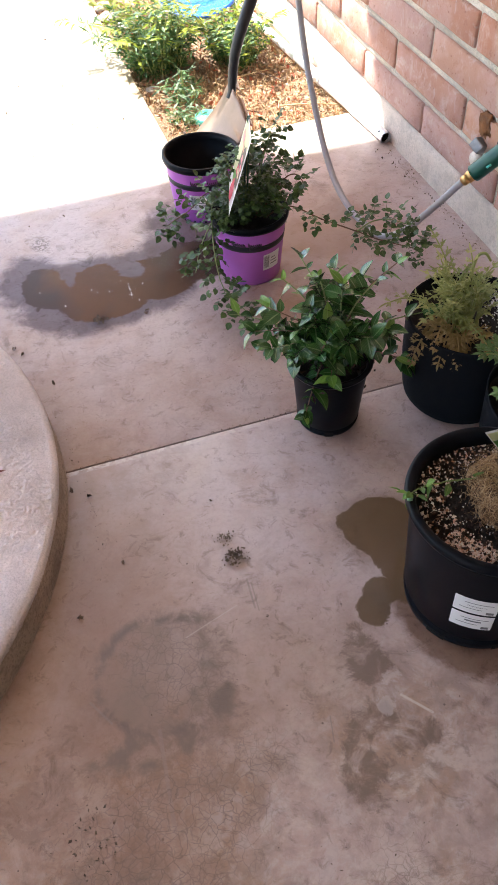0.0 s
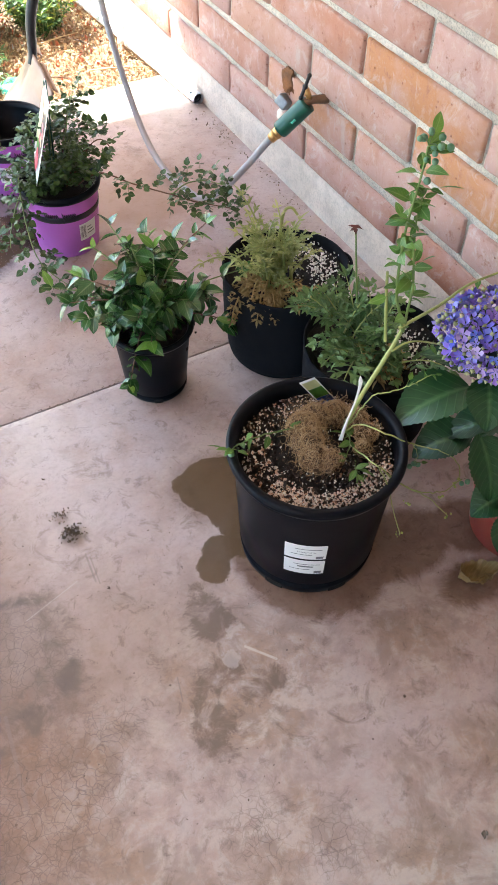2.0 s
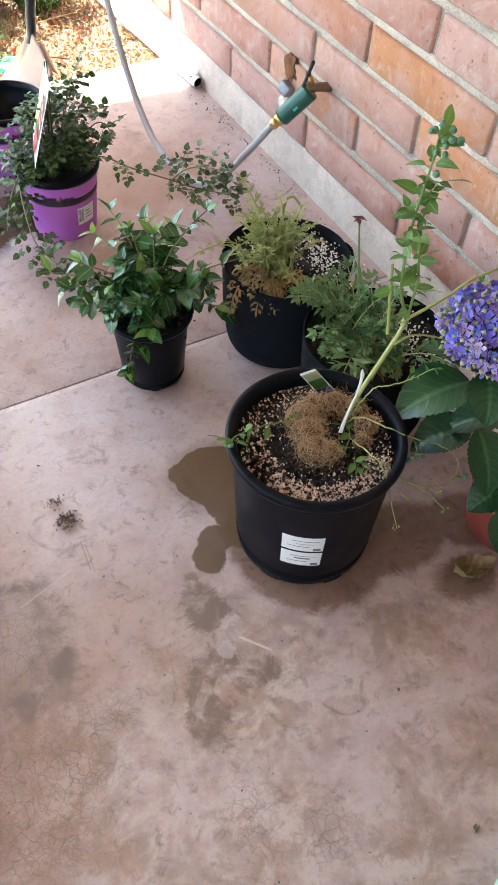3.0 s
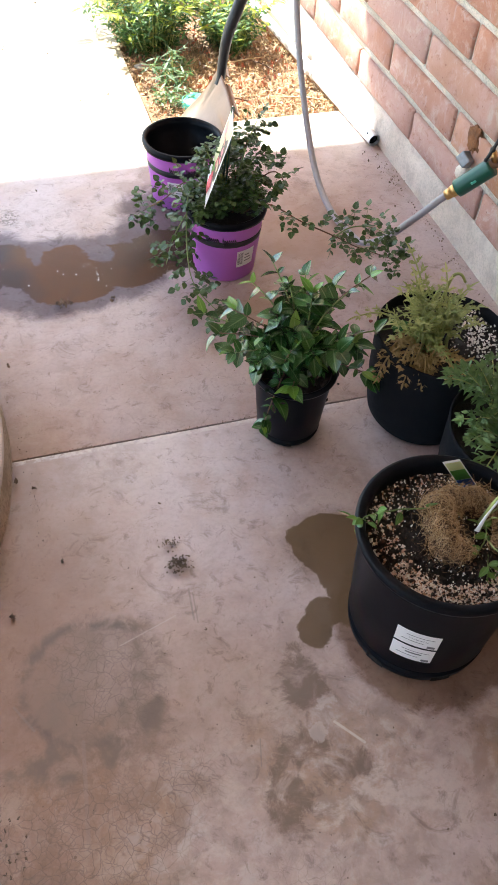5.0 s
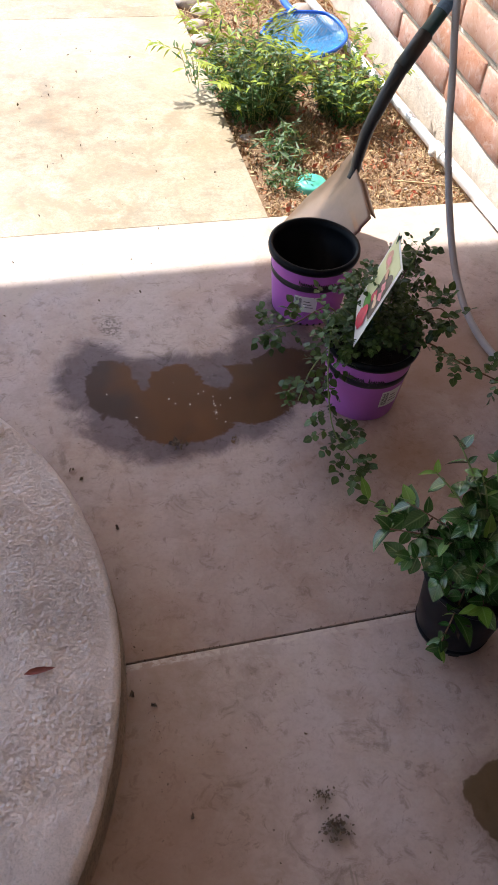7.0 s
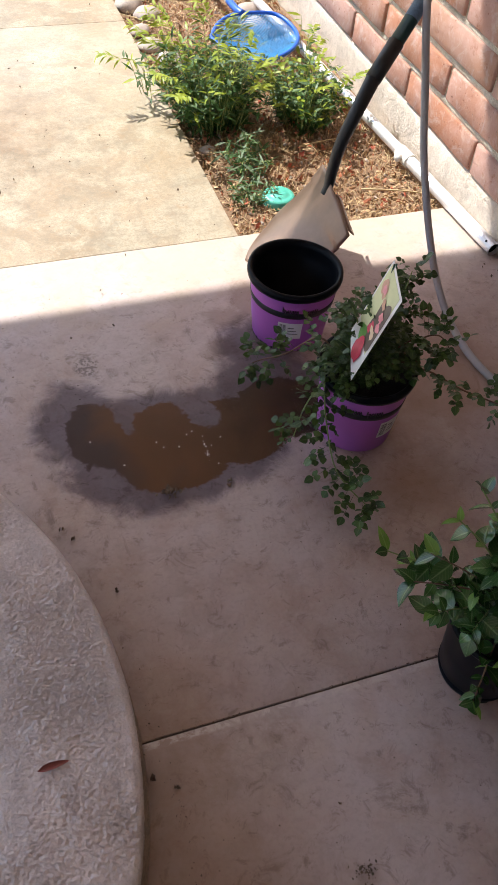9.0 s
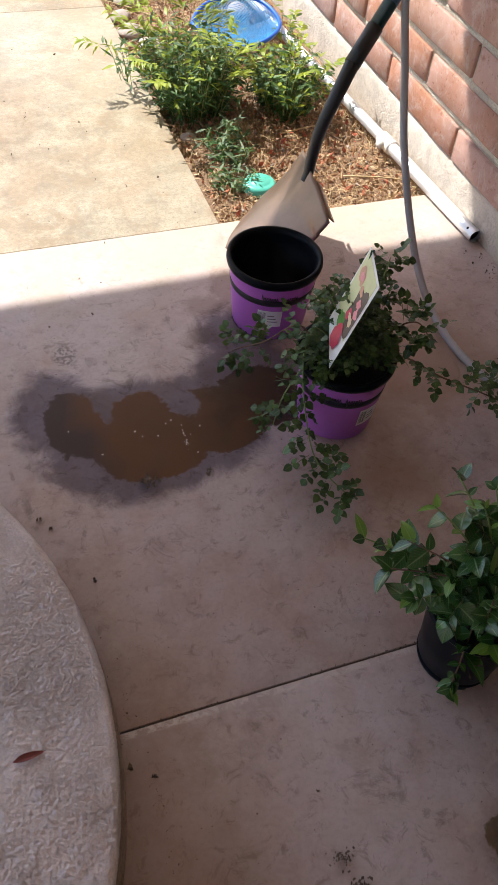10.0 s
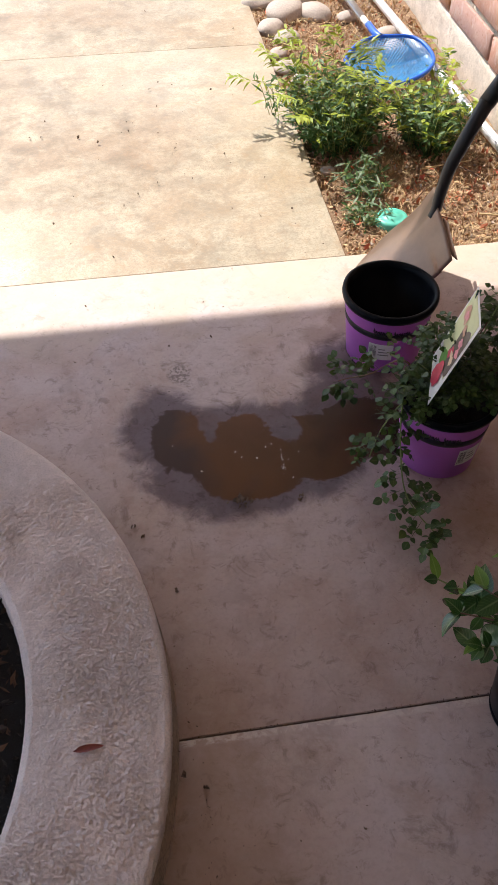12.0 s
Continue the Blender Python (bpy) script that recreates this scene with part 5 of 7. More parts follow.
# ---- rose ----
def leaflets(L, path, rng, step, size, spread=1.0, up=0.2):
    """Compound rose leaves along a cane: a short stalk with five leaflets."""
    for k in range(1, len(path)):
        if rng.random() > step:
            continue
        d = (path[k] - path[k - 1]).normalized()
        side = (Matrix.Rotation(rng.uniform(0, 6.283), 3, d) @ d.orthogonal()).normalized()
        way = (d * 0.3 + side * spread + Vector((0, 0, up))).normalized()
        stalk = size * rng.uniform(1.7, 2.5)
        tip = path[k] + way * stalk
        cross = way.cross(Vector((0, 0, 1)))
        if cross.length < 0.1:
            cross = Vector((1, 0, 0))
        cross.normalize()
        L.blade(path[k], way, stalk, 0.0014, 0.1, 0.0, 2)
        L.blade(tip, way + Vector((0, 0, rng.uniform(-0.4, 0.1))), size * rng.uniform(0.8, 1.05), size * 0.78, rng.uniform(0.05, 0.4), 0.15, 6, 1.0, rng.uniform(-0.7, 0.7))
        for f in (0.42, 0.82):
            for s in (-1, 1):
                L.blade(path[k] + way * stalk * f, way * 0.35 + cross * s + Vector((0, 0, rng.uniform(-0.3, 0.2))), size * rng.uniform(0.6, 0.9), size * 0.68, rng.uniform(0.05, 0.4), 0.15, 6, 1.0, rng.uniform(-0.7, 0.7))


def rose():
    at = (ROSE_AT[0], ROSE_AT[1], 0.148)
    plant = thing("rose_bush", at, "trailing ground-cover rose with small dark leaves and long canes", "plant")
    rng = random.Random(12)
    x, y, z = at
    long_canes = [
        [(x + 0.03, y - 0.02, z), (0.66, 1.765, 0.190), (0.72, 1.715, 0.172), (0.80, 1.69, 0.135), (0.85, 1.675, 0.110), (0.91, 1.655, 0.090), (0.95, 1.645, 0.075)],
        [(0.80, 1.69, 0.135), (0.85, 1.715, 0.135), (0.90, 1.72, 0.125), (0.945, 1.70, 0.11)],
        [(x - 0.03, y - 0.01, z), (0.50, 1.83, 0.200), (0.478, 1.78, 0.155), (0.464, 1.71, 0.115), (0.463, 1.665, 0.088), (0.478, 1.630, 0.068), (0.505, 1.600, 0.045)],
        [(x - 0.04, y + 0.02, z), (0.51, 1.89, 0.190), (0.46, 1.925, 0.130), (0.430, 1.960, 0.090), (0.415, 1.98, 0.065)],
        [(x - 0.03, y, z), (0.50, 1.81, 0.175), (0.455, 1.80, 0.115), (0.43, 1.78, 0.055)],
        [(x + 0.02, y + 0.02, z), (0.62, 1.84, 0.26), (0.645, 1.86, 0.31), (0.662, 1.88, 0.325)],
        [(x + 0.03, y, z), (0.65, 1.79, 0.24), (0.675, 1.77, 0.265), (0.690, 1.75, 0.250)],
    ]
    ends = [(0.02, 0.06, 0.13), (-0.04, 0.03, 0.14), (0.06, 0.04, 0.15), (0.03, -0.03, 0.12), (-0.02, -0.06, 0.08), (0.08, -0.02, 0.09), (-0.07, 0.01, 0.09), (0.05, 0.08, 0.10), (-0.04, 0.07, 0.10), (0.09, 0.04, 0.12), (0.0, 0.0, 0.15), (0.06, -0.06, 0.07), (-0.08, -0.04, 0.05), (0.09, 0.02, 0.05), (-0.02, 0.09, 0.06), (0.03, 0.02, 0.09), (-0.05, -0.02, 0.06)]
    for e in ends:
        e = Vector(e)
        long_canes.append([(x + e.x * 0.2, y + e.y * 0.2, z), (x + e.x * 0.55, y + e.y * 0.55, z + e.z * 0.65), (x + e.x, y + e.y, z + e.z)])
    for i, c in enumerate(long_canes):
        path = smooth_path(c, 7 if i < 7 else 6)
        bm = bmesh.new()
        tube(bm, path, 0.0020, 6, 0.0010)
        cane = part("cane", bm, M_STEMGREEN if i % 3 else M_STEMBROWN, plant)
        L = Leaves()
        leaflets(L, path, rng, 0.95 if i < 7 else 0.9, 0.0195 if i < 7 else 0.0138, 1.0, 0.15)
        leaflets(L, path[-4:], rng, 1.0, 0.0135, 1.0, 0.1)
        if i >= 7:
            leaflets(L, path, rng, 0.7, 0.0145, 1.0, 0.05)
        L.part("foliage", M_ROSE, cane)


def rose_tag():
    """A printed card on a dark stake, leaning in the rose."""
    b, r = Vector((0.514, 1.762, 0.200)), Vector((0.571, 1.756, 0.374))
    across = Vector((0.027, 0.098, 0.014))
    card = thing("plant_tag", b, "glossy printed plant tag card with flower pictures", "plant tag")
    up = (r - b)
    nrm = up.cross(across).normalized()

    def quad(u0, u1, v0, v1, lift, cut=0.0):
        bm = bmesh.new()
        q = [b + across * u + up * v + nrm * lift for u, v in ((u0, v0), (u1, v0 + cut), (u1, v1), (u0, v1))]
        lo = [bm.verts.new(p) for p in q]
        hi = [bm.verts.new(p - nrm * 0.0005 * (1 if lift >= 0 else -1)) for p in q]
        bm.faces.new(lo)
        bm.faces.new(list(reversed(hi)))
        for i in range(4):
            j = (i + 1) % 4
            bm.faces.new((lo[i], hi[i], hi[j], lo[j]))
        return bm

    def blot(u, v, ru, rv, lift, seed):
        bm = bmesh.new()
        ring = []
        for k in range(28):
            a = 2 * math.pi * k / 28
            r = 1 + 0.45 * noise.noise((math.cos(a) * 1.6, math.sin(a) * 1.6, seed * 3.7))
            uu, vv = u + ru * r * math.cos(a), v + rv * r * math.sin(a)
            ring.append(bm.verts.new(b + across * min(0.84, max(0.06, uu)) + up * min(0.97, max(0.04, vv)) + nrm * lift))
        bm.faces.new(ring)
        return bm

    part("card", quad(0.0, 0.9, 0.0, 1.0, 0.0, 0.12), M_PAPER, card, "white-edged card", smooth=False)
    rng = random.Random(4)
    for s in (1, -1):
        l = 0.0006 * s
        part("yellow_field", quad(0.08, 0.86, 0.30, 0.97, l, 0.04), M_TAGY, card, "pale yellow-green field", smooth=False)
        part("photo_field", blot(0.26, 0.58, 0.22, 0.30, l * 1.6, 2), M_TAGDARK, card, "dark printed photograph", smooth=False)
        part("pink_sketch", blot(0.62, 0.80, 0.15, 0.085, l * 2.0, 1), M_TAGSKIN, card, "pink printed flower", smooth=False)
        part("pink_heart", blot(0.61, 0.80, 0.08, 0.045, l * 2.6, 8), M_TAGPINK, card, smooth=False)
        for k in range(9):
            part("flower_picture", blot(0.16 + 0.26 * rng.random(), 0.42 + 0.38 * rng.random(), rng.uniform(0.05, 0.10), rng.uniform(0.025, 0.05), l * (2.0 + 0.15 * k), k + 11), (M_TAGSKIN, M_TAGPINK, M_TAGRED, M_TAGPEACH)[k % 4], card, smooth=False)
        part("leaf_picture", blot(0.50, 0.33, 0.16, 0.07, l * 1.8, 4), M_TAGGREEN, card, "printed green leaves", smooth=False)
        part("red_flower", blot(0.34, 0.21, 0.20, 0.115, l * 4.0, 5), M_TAGRED, card, "printed red flower", smooth=False)
    for off in (0.0, 0.010):
        bm = bmesh.new()
        rod(bm, (0.556 + off, 1.800, 0.135), (0.590 + off * 0.4, 1.832, 0.388), 0.0022, 8, 0.0016)
        part("stake", bm, M_GREENPL, card, "dark green plastic stake")


# ---- dissected leaves of the plants in the grow bags ----
def frond(L, stalks, base, way, length, rng, width, droop, thick=0.0019, fan=0.27):
    """A round stalk that ends in a cut, feathered leaf."""
    d = Vector(way).normalized()
    path = [Vector(base)]
    for k in range(8):
        d = (d + Vector((0, 0, -droop * 0.03 * k)) + Vector((rng.uniform(-0.07, 0.07), rng.uniform(-0.07, 0.07), 0))).normalized()
        path.append(path[-1] + d * length / 8)
    tube(stalks, path, thick, 5, thick * 0.4, close=False)
    for k in range(4, 9):
        w = (path[k] - path[k - 1]).normalized()
        c = w.cross(Vector((0, 0, 1)))
        c = c.normalized() if c.length > 0.1 else Vector((1, 0, 0))
        reach = length * fan * (1.6 - 0.14 * k)
        for s in (-1, 1):
            v = (w * 0.75 + c * s + Vector((0, 0, rng.uniform(-0.25, 0.35)))).normalized()
            L.blade(path[k], v, reach, width, rng.uniform(-0.5, 1.0), 0.3, 3, 1.0, rng.uniform(-0.8, 0.8))
            for f in (0.35, 0.65):
                for q in (-1, 1):
                    L.blade(path[k] + v * reach * f, v * 0.9 + v.cross(Vector((0, 0, 1))) * q * 0.75 + Vector((0, 0, rng.uniform(-0.2, 0.3))), reach * 0.55, width * 0.8, rng.uniform(-0.5, 1.0), 0.3, 3, 1.0, rng.uniform(-0.8, 0.8))
    w = (path[-1] - path[-2]).normalized()
    L.blade(path[-1], w, length * 0.18, width, 0.4, 0.3, 3)


def bag_plant(name, at, label, materials, count, height, spread, width, seed, lean=(0, 0), low_way=None, thick=0.0019, fan=0.27):
    plant = thing(name, at, label, "plant")
    rng = random.Random(seed)
    for mat, share, low in materials:
        for _ in range(int(count * share)):
            L, stalks = Leaves(), bmesh.new()
            a = rng.uniform(0, 6.283) if not low else low_way + rng.gauss(0, 0.5)
            out = rng.uniform(0.2, 1.0) * spread
            way = Vector((math.cos(a) * out + lean[0], math.sin(a) * out + lean[1], (0.35 if low else rng.uniform(0.6, 1.1))))
            b = Vector(at) + Vector((rng.gauss(0, 0.020), rng.gauss(0, 0.020), 0))
            frond(L, stalks, b, way, height * (0.75 if low else 1.0) * rng.uniform(0.6, 1.1), rng, width, 3.2 if low else rng.uniform(0.3, 1.8), thick, fan * (1.3 if low else 1.0))
            stalk = part("stalk", stalks, M_STEMPALE if not low else M_DEAD, plant)
            L.part("leaf", mat, stalk)
    return plant


def bag_plants():
    p = bag_plant("anemone_plant", (0.822, 1.262, 0.183), "yellowing feathery plant drooping over a grow bag", [(M_FEATHER, 0.72, False), (M_DEAD, 0.28, True)], 60, 0.155, 0.50, 0.0050, 41, (-0.10, -0.04), -2.3, 0.0032, 0.16)
    bm = bmesh.new()
    tube(bm, smooth_path([(0.84, 1.29, 0.183), (0.855, 1.30, 0.26), (0.862, 1.30, 0.305), (0.875, 1.295, 0.312), (0.886, 1.29, 0.296)], 6), 0.0035, 7, 0.0025)
    part("bent_stalk", bm, M_STEMPALE, p, "pale bent flower stalk")
    p = bag_plant("ranunculus", (0.858, 1.012, 0.180), "green ranunculus with cut leaves and one dried flower", [(M_RANUN, 0.85, False), (M_DEAD, 0.15, True)], 36, 0.138, 0.95, 0.0085, 43, (-0.15, -0.05), -0.8, 0.0022, 0.29)
    bm = bmesh.new()
    tip = Vector((0.838, 1.045, 0.435))
    tube(bm, smooth_path([(0.87, 1.03, 0.18), (0.855, 1.04, 0.30), tip], 6), 0.0022, 6, 0.0016)
    stalk = part("flower_stalk", bm, M_STEMGREEN, p)
    L = Leaves()
    rng = random.Random(2)
    for k in range(16):
        a = rng.uniform(0, 6.283)
        L.blade(tip, (math.cos(a), math.sin(a), rng.uniform(-0.6, 0.9)), rng.uniform(0.006, 0.013), 0.006, 1.1, 0.4, 3)
    L.part("dried_flower", M_DEADFLOWER, stalk, "dried dark red flower head")


# ---- blueberry in the large pot ----
def blueberry():
    at = (0.693, 0.823, 0.233)
    plant = thing("blueberry_bush", at, "young blueberry with green berries and bent stems", "plant")
    rng = random.Random(17)
    kinds = leaf_kinds("leaf", M_BLUELEAF, 0.50, 6, 6, 9)
    Y = 0.822
    # points, radii, material, leaf count, where leaves start, leaf sizes
    stems = [
        ([(0.690, 0.825, 0.225), (0.711, 0.825, 0.294), (0.743, 0.825, 0.357), (0.761, 0.825, 0.393), (0.775, 0.825, 0.425)], 0.0040, 0.0032, M_STEMPALE, 0, 0, (0.01, 0.01)),
        ([(0.773, Y, 0.420), (0.760, Y, 0.458), (0.748, Y, 0.495), (0.743, Y, 0.541), (0.742, Y, 0.606), (0.747, Y, 0.647), (0.751, Y, 0.685), (0.752, Y, 0.715)], 0.0026, 0.0011, M_STEMGREEN, 46, 0.30, (0.014, 0.036)),
        ([(0.774, Y, 0.424), (0.773, Y, 0.459), (0.774, Y, 0.500), (0.763, Y, 0.563), (0.757, Y, 0.610), (0.760, Y, 0.655)], 0.0022, 0.0011, M_STEMGREEN, 34, 0.15, (0.012, 0.037)),
        ([(0.763, Y, 0.430), (0.83, 0.82, 0.447), (0.878, 0.82, 0.466), (0.949, 0.82, 0.469), (1.03, 0.825, 0.480)], 0.0026, 0.0013, M_STEMPALE, 7, 0.5, (0.014, 0.026)),
        ([(0.757, 0.82, 0.390), (0.793, 0.82, 0.393), (0.863, 0.82, 0.354), (1.026, 0.82, 0.246)], 0.0018, 0.0010, M_STEMPALE, 5, 0.1, (0.012, 0.024)),
        ([(0.757, 0.838, 0.395), (0.754, 0.84, 0.426), (0.746, 0.84, 0.480), (0.740, 0.84, 0.526)], 0.0024, 0.0021, M_STEMPALE, 0, 0, (0.01, 0.01)),
        ([(0.680, 0.84, 0.235), (0.64, 0.855, 0.250), (0.58, 0.860, 0.262), (0.53, 0.860, 0.268), (0.505, 0.855, 0.266)], 0.0014, 0.0009, M_STEMGREEN, 14, 0.3, (0.018, 0.034)),
        ([(0.690, 0.825, 0.235), (0.707, 0.805, 0.270), (0.723, 0.760, 0.285), (0.769, 0.746, 0.25), (0.83, 0.729, 0.21), (0.859, 0.718, 0.17), (0.86, 0.713, 0.14)], 0.0013, 0.0008, M_STEMPALE, 2, 0.5, (0.006, 0.010)),
        ([(0.690, 0.815, 0.235), (0.684, 0.784, 0.25), (0.680, 0.715, 0.28), (0.724, 0.709, 0.22), (0.781, 0.70, 0.16), (0.818, 0.68, 0.11)], 0.0013, 0.0008, M_STEMPALE, 1, 0.6, (0.006, 0.010)),
        ([(0.680, 0.715, 0.28), (0.686, 0.690, 0.25), (0.713, 0.706, 0.18), (0.727, 0.685, 0.11)], 0.0011, 0.0007, M_STEMPALE, 0, 0, (0.01, 0.01)),
        ([(0.688, 0.706, 0.27), (0.718, 0.704, 0.23), (0.753, 0.693, 0.20), (0.798, 0.686, 0.18), (0.835, 0.692, 0.18)], 0.0013, 0.0008, M_STEMPALE, 2, 0.4, (0.006, 0.010)),
        ([(0.700, 0.825, 0.250), (0.717, 0.821, 0.28), (0.733, 0.816, 0.31), (0.759, 0.803, 0.32), (0.786, 0.793, 0.33), (0.818, 0.789, 0.34)], 0.0013, 0.0008, M_STEMPALE, 7, 0.5, (0.010, 0.018)),
        ([(0.769, 0.746, 0.25), (0.783, 0.744, 0.22), (0.781, 0.744, 0.20)], 0.0008, 0.0006, M_STEMPALE, 1, 0.4, (0.010, 0.016)),
        ([(0.690, 0.815, 0.235), (0.690, 0.806, 0.250), (0.678, 0.786, 0.256), (0.660, 0.770, 0.250)], 0.0012, 0.0008, M_STEMGREEN, 9, 0.2, (0.014, 0.025)),
        ([(0.680, 0.770, 0.236), (0.668, 0.752, 0.246), (0.662, 0.744, 0.252)], 0.0010, 0.0008, M_STEMGREEN, 6, 0.5, (0.018, 0.032)),
    ]
    for pts, r0, r1, mat, leaves, first, sizes in stems:
        path = smooth_path(pts, 7)
        if r0 < 0.0017:
            path = [path[0]] + [q + Vector((rng.gauss(0, 0.0006), rng.gauss(0, 0.0006), rng.gauss(0, 0.0004))) for q in path[1:]]
        bm = bmesh.new()
        tube(bm, path, r0, 7, r1)
        part("stem", bm, mat, plant)
        for k in range(leaves):
            f = first + (1 - first) * rng.random() if k > 1 else 1.0
            i = max(1, min(len(path) - 1, int(len(path) * f)))
            d = (path[i] - path[i - 1]).normalized()
            side = (Matrix.Rotation(rng.uniform(0, 6.283), 3, d) @ d.orthogonal()).normalized()
            start = path[i]
            way = d * rng.uniform(-0.1, 0.7) + side + Vector((0, 0, rng.uniform(-0.3, 0.35)))
            # short spur before some leaves
            if rng.random() < 0.4:
                spur = bmesh.new()
                end = start + way.normalized() * rng.uniform(0.006, 0.018)
                tube(spur, [start, end], 0.0007, 5, 0.0005)
                part("spur", spur, M_STEMGREEN, plant)
                start = end
            hang_leaf("leaf", rng.choice(kinds), plant, start, way, rng.uniform(*sizes), rng.uniform(-0.9, 0.9))
    # berries, each with a small crown
    bm = bmesh.new()
    bmesh.ops.create_icosphere(bm, subdivisions=2, radius=1.0)
    for v in bm.verts:
        if v.co.z > 0.8:
            v.co.z -= (v.co.z - 0.8) * 1.8
    berry = bpy.data.meshes.new("berry")
    bm.to_mesh(berry)
    bm.free()
    berry.materials.append(M_BERRY)
    berry.shade_smooth()
    top = Vector((0.755, 0.815, 0.712))
    for _ in range(12):
        place_at = top + Vector((rng.gauss(0, 0.012), rng.gauss(0, 0.007), rng.gauss(0, 0.012)))
        r = rng.uniform(0.0034, 0.0052)
        ob = new("berry", berry)
        ob.parent = plant
        ob.matrix_basis = Matrix.Translation(place_at - Vector(at)) @ Euler((rng.uniform(0, 3), rng.uniform(0, 3), 0)).to_matrix().to_4x4() @ Matrix.Diagonal((r, r, r, 1))
    for c, r in (((0.755, 0.815, 0.673), 0.0048), ((0.781, 0.744, 0.197), 0.0050), ((0.788, 0.742, 0.192), 0.0046), ((0.776, 0.747, 0.189), 0.0046), ((0.865, 0.698, 0.150), 0.0050), ((0.858, 0.703, 0.144), 0.0042), ((0.507, 0.850, 0.262), 0.0046)):
        ob = new("berry", berry)
        ob.parent = plant
        ob.matrix_basis = Matrix.Translation(Vector(c) - Vector(at)) @ Euler((rng.uniform(0, 3), rng.uniform(0, 3), 0)).to_matrix().to_4x4() @ Matrix.Diagonal((r, r, r, 1))
    for c in ((0.733, 0.695, 0.180), (0.79, 0.683, 0.175), (0.727, 0.685, 0.108), (0.825, 0.690, 0.176), (0.835, 0.692, 0.181), (0.818, 0.680, 0.110)):
        bm = bmesh.new()
        for _ in range(4):
            bmesh.ops.create_icosphere(bm, subdivisions=1, radius=rng.uniform(0.0013, 0.0026), matrix=Matrix.Translation(Vector(c) + Vector((rng.gauss(0, 0.003), rng.gauss(0, 0.003), rng.gauss(0, 0.002)))))
        part("bud", bm, M_TWIGBUD, plant, "small yellow-green bud cluster")
    # white strip tied round the foot of the stem
    bm = bmesh.new()
    path = smooth_path([(0.668, 0.797, 0.262), (0.675, 0.799, 0.293), (0.686, 0.80, 0.331), (0.691, 0.80, 0.367), (0.689, 0.80, 0.388)], 6)
    n = len(path)
    for k, (p, q) in enumerate(zip(path, path[1:])):
        o = Vector((0.0030, -0.0025, 0)) * (0.35 + 0.65 * abs(2 * k / n - 0.9) ** 1.5) * (1.0 if k < n - 5 else (n - 1 - k) / 4.0 + 0.05)
        e = Vector((0.0030, -0.0025, 0)) * (0.35 + 0.65 * abs(2 * (k + 1) / n - 0.9) ** 1.5) * (1.0 if k + 1 < n - 5 else (n - 2 - k) / 4.0 + 0.05)
        bm.faces.new([bm.verts.new(v) for v in (p - o, p + o, q + e, q - e)])
    bmesh.ops.remove_doubles(bm, verts=bm.verts, dist=0.0002)
    bmesh.ops.solidify(bm, geom=bm.faces[:], thickness=0.0006)
    part("ribbon", bm, M_PAPER, plant, "white plastic strip")


def coir_ball():
    """Tan fibre root ball lying on the soil, in three lumps."""
    c = Vector((0.651, 0.832, 0.237))
    ball = thing("root_ball", c, "tangled tan fibre root plug lying on the soil", "root plug")
    rng = random.Random(6)
    lumps = ((0.640, 0.858, 0.026), (0.668, 0.868, 0.024), (0.700, 0.860, 0.022), (0.628, 0.826, 0.026), (0.622, 0.795, 0.023), (0.640, 0.782, 0.020), (0.722, 0.835, 0.021), (0.722, 0.803, 0.018), (0.700, 0.780, 0.014))
    for x, y, r in lumps:
        bm = bmesh.new()
        o = Vector((x, y, c.z + r * 0.22))
        g = bmesh.ops.create_icosphere(bm, subdivisions=3, radius=r)
        for v in g["verts"]:
            v.co = o + v.co * (1 + 0.30 * noise.noise(v.co * 90)) * 0.92
            v.co.z = max(v.co.z, c.z - 0.006)
        part("lump", bm, M_COIRCORE, ball, "matted brown lump")
    bm = bmesh.new()
    for x, y, r in lumps:
        o = Vector((x, y, c.z + r * 0.22))
        for _ in range(int(11500 * r)):
            d = Vector((rng.gauss(0, 1), rng.gauss(0, 1), abs(rng.gauss(0, 1)))).normalized()
            t = Matrix.Rotation(rng.uniform(0, 6.283), 3, d) @ d.orthogonal().normalized()
            far = 1.0 if rng.random() < 0.72 else rng.uniform(1.15, 1.9)
            pts = []
            for k in range(6):
                d = (d + t * 0.22 + Vector((rng.gauss(0, 0.14), rng.gauss(0, 0.14), rng.gauss(0, 0.14)))).normalized()
                pts.append(o + d * r * rng.uniform(0.92, 1.16) * (1 + (far - 1) * k / 5))
            for q in pts:
                q.z = max(q.z, c.z - 0.002)
            tube(bm, pts, 0.00040, 3, 0.00025, close=False)
    ob = part("fibre_mat", bm, M_COIR, ball, "tan fibres")
    tagged(ob, kind="stuff")


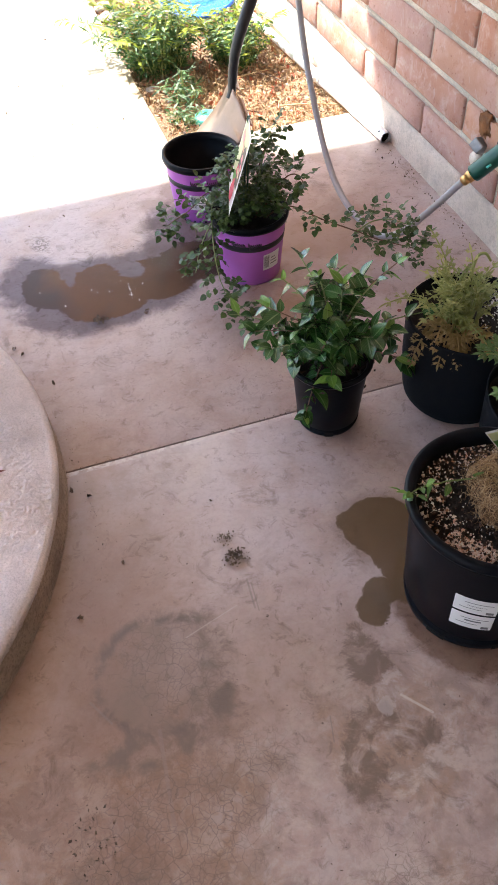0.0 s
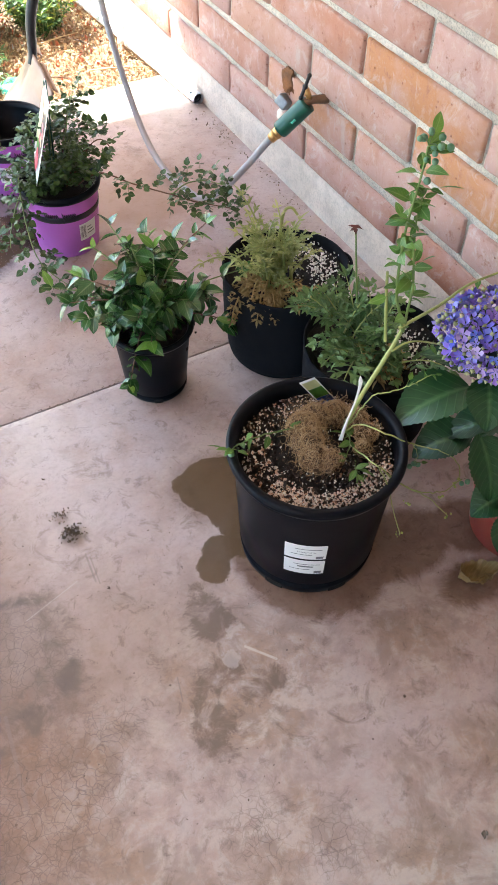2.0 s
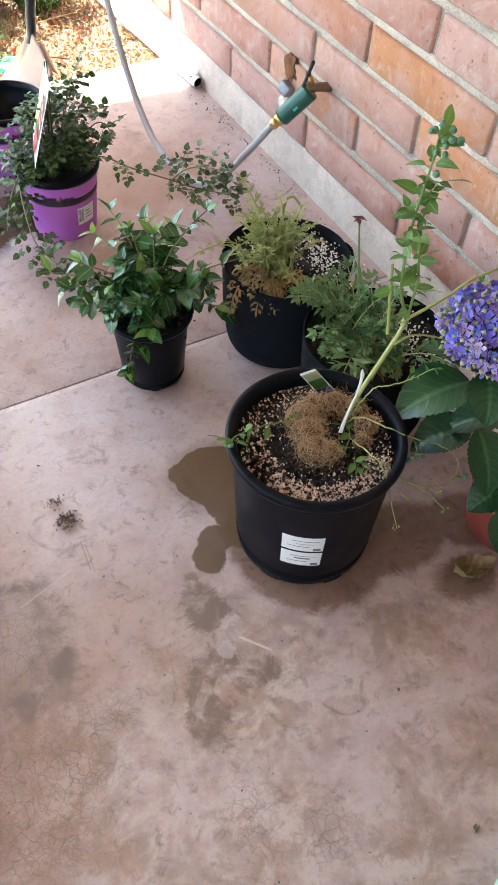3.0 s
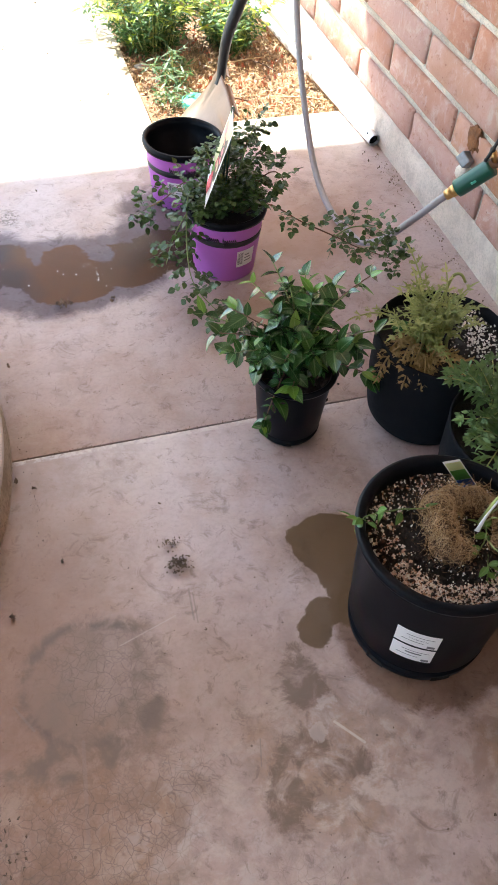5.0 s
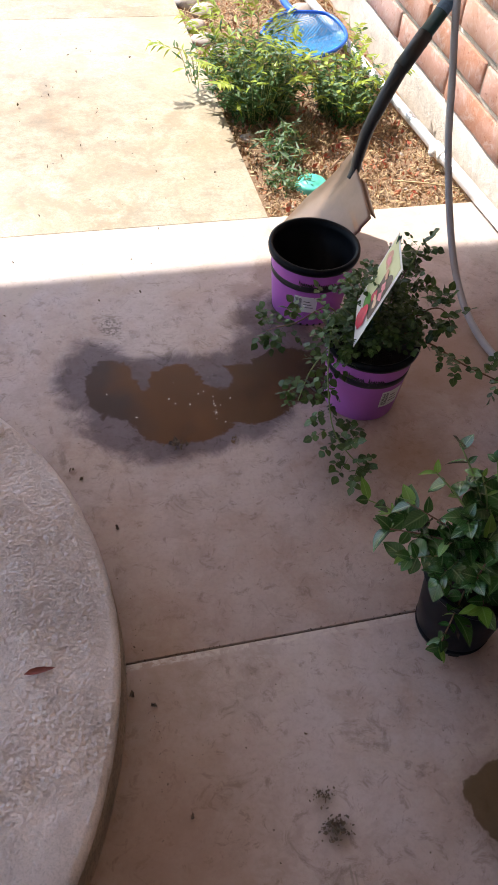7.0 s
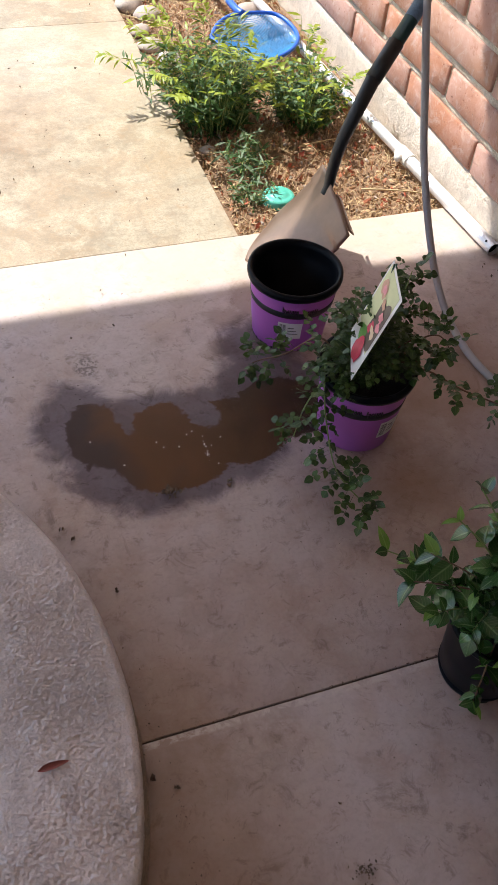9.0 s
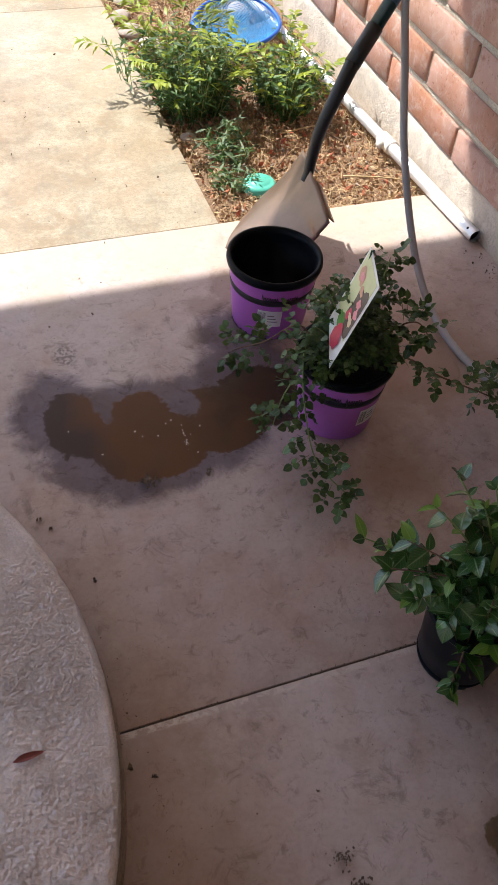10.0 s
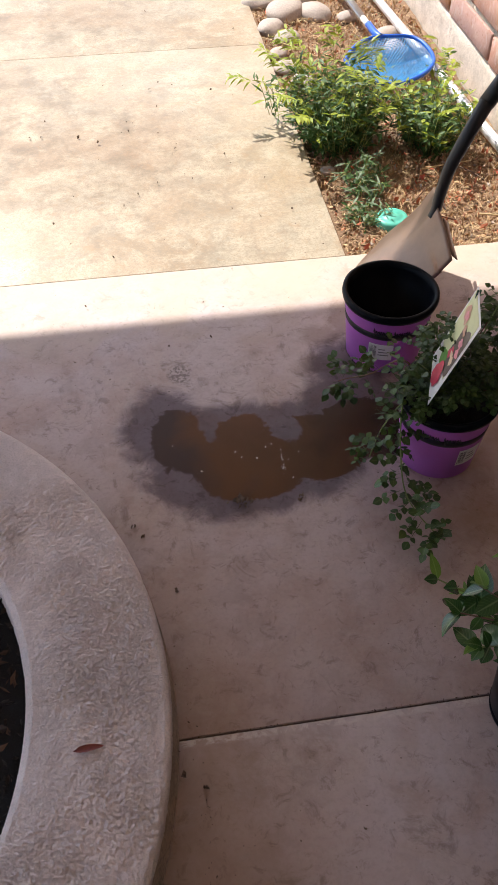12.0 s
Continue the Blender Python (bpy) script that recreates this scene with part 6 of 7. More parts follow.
def berry_tag():
    b = Vector((0.736, 0.888, 0.218))
    card = thing("plant_tag", b, "small green and blue printed plant tag in the soil", "plant tag")
    across, up = Vector((-0.026, 0.004, -0.004)), Vector((-0.050, 0.018, 0.075))
    nrm = across.cross(up).normalized()

    def quad(u0, u1, v0, v1, lift):
        bm = bmesh.new()
        q = [b + across * u + up * v + nrm * lift for u, v in ((u0, v0), (u1, v0), (u1, v1), (u0, v1))]
        vs = [bm.verts.new(p) for p in q]
        f = bm.faces.new(vs)
        bmesh.ops.solidify(bm, geom=[f], thickness=0.0004)
        return bm

    part("card", quad(0, 1, 0, 1, 0), M_PAPER, card, "white-edged card", smooth=False)
    for s in (1, -1):
        part("yellow_field", quad(0.06, 0.94, 0.74, 0.95, 0.0008 * s), M_TAGY, card, "pale yellow heading", smooth=False)
        part("green_field", quad(0.06, 0.94, 0.46, 0.735, 0.0008 * s), M_TAGGREEN, card, "green picture field", smooth=False)
        part("blue_field", quad(0.06, 0.94, 0.05, 0.455, 0.0008 * s), M_TAGBLUE, card, "blue berry picture", smooth=False)


# ---- hydrangea ----
def hydrangea():
    at = (HYD_AT[0], HYD_AT[1], 0.124)
    plant = thing("hydrangea", at, "hydrangea with broad toothed leaves and a blue-violet flower head", "plant")
    rng = random.Random(23)
    head = Vector((0.913, 0.778, 0.388))
    bm = bmesh.new()
    tube(bm, smooth_path([(0.985, 0.66, 0.12), (0.965, 0.70, 0.22), (0.935, 0.745, 0.30), head], 6), 0.006, 8, 0.004)
    part("stem", bm, M_STEMGREEN, plant)
    bm = bmesh.new()
    tube(bm, smooth_path([(0.985, 0.66, 0.12), (1.00, 0.64, 0.20), (1.01, 0.63, 0.27)], 6), 0.005, 8, 0.003)
    part("stem", bm, M_STEMGREEN, plant)

    def broad_leaf(base, tip, width, droop):
        base, tip = Vector(base), Vector(tip)
        d = tip - base
        length = d.length
        d.normalize()
        s = d.cross(Vector((0, 0, 1))).normalized()
        u = s.cross(d)
        verts, faces, uv = [], [], []
        n, m = 34, 8
        for i in range(n + 1):
            t = i / n
            w = width * 0.5 * math.sin(math.pi * (t ** 0.78 * 0.97 + 0.03)) ** 0.8
            tooth = 1 + (0.045 if i % 2 else -0.02)
            c = base + d * length * t - u * droop * length * (t - 0.5) ** 2 + u * droop * length * 0.25
            for k in range(m + 1):
                q = (k / m - 0.5) * 2
                ww = w * (tooth if abs(q) > 0.9 else 1.0)
                p = c + s * ww * q + u * (abs(q) ** 1.5 * w * 0.28 - abs(math.sin(t * 24 - abs(q) * 4)) * 0.0024)
                verts.append(tuple(p - Vector(at)))
                uv.append((t, k / m))
        for i in range(n):
            for k in range(m):
                a = i * (m + 1) + k
                faces.append((a, a + m + 1, a + m + 2, a + 1))
        ob = new("leaf", raw("leaf", verts, faces, M_HYD, True, uv))
        ob.parent = plant

    for base, tip, w, dr in (((0.905, 0.785, 0.275), (0.770, 0.798, 0.240), 0.098, 0.45), ((0.920, 0.768, 0.305), (0.885, 0.711, 0.250), 0.078, 0.7),
                             ((0.935, 0.760, 0.300), (0.845, 0.850, 0.320), 0.070, 0.4), ((0.895, 0.745, 0.205), (0.808, 0.778, 0.160), 0.085, 0.5),
                             ((0.885, 0.722, 0.235), (0.871, 0.649, 0.150), 0.078, 0.6), ((0.910, 0.645, 0.155), (0.842, 0.653, 0.123), 0.070, 0.6),
                             ((0.900, 0.620, 0.145), (0.868, 0.578, 0.075), 0.070, 0.5), ((0.955, 0.72, 0.235), (0.860, 0.770, 0.190), 0.075, 0.5),
                             ((0.985, 0.66, 0.20), (0.955, 0.575, 0.150), 0.090, 0.8), ((0.950, 0.660, 0.215), (0.905, 0.610, 0.185), 0.075, 0.8),
                             ((0.99, 0.66, 0.23), (1.045, 0.585, 0.215), 0.090, 0.6), ((0.975, 0.70, 0.26), (1.06, 0.745, 0.245), 0.095, 0.5),
                             ((1.0, 0.64, 0.27), (0.985, 0.555, 0.265), 0.085, 0.7), ((1.0, 0.65, 0.26), (1.09, 0.665, 0.25), 0.080, 0.5),
                             ((0.96, 0.72, 0.29), (1.02, 0.82, 0.29), 0.085, 0.5), ((0.935, 0.700, 0.235), (0.925, 0.640, 0.205), 0.080, 0.8)):
        broad_leaf(base, tip, w, dr)
    # florets of four broad sepals, and closed buds between them
    for count, kind in ((270, "floret"), (230, "bud")):
        verts, faces = [], []
        for k in range(count):
            f = (k + 0.5) / count
            ph, th = math.acos(1 - 1.6 * f), 2.39996 * k + (0.9 if kind == "bud" else 0.0)
            d = Vector((math.sin(ph) * math.cos(th), math.sin(ph) * math.sin(th), math.cos(ph)))
            c = head + Vector((d.x * 0.078, d.y * 0.078, d.z * 0.052)) * (rng.uniform(0.80, 1.06) if kind == "floret" else rng.uniform(1.0, 1.12)) - Vector(at)
            d = (d + Vector((rng.gauss(0, 0.30), rng.gauss(0, 0.30), rng.gauss(0, 0.30)))).normalized()
            t = Matrix.Rotation(rng.uniform(0, 6.283), 3, d) @ d.orthogonal().normalized()
            o = len(verts)
            if kind == "bud":
                r = rng.uniform(0.0030, 0.0050)
                u = d.cross(t)
                verts += [tuple(c + q * r) for q in (t, -t, u, -u, d * 1.3, -d)]
                faces += [(o + a, o + b, o + e) for a, b, e in ((0, 2, 4), (2, 1, 4), (1, 3, 4), (3, 0, 4), (2, 0, 5), (1, 2, 5), (3, 1, 5), (0, 3, 5))]
                continue
            r = rng.uniform(0.0068, 0.0108)
            cup = rng.uniform(0.2, 1.3)
            verts.append(tuple(c))
            for j in range(4):
                a = j * math.pi / 2
                for turn, reach, lift in ((-0.58, 0.55, 0.25), (-0.62, 0.95, 0.6), (0.0, 1.18, 0.9), (0.62, 0.95, 0.6), (0.58, 0.55, 0.25), (0.0, 0.65, 0.15)):
                    verts.append(tuple(c + (Matrix.Rotation(a + turn, 3, d) @ t) * r * reach + d * r * lift * cup))
                q = o + 1 + j * 6
                faces += [(o, q, q + 5), (o, q + 5, q + 4), (q, q + 1, q + 2, q + 5), (q + 5, q + 2, q + 3, q + 4)]
        ob = new("flower_head" if kind == "floret" else "bud_cluster", raw(kind, verts, faces, M_PETAL if kind == "floret" else M_BUD, True))
        ob.parent = plant
        tagged(ob, "blue-violet florets" if kind == "floret" else "small olive-green unopened buds", kind="stuff")
    bm = bmesh.new()
    g = bmesh.ops.create_icosphere(bm, subdivisions=2, radius=1.0)
    for v in g["verts"]:
        v.co = head + Vector((v.co.x * 0.050, v.co.y * 0.050, v.co.z * 0.032))
    part("flower_base", bm, M_HEART, plant, "dark heart of the flower head")


# ---- tap, hose and broken brick at the wall ----
def tap():
    at = (WALL_X, 1.640, 0.300)
    t = thing("garden_tap", at, "old brass garden tap with black handle and green connector", "tap")
    w = Vector(at)
    bm = bmesh.new()
    tube(bm, [w + Vector((0.004, 0, 0)), w + Vector((-0.006, 0, 0)), w + Vector((-0.008, 0, 0)), w + Vector((-0.018, 0.002, 0))], 0.0120, 6, 0.0105)
    part("flange", bm, M_OLDBRASS, t, "dull brown flange nut")
    bm = bmesh.new()
    tube(bm, smooth_path([w + Vector((-0.008, 0, 0)), w + Vector((-0.030, 0.004, 0.002)), w + Vector((-0.052, 0.010, -0.004)), w + Vector((-0.064, 0.016, -0.016))], 5), 0.0098, 14, 0.0090)
    part("body", bm, M_OLDBRASS, t, "dull brass body")
    bm = bmesh.new()
    rod(bm, w + Vector((-0.040, 0.006, 0.004)), w + Vector((-0.048, 0.012, 0.028)), 0.0070, 12)
    part("bonnet", bm, M_BRASS, t, "brass bonnet")
    hub = w + Vector((-0.050, 0.013, 0.032))
    bm = bmesh.new()
    side = Vector((0.011, 0.004, 0.018))
    tube(bm, [hub - side * 1.15, hub - side * 0.6, hub, hub + side * 0.6, hub + side * 1.15], 0.0040, 10)
    for s in (-1, 1):
        bmesh.ops.create_icosphere(bm, subdivisions=2, radius=0.0052, matrix=Matrix.Translation(hub + side * 1.15 * s))
    rod(bm, hub - Vector((0, 0, 0.008)), hub + Vector((0, 0, 0.004)), 0.006, 12)
    part("handle", bm, M_GRIP, t, "black lever handle")
    a, b = w + Vector((-0.046, 0.004, -0.004)), w + Vector((-0.096, 0.036, -0.070))
    d = (b - a).normalized()
    bm = bmesh.new()
    tube(bm, [a, a + d * 0.004, a + d * 0.006, b - d * 0.010, b - d * 0.008, b], 0.0205, 12)
    con = part("connector", bm, M_GREENPL, t, "dark green plastic hose connector")
    bm = bmesh.new()
    o = (d.cross(Vector((0, 0, 1)))).normalized()
    m = a.lerp(b, 0.5) - o * 0.0196
    rod(bm, m - d * 0.006, m + d * 0.006, 0.003, 8)
    part("button", bm, M_TEAL, con, "small pale button")
    bm = bmesh.new()
    tube(bm, [b, b + d * 0.014], 0.0150, 6)
    tube(bm, [b + d * 0.014, b + d * 0.030], 0.0118, 12)
    part("ferrule", bm, M_BRASS, t, "bright brass ferrule")
    return b + d * 0.020, d


HOSE_FROM, HOSE_WAY = tap()
bm = bmesh.new()
hose_path = smooth_path([HOSE_FROM, HOSE_FROM + HOSE_WAY * 0.025, (1.018, 1.732, 0.122), (0.970, 1.772, 0.046), (0.934, 1.812, 0.014), (0.920, 1.868, 0.0095), (0.908, 1.945, 0.012), (0.906, 2.04, 0.028), (0.909, 2.131, 0.071), (0.911, 2.204, 0.136), (0.910, 2.260, 0.210), (0.909, 2.312, 0.293), (0.909, 2.362, 0.402), (0.910, 2.430, 0.545), (0.915, 2.50, 0.75), (0.93, 2.55, 1.0), (0.99, 2.58, 1.25), (1.09, 2.59, 1.40), (1.165, 2.60, 1.43)], 8)
tube(bm, hose_path, 0.0084, 14)
single("garden_hose", bm, M_HOSE, "grey garden hose looping from the tap over the floor", "hose")


def broken_brick():
    at = (WALL_X, 1.79, 0.225)
    t = thing("wall_box", at, "weathered metal outlet stub in a rusty broken brick hole", "pipe stub")
    w = Vector(at)
    bm = bmesh.new()
    g = bmesh.ops.create_icosphere(bm, subdivisions=4, radius=1.0)
    for v in g["verts"]:
        q = v.co.copy()
        v.co = w + Vector((-0.003, 0.008, 0.042)) + Vector((q.x * 0.0040, q.y * 0.028, q.z * 0.034)) * (1 + 0.45 * noise.noise(q * 3) + 0.2 * noise.noise(q * 9))
    part("rusty_rubble", bm, M_RUST, t, "rust-brown crumbling hole")
    bm = bmesh.new()
    box(bm, -0.020, 0.020, -0.016, 0.016, -0.013, 0.013, 0.004)
    bmesh.ops.transform(bm, matrix=Matrix.Translation(w + Vector((-0.016, 0.0, 0.002))) @ Euler((0.5, 0.35, 0.5)).to_matrix().to_4x4(), verts=bm.verts)
    part("stub", bm, M_ZINC, t, "dull grey metal stub")
    bm = bmesh.new()
    rod(bm, w + Vector((0.0, 0.02, -0.045)), w + Vector((-0.012, 0.018, -0.04)), 0.018, 8)
    part("plug", bm, M_STEM, t, "rough mortar daub")


broken_brick()


# ---- shovel ----
def shovel():
    tip, neck = Vector((0.538, 2.385, 0.000)), Vector((0.718, 2.340, 0.203))
    sh = thing("shovel", tip, "round-point shovel leaning on the brick wall, worn steel blade", "shovel")
    axis = (neck - tip).normalized()
    side = Vector((0.03, 1.0, 0.0))
    side = (side - axis * side.dot(axis)).normalized()
    nrm = axis.cross(side).normalized()
    if nrm.z < 0:
        nrm = -nrm
    length = (neck - tip).length
    bm = bmesh.new()
    rows = []
    n, m = 28, 26
    for i in range(n + 1):
        t = i / n
        half = 0.122 * min(1.0, (math.sin(min(t, 0.48) / 0.48 * math.pi / 2)) ** 0.55) * (1.0 if t < 0.5 else 1.0 + 0.05 * (t - 0.5))
        row = []
        for k in range(m + 1):
            q = (k / m - 0.5) * 2
            dish = -0.030 * q * q * min(1.0, half / 0.1) - 0.020 * math.sin(t * math.pi)
            ridge = 0.010 * math.exp(-(q / 0.22) ** 2) * (max(0.0, t - 0.30) / 0.70) ** 2.0
            row.append(bm.verts.new(tip + axis * length * t * (1.0 - 0.06 * q * q * (t > 0.8)) + side * half * q + nrm * (dish + ridge)))
        rows.append(row)
    for a, b in zip(rows, rows[1:]):
        for k in range(m):
            bm.faces.new((a[k], b[k], b[k + 1], a[k + 1]))
    bmesh.ops.remove_doubles(bm, verts=bm.verts, dist=0.0002)
    bmesh.ops.solidify(bm, geom=bm.faces[:], thickness=0.0022)
    blade = part("blade", bm, M_STEEL, sh, "worn brown steel blade")
    for s in (-1, 1):
        bm = bmesh.new()
        a0 = neck + side * 0.020 * s - nrm * 0.006
        a1 = neck + side * 0.114 * s - nrm * 0.030 - axis * 0.012
        path = smooth_path([a0, a0.lerp(a1, 0.5) + nrm * 0.002, a1], 5)
        for p, q in zip(path, path[1:]):
            f = bm.faces.new([bm.verts.new(v) for v in (p, q, q - nrm * 0.018, p - nrm * 0.018)])
        bmesh.ops.remove_doubles(bm, verts=bm.verts, dist=0.0002)
        bmesh.ops.solidify(bm, geom=bm.faces[:], thickness=0.0025)
        part("foot_rest", bm, M_STEEL, blade, "folded step edge")
    bm = bmesh.new()
    sock = smooth_path([(0.704, 2.349, 0.180), (0.712, 2.352, 0.198), (0.717, 2.356, 0.232), (0.727, 2.356, 0.296), (0.752, 2.360, 0.362), (0.791, 2.380, 0.429)], 8)
    tube(bm, sock, 0.0105, 16, 0.0165)
    part("socket", bm, M_GRIP, sh, "black bent socket")
    top = Vector((1.150, 2.595, 0.785))
    low = Vector((0.788, 2.3785, 0.424))
    bm = bmesh.new()
    rod(bm, low, low.lerp(top, 0.16), 0.0178, 20)
    part("collar", bm, M_GRIP, sh, "black rubber collar")
    bm = bmesh.new()
    rod(bm, low.lerp(top, 0.10), top, 0.0158, 20)
    part("handle", bm, M_FIBRE, sh, "dark green fibreglass shaft")
    bm = bmesh.new()
    rod(bm, low.lerp(top, 0.26), low.lerp(top, 0.60), 0.0162, 20)
    part("decal", bm, M_BLUEDECAL, sh, "worn blue-grey wrap")


shovel()


# ---- planting bed ----
def bed():
    b = thing("planting_bed", (0.85, 3.6, -0.05), "planting bed of wood mulch and straw along the wall", "planting bed", kind="structure")
    bm = bmesh.new()
    nx, ny = 30, 130
    rows = []
    for j in range(ny + 1):
        y = WALK_Y + 0.008 + 4.0 * j / ny
        row = []
        for i in range(nx + 1):
            x = BED_X + 0.003 + (WALL_X - 0.012 - BED_X) * i / nx
            row.append(bm.verts.new((x, y, -0.022 + 0.012 * noise.noise((x * 9, y * 9, 0)) + 0.006 * noise.noise((x * 30, y * 30, 0)))))
        rows.append(row)
    for p, q in zip(rows, rows[1:]):
        for i in range(nx):
            bm.faces.new((p[i], p[i + 1], q[i + 1], q[i]))
    part("soil", bm, M_BED, b, "brown dry soil")

    def spot(g):
        y = WALK_Y + 0.015 + 1.75 * g.random() ** 1.15
        return (g.uniform(BED_X + 0.012, WALL_X - 0.03), y, -0.018 + 0.012 * g.random())

    me = scatter("wood_mulch", M_MULCH, 15000, spot, lambda g: g.choice((0.0011, 0.0016, 0.0022, 0.0032, 0.0045)) * g.uniform(0.7, 1.3), 51, 0.3, 2.4)
    me.transform(Matrix.Translation((-0.85, -3.6, 0.05)))
    ob = new("wood_mulch", me)
    ob.parent = b
    tagged(ob, "brown and red wood chips", kind="stuff")
    me = scatter("red_chip_litter", M_REDCHIP, 150, lambda g: (g.uniform(0.60, 1.10), WALK_Y + 0.03 + 0.9 * g.random(), -0.008 + 0.004 * g.random()), lambda g: g.uniform(0.004, 0.010), 55, 0.25, 1.5)
    me.transform(Matrix.Translation((-0.85, -3.6, 0.05)))
    ob = new("red_chip_litter", me)
    ob.parent = b
    tagged(ob, "red and rusty wood chips", kind="stuff")
    rng = random.Random(52)
    L = Leaves()
    for _ in range(2600):
        p = Vector(spot(rng)) + Vector((0, 0, 0.006))
        if p.y < 2.7 and rng.random() < 0.4 and p.x < 0.8:
            continue
        a = rng.uniform(0, 6.283)
        L.blade(p, (math.cos(a), math.sin(a), rng.uniform(-0.05, 0.18)), rng.uniform(0.015, 0.070), rng.uniform(0.0008, 0.0020), rng.uniform(0, 0.4), 0.0, 2)
    ob = L.part("straw", M_STRAW, b, "dry straw stalks")
    tagged(ob, kind="stuff")
    for x, y, a, ln in ((0.86, 2.86, 0.15, 0.16), (0.95, 2.62, -0.35, 0.20), (0.79, 2.70, 0.9, 0.10), (1.02, 2.78, 2.2, 0.13), (0.72, 3.62, 2.3, 0.26), (0.88, 2.60, 2.7, 0.11)):
        bm = bmesh.new()
        w = Vector((math.cos(a), math.sin(a), 0.0))
        tube(bm, smooth_path([Vector((x, y, -0.006)), Vector((x, y, 0.0)) + w * ln * 0.5 + Vector((0.006, -0.004, 0.0)), Vector((x, y, -0.005)) + w * ln], 5), 0.0028, 6, 0.0014)
        part("twig", bm, M_STRAW if ln > 0.15 else M_STEMBROWN, b, "dry twig")
    me = scatter("pebbles", M_ROCK, 170, spot, lambda g: g.uniform(0.003, 0.009), 57, 0.7, 1.2)
    me.transform(Matrix.Translation((-0.85, -3.6, 0.05)))
    ob = new("pebbles", me)
    ob.parent = b
    tagged(ob, "small pale pebbles among the chips", kind="stuff")


bed()


def rocks():
    rng = random.Random(61)
    spots = [(0.603, 3.88, 0.055), (0.645, 3.795, 0.050), (0.79, 4.0, 0.07), (0.68, 4.02, 0.075), (0.592, 3.67, 0.040), (0.60, 3.56, 0.045), (1.01, 3.78, 0.045), (0.91, 3.95, 0.045), (1.01, 3.27, 0.024), (0.60, 2.905, 0.020), (0.64, 3.45, 0.05), (1.0, 3.65, 0.05), (0.60, 4.12, 0.07), (0.76, 4.16, 0.07)]
    for x, y, r in spots:
        bm = bmesh.new()
        g = bmesh.ops.create_icosphere(bm, subdivisions=3, radius=1.0)
        sx, sy, sz, a = rng.uniform(0.9, 1.3), rng.uniform(0.75, 1.0), rng.uniform(0.38, 0.55), rng.uniform(0, 3.14)
        for v in g["verts"]:
            q = v.co * (1 + 0.12 * noise.noise(v.co * 1.6 + Vector((x * 30, y * 30, 0))))
            v.co = Matrix.Rotation(a, 3, "Z") @ Vector((q.x * sx * r, q.y * sy * r, q.z * sz * r)) + Vector((x, y, -0.016 + sz * r * 0.35))
        single("river_rock", bm, M_ROCK, "smooth tan and grey river rock in the bed", "rock", group="river rocks")


rocks()


def bush(name, centre, label, spread, height, shoots, leaf, width, mats, seed, per=9, droop=0.5, plumes=0, lean=(0.0, 0.0)):
    """Shoots with leaves all along; plumes end in a feathered spray of long bright leaflets."""
    plant = thing(name, centre, label, "plant", "bed plants")
    rng = random.Random(seed)
    c = Vector(centre)
    stems = bmesh.new()
    sets = [Leaves() for _ in mats]
    for s in range(shoots + plumes):
        plume = s >= shoots
        a, r = rng.uniform(0, 6.283), math.sqrt(rng.random())
        foot = c + Vector((math.cos(a) * r * spread[0] * 0.55, math.sin(a) * r * spread[1] * 0.55, 0))
        long = rng.uniform(0.45, 1.10) if not plume else rng.uniform(1.0, 1.35)
        tip = c + Vector((math.cos(a) * r * spread[0] * (0.8 + 0.4 * long), math.sin(a) * r * spread[1], height * (1.05 - 0.40 * r * r) * long))
        if plume:
            tip += Vector((lean[0] * rng.random(), lean[1] * rng.random(), 0))
        path = smooth_path([foot, foot.lerp(tip, 0.55) + Vector((0, 0, 0.03 * long)), tip], 6)
        tube(stems, path, 0.0013, 4, 0.0006, close=False)
        for k in range(per):
            f = 0.15 + 0.85 * k / (per - 1)
            p = path[min(len(path) - 1, int(f * (len(path) - 1)))]
            b = rng.uniform(0, 6.283)
            way = Vector((math.cos(b), math.sin(b), rng.uniform(-0.35, 0.65)))
            # yellow-green towards the tips; lower leaves take a darker colour for the inner shade
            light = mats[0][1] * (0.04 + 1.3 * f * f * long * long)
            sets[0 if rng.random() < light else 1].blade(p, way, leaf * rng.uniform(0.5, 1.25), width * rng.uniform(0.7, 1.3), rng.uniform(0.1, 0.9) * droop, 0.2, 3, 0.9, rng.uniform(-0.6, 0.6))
        if plume:
            d = (tip - c + Vector((lean[0], lean[1], 0)) * 1.5).normalized()
            d.z *= 0.5
            cross = d.cross(Vector((0, 0, 1))).normalized()
            for k in range(7):
                q = tip + d * 0.011 * k
                for e in (-1, 1):
                    sets[0].blade(q, d * 0.8 + cross * e * 0.8 + Vector((0, 0, rng.uniform(-0.25, 0.25))), leaf * rng.uniform(0.7, 1.15), width * rng.uniform(0.8, 1.2), rng.uniform(0.2, 0.8), 0.2, 3, 0.9, rng.uniform(-0.4, 0.4))
    tagged(part("stem_tangle", stems, M_STEMPALE, plant), kind="stuff")
    for L, (mt, _) in zip(sets, mats):
        ob = L.part("foliage", mt, plant)
        tagged(ob, kind="stuff")
    return plant


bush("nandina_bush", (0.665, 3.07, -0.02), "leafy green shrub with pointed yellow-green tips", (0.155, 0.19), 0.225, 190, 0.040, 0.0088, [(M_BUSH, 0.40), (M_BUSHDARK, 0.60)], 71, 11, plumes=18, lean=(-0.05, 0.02))
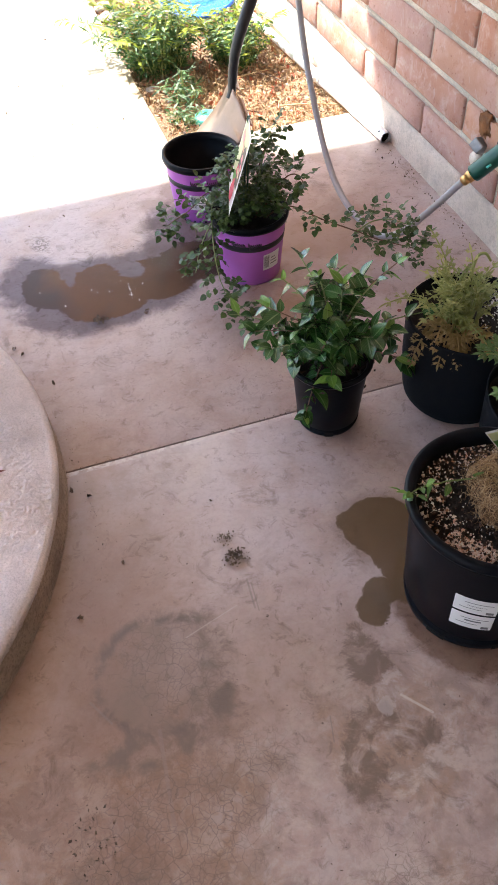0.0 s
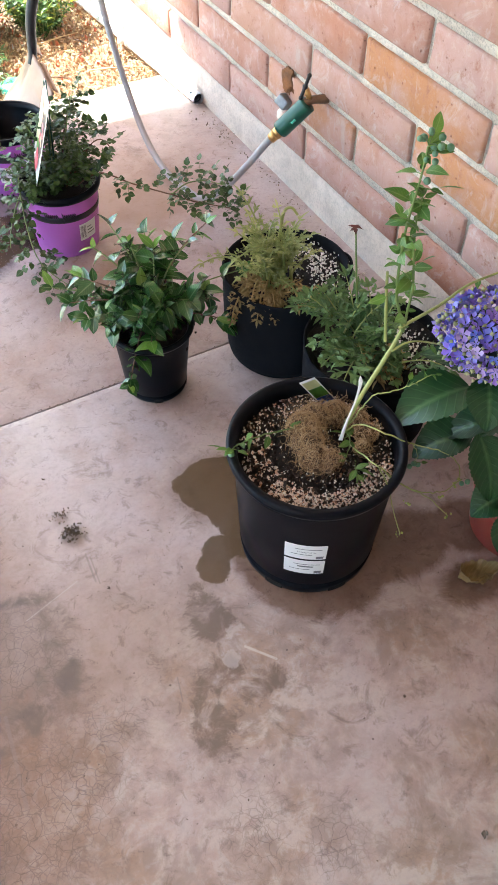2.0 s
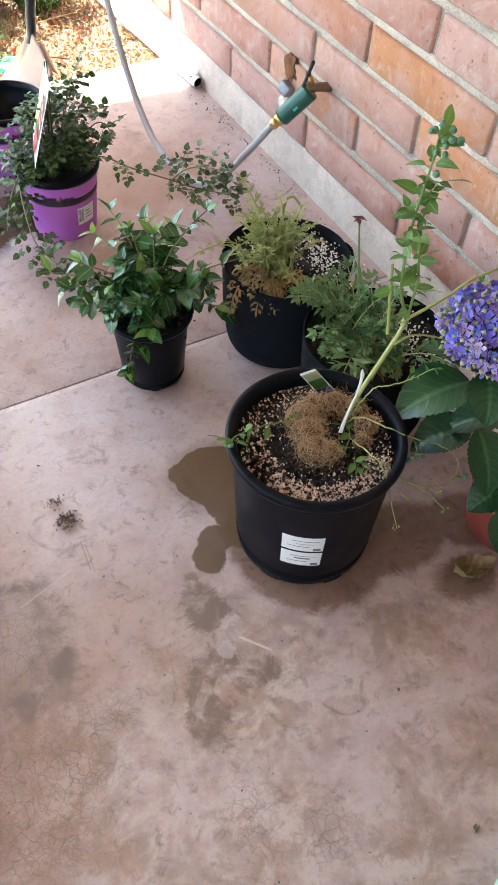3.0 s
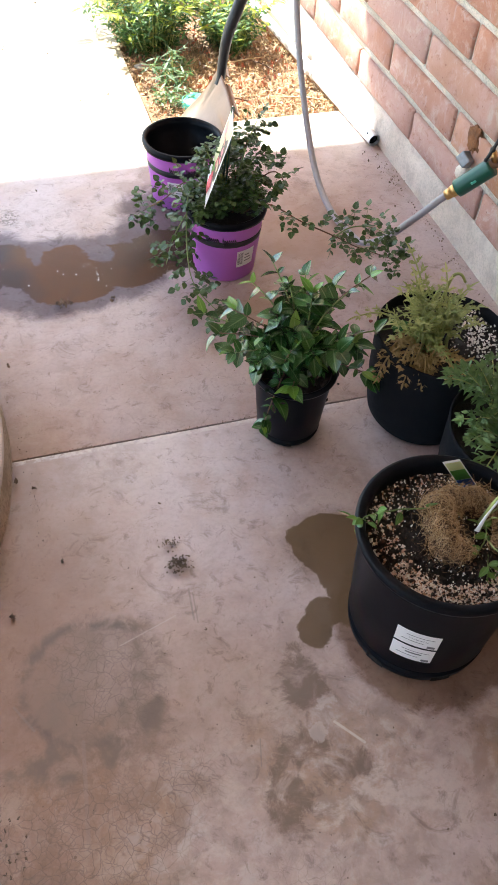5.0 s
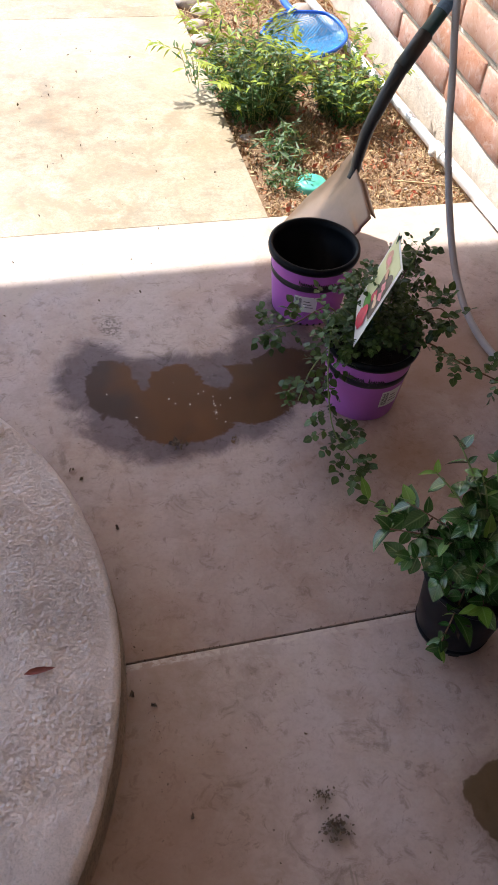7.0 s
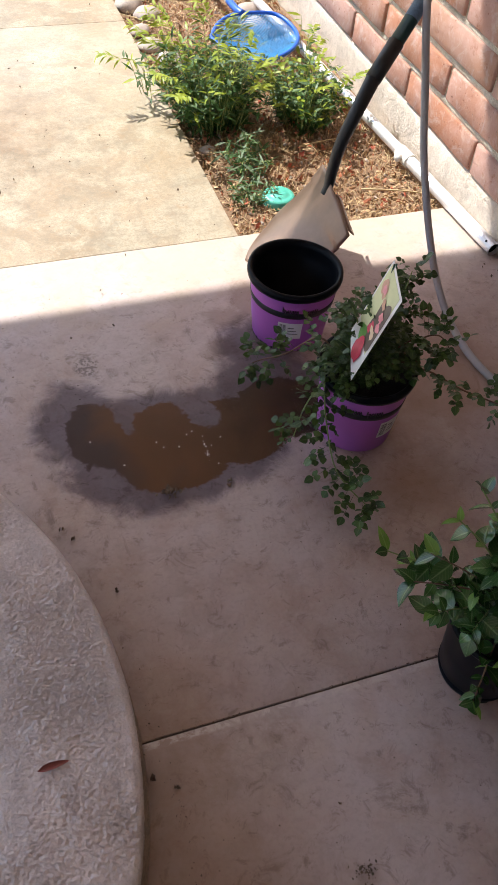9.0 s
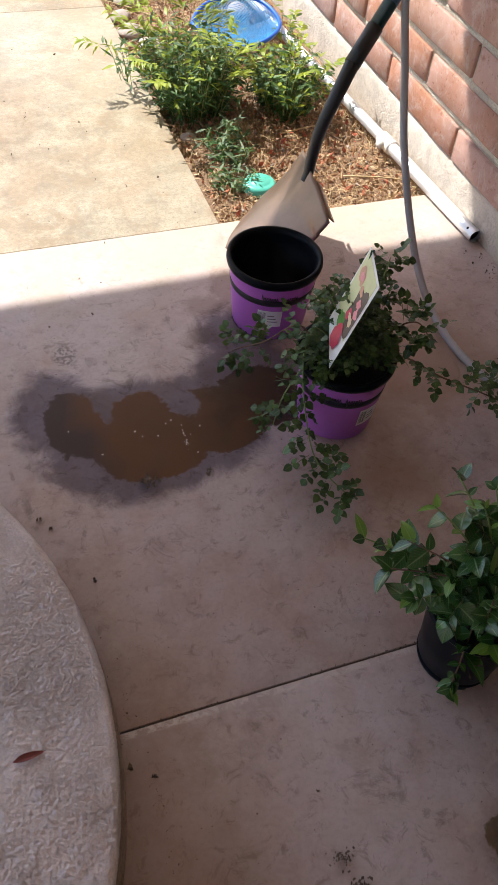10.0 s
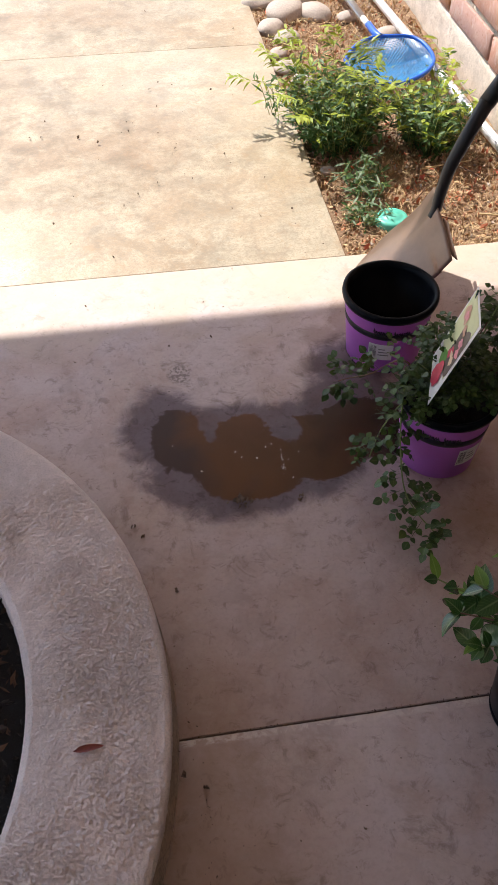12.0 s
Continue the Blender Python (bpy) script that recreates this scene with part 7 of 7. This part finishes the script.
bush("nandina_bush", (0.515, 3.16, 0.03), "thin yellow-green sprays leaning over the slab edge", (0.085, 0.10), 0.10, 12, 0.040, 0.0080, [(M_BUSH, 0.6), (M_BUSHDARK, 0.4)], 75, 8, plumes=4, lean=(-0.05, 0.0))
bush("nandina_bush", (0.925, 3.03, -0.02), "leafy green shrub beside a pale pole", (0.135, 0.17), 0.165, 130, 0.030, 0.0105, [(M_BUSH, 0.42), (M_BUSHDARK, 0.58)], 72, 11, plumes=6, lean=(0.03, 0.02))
bush("nandina_seedling", (1.06, 3.36, -0.02), "thin seedling with a few pointed leaves by the wall", (0.03, 0.03), 0.17, 4, 0.042, 0.0110, [(M_BUSH, 0.6), (M_BUSHDARK, 0.4)], 76, 6)
bush("sage_weed", (0.685, 2.80, -0.02), "low grey-green weed with narrow leaves", (0.070, 0.095), 0.085, 26, 0.050, 0.0070, [(M_SAGE, 0.65), (M_BUSHDARK, 0.35)], 73, 7)
bush("sage_weed", (0.650, 2.655, -0.02), "small flat grey-green weed at the slab edge", (0.075, 0.060), 0.026, 22, 0.034, 0.0065, [(M_SAGE, 0.8), (M_BUSHDARK, 0.2)], 74, 6)


def pool_pole():
    """Two fluted tubes, the thinner sliding in the thicker, with a white cam lock between."""
    p = thing("telescopic_pole", (1.10, 3.0, 0.0), "long pale aluminium pool pole lying along the wall foot", "pole")
    a, b = Vector((1.152, 2.262, 0.0185)), Vector((1.010, 4.35, 0.0185))
    d = (b - a).normalized()
    side = d.cross(Vector((0, 0, 1))).normalized()
    up = side.cross(d)
    lock = a + d * 0.45

    def fluted(bm, p0, p1, r, sides=48):
        rings = []
        for q in (p0, p1):
            rings.append([bm.verts.new(q + (side * math.cos(2 * math.pi * k / sides) + up * math.sin(2 * math.pi * k / sides)) * r * (0.965 if k % 4 == 0 else 1.0)) for k in range(sides)])
        for k in range(sides):
            bm.faces.new((rings[0][k], rings[0][(k + 1) % sides], rings[1][(k + 1) % sides], rings[1][k]))

    bm = bmesh.new()
    fluted(bm, a, lock, 0.0170)
    fluted(bm, a + d * 0.0002, a + d * 0.09, 0.0145)
    part("outer_tube", bm, M_POLE, p, "fluted outer tube")
    bm = bmesh.new()
    fluted(bm, lock - d * 0.01, b, 0.0152)
    part("inner_tube", bm, M_POLE, p, "thinner sliding tube")
    # black disc just inside the tube mouth, painted shade of the bore
    bm = bmesh.new()
    rod(bm, a + d * 0.010, a + d * 0.02, 0.0146, 20)
    part("dark_bore", bm, M_BLACK, p, "black disc for the shade in the hollow end")
    bm = bmesh.new()
    tube(bm, [lock - d * 0.030, lock - d * 0.026, lock + d * 0.026, lock + d * 0.030], 0.0200, 20)
    rod(bm, lock + Vector((-0.012, 0, 0.0)), lock + Vector((-0.030, -0.006, 0.004)), 0.012, 14)
    part("cam_lock", bm, M_PVC, p, "white plastic cam lock")
    # black dot on the tube, painted shade of a peg hole
    bm = bmesh.new()
    hole = a + d * 0.022 + Vector((-0.012, 0, 0.0122))
    rod(bm, hole, hole + Vector((-0.0006, 0, 0.0006)), 0.0032, 12)
    part("peg_hole", bm, M_BLACK, p, "small black dot for the shade in a peg hole")


pool_pole()


def pool_net():
    c = Vector((0.925, 3.42, 0.045))
    net = thing("pool_skimmer_net", c, "blue leaf skimmer net on a pole lying in the bed", "pool net")
    outline = smooth_path([(0.775, 3.46, 0.050), (0.80, 3.36, 0.045), (0.885, 3.29, 0.040), (0.985, 3.32, 0.045), (1.055, 3.40, 0.050), (1.065, 3.50, 0.055), (1.035, 3.575, 0.060), (0.96, 3.59, 0.062), (0.89, 3.585, 0.062), (0.825, 3.54, 0.056), (0.775, 3.46, 0.050)], 6)
    bm = bmesh.new()
    tube(bm, outline, 0.0065, 8)
    part("frame", bm, M_BLUE, net, "bright blue plastic frame")
    # netting: crossing threads sagging towards the middle
    bm = bmesh.new()
    xs = [v.x for v in outline]
    ys = [v.y for v in outline]

    def span(axis, value):
        hits = []
        for p, q in zip(outline, outline[1:]):
            u, v = p[axis], q[axis]
            if (u - value) * (v - value) < 0:
                hits.append(p.lerp(q, (value - u) / (v - u)))
        return hits

    for axis, lo, hi in ((0, min(xs), max(xs)), (1, min(ys), max(ys))):
        k = lo + 0.005
        while k < hi:
            h = span(axis, k)
            if len(h) >= 2:
                a, b = h[0], h[1]
                path = []
                for s in range(7):
                    t = s / 6
                    q = a.lerp(b, t)
                    q.z -= 0.030 * math.sin(math.pi * t) * min(1.0, (b - a).length / 0.2) + 0.004 * noise.noise((q.x * 30, q.y * 30, axis))
                    path.append(q)
                tube(bm, path, 0.0010, 3, close=False)
            k += 0.0052
    part("netting", bm, M_NET, net, "light blue fine netting")
    bm = bmesh.new()
    tube(bm, smooth_path([(0.925, 3.588, 0.062), (0.915, 3.62, 0.062), (0.912, 3.70, 0.060)], 4), 0.012, 12)
    part("yoke", bm, M_BLUE, net, "blue plastic yoke")
    bm = bmesh.new()
    rod(bm, (0.914, 3.66, 0.060), (0.905, 3.78, 0.058), 0.0105, 12)
    part("sleeve", bm, M_PVC, net, "white sleeve")
    bm = bmesh.new()
    rod(bm, (0.906, 3.76, 0.058), (0.87, 4.9, 0.03), 0.0135, 14)
    part("pole", bm, M_ALU, net, "pale metal pole")


pool_net()

# flat teal plastic lid sunk in the mulch
bm = bmesh.new()
lathe(bm, [(0.0005, 0.010), (0.022, 0.010), (0.024, 0.008), (0.032, 0.0075), (0.040, 0.006), (0.043, 0.001), (0.0435, -0.016)], (0.712, 2.625, 0.0), 36)
single("flying_disc", bm, M_TEAL, "small teal green plastic lid half buried in mulch", "disc")

# ---- litter on the floor ----
def dry_curled_leaf():
    c = Vector((0.842, 0.602, 0.0))
    verts, faces, uv = [], [], []
    n, m = 26, 16
    for i in range(n + 1):
        t = i / n
        w = 0.026 * math.sin(math.pi * (t ** 0.8 * 0.96 + 0.02)) ** 0.8 if t > 0.0 else 0.0006
        for k in range(m + 1):
            q = (k / m - 0.5) * 2
            x, y = (t - 0.45) * 0.070, w * q * (0.85 + 0.25 * noise.noise((t * 9, q * 3, 1)))
            z = 0.022 * abs(q) ** 1.8 + 0.012 * (2 * t - 1) ** 2 + 0.012 * noise.noise((t * 5, q * 3, 0)) + 0.004 * abs(math.sin(t * 17 - abs(q) * 3.5)) + 0.004 * noise.noise((t * 16, q * 9, 2))
            v = Matrix.Rotation(-0.35, 3, "Z") @ Vector((x, y, z))
            verts.append(tuple(c + v))
            uv.append((t, k / m))
    for i in range(n):
        for k in range(m):
            a = i * (m + 1) + k
            faces.append((a, a + m + 1, a + m + 2, a + 1))
    me = raw("dry_leaf", verts, faces, M_CRISP, True, uv)
    lo = min(v.co.z for v in me.vertices)
    me.transform(Matrix.Translation(-Vector((c.x, c.y, lo))))
    ob = new("dry_leaf", me)
    ob.location = (c.x, c.y, 0.0005)
    tagged(ob, "curled dry yellow-brown leaf on the damp floor", "leaf")


def flat_leaf(name, x, y, z, way, length, width, mat, label, category="leaf"):
    L = Leaves()
    L.blade((0, 0, 0.004), (math.cos(way), math.sin(way), 0), length, width, 0.25, 0.35, 5)
    me = L.mesh(name, mat)
    lo = min(v.co.z for v in me.vertices)
    me.transform(Matrix.Translation((0, 0, -lo)))
    ob = new(name, me)
    ob.location = (x, y, z)
    tagged(ob, label, category)


def crumbs(name, x, y, rx, ry, count, size, label, seed, mat=None):
    me = scatter(name, mat or M_DIRT, count, lambda g: (g.gauss(0, rx), g.gauss(0, ry), g.uniform(0.0005, 0.003)), lambda g: g.uniform(*size), seed, 0.5, 1.5)
    lo = min(v.co.z for v in me.vertices)
    me.transform(Matrix.Translation((0, 0, -lo)))
    ob = new(name, me)
    ob.location = (x, y, 0.0)
    tagged(ob, label, "dirt", kind="stuff")


dry_curled_leaf()
flat_leaf("red_leaf", -0.122, 1.292, 0.0715, 0.12, 0.046, 0.011, M_REDLEAF, "small dry dark red leaf on the kerb")
flat_leaf("fallen_petal", 0.845, 1.532, 0.0008, 0.9, 0.016, 0.010, M_REDLEAF, "shrivelled brown petal on the floor", "petal")
crumbs("dirt_crumbs", 0.183, 1.752, 0.012, 0.010, 22, (0.002, 0.006), "dark wet leaf scraps at the puddle edge", 81)
crumbs("dirt_crumbs", 0.296, 1.745, 0.006, 0.006, 7, (0.0015, 0.004), "small leaf scraps beside the puddle", 82)
crumbs("dirt_crumbs", 0.276, 1.016, 0.010, 0.008, 120, (0.0009, 0.0036), "crumbled dark soil on the concrete", 83)
crumbs("dirt_crumbs", 0.270, 1.060, 0.008, 0.006, 60, (0.0007, 0.0026), "crumbled dark soil on the concrete", 84)
crumbs("dirt_crumbs", -0.065, 0.615, 0.025, 0.03, 60, (0.0007, 0.003), "crumbled dark soil on the concrete", 85)
crumbs("dirt_crumbs", 1.13, 2.10, 0.018, 0.07, 70, (0.0008, 0.003), "dark debris along the wall foot", 86)
crumbs("dirt_crumbs", 1.14, 1.80, 0.010, 0.14, 60, (0.0008, 0.0025), "dark debris along the wall foot", 87)
crumbs("dirt_crumbs", 0.047, 1.23, 0.008, 0.14, 40, (0.0005, 0.0016), "dark debris along the kerb", 88)
crumbs("dirt_crumbs", 0.25, 0.95, 0.26, 0.42, 130, (0.0006, 0.0018), "scattered dark specks on the concrete", 89)
crumbs("dirt_crumbs", 0.60, 0.45, 0.20, 0.22, 60, (0.0006, 0.0018), "scattered dark specks on the concrete", 90)
crumbs("dirt_crumbs", 0.15, 2.05, 0.26, 0.22, 60, (0.0006, 0.0018), "scattered dark specks on the concrete", 91)
crumbs("dirt_crumbs", 0.30, 1.318, 0.22, 0.0012, 90, (0.0005, 0.0016), "dark grit in the saw-cut joint", 95)
crumbs("pale_specks", 0.20, 1.86, 0.09, 0.03, 12, (0.0010, 0.0024), "pale bits afloat on the muddy puddle", 93, M_PERLITE)
crumbs("froth_streak", 0.277, 1.824, 0.002, 0.012, 14, (0.0008, 0.0018), "white froth streak on the puddle", 94, M_PERLITE)
crumbs("leaf_scraps", 0.20, 3.0, 0.35, 0.45, 70, (0.0012, 0.0045), "dry leaf scraps on the sunny walkway", 92)
for x, y, r in ((0.271, 1.153, 0.0035), (0.057, 1.242, 0.0045), (0.028, 1.265, 0.007), (0.290, 0.882, 0.003), (-0.02, 1.723, 0.005), (-0.005, 1.70, 0.005), (0.045, 1.575, 0.005), (0.184, 2.224, 0.004), (0.596, 0.274, 0.006), (-0.01, 0.985, 0.006), (0.083, 1.071, 0.004), (0.616, 0.49, 0.003)):
    crumbs("dirt_crumb", x, y, r * 0.35, r * 0.35, 4, (r * 0.5, r * 0.8), "dark crumb on the concrete floor", int(x * 1000) + 500)


def mint_pot():
    at = (0.562, 0.074, 0.0)
    pot = thing("plastic_bucket", at, "pale green plastic bucket standing on the patio", "bucket")
    bm = bmesh.new()
    lathe(bm, [(0.001, 0.004), (0.105, 0.0), (0.110, 0.006), (0.128, 0.17), (0.136, 0.172), (0.138, 0.18), (0.134, 0.184), (0.126, 0.18), (0.106, 0.012), (0.001, 0.011)], at, 56)
    part("body", bm, M_MINT, pot)
    bm = bmesh.new()
    tube(bm, smooth_path([(at[0] + 0.134, at[1], 0.168), (at[0] + 0.142, at[1] - 0.055, 0.16), (at[0], at[1] - 0.145, 0.158), (at[0] - 0.142, at[1] - 0.055, 0.16), (at[0] - 0.134, at[1], 0.168)], 8), 0.0022, 8)
    part("bail", bm, M_ZINC, pot, "thin metal bail handle")


mint_pot()
gardenia()
rose()
rose_tag()
bag_plants()
blueberry()
coir_ball()
berry_tag()
hydrangea()
wall_bricks()
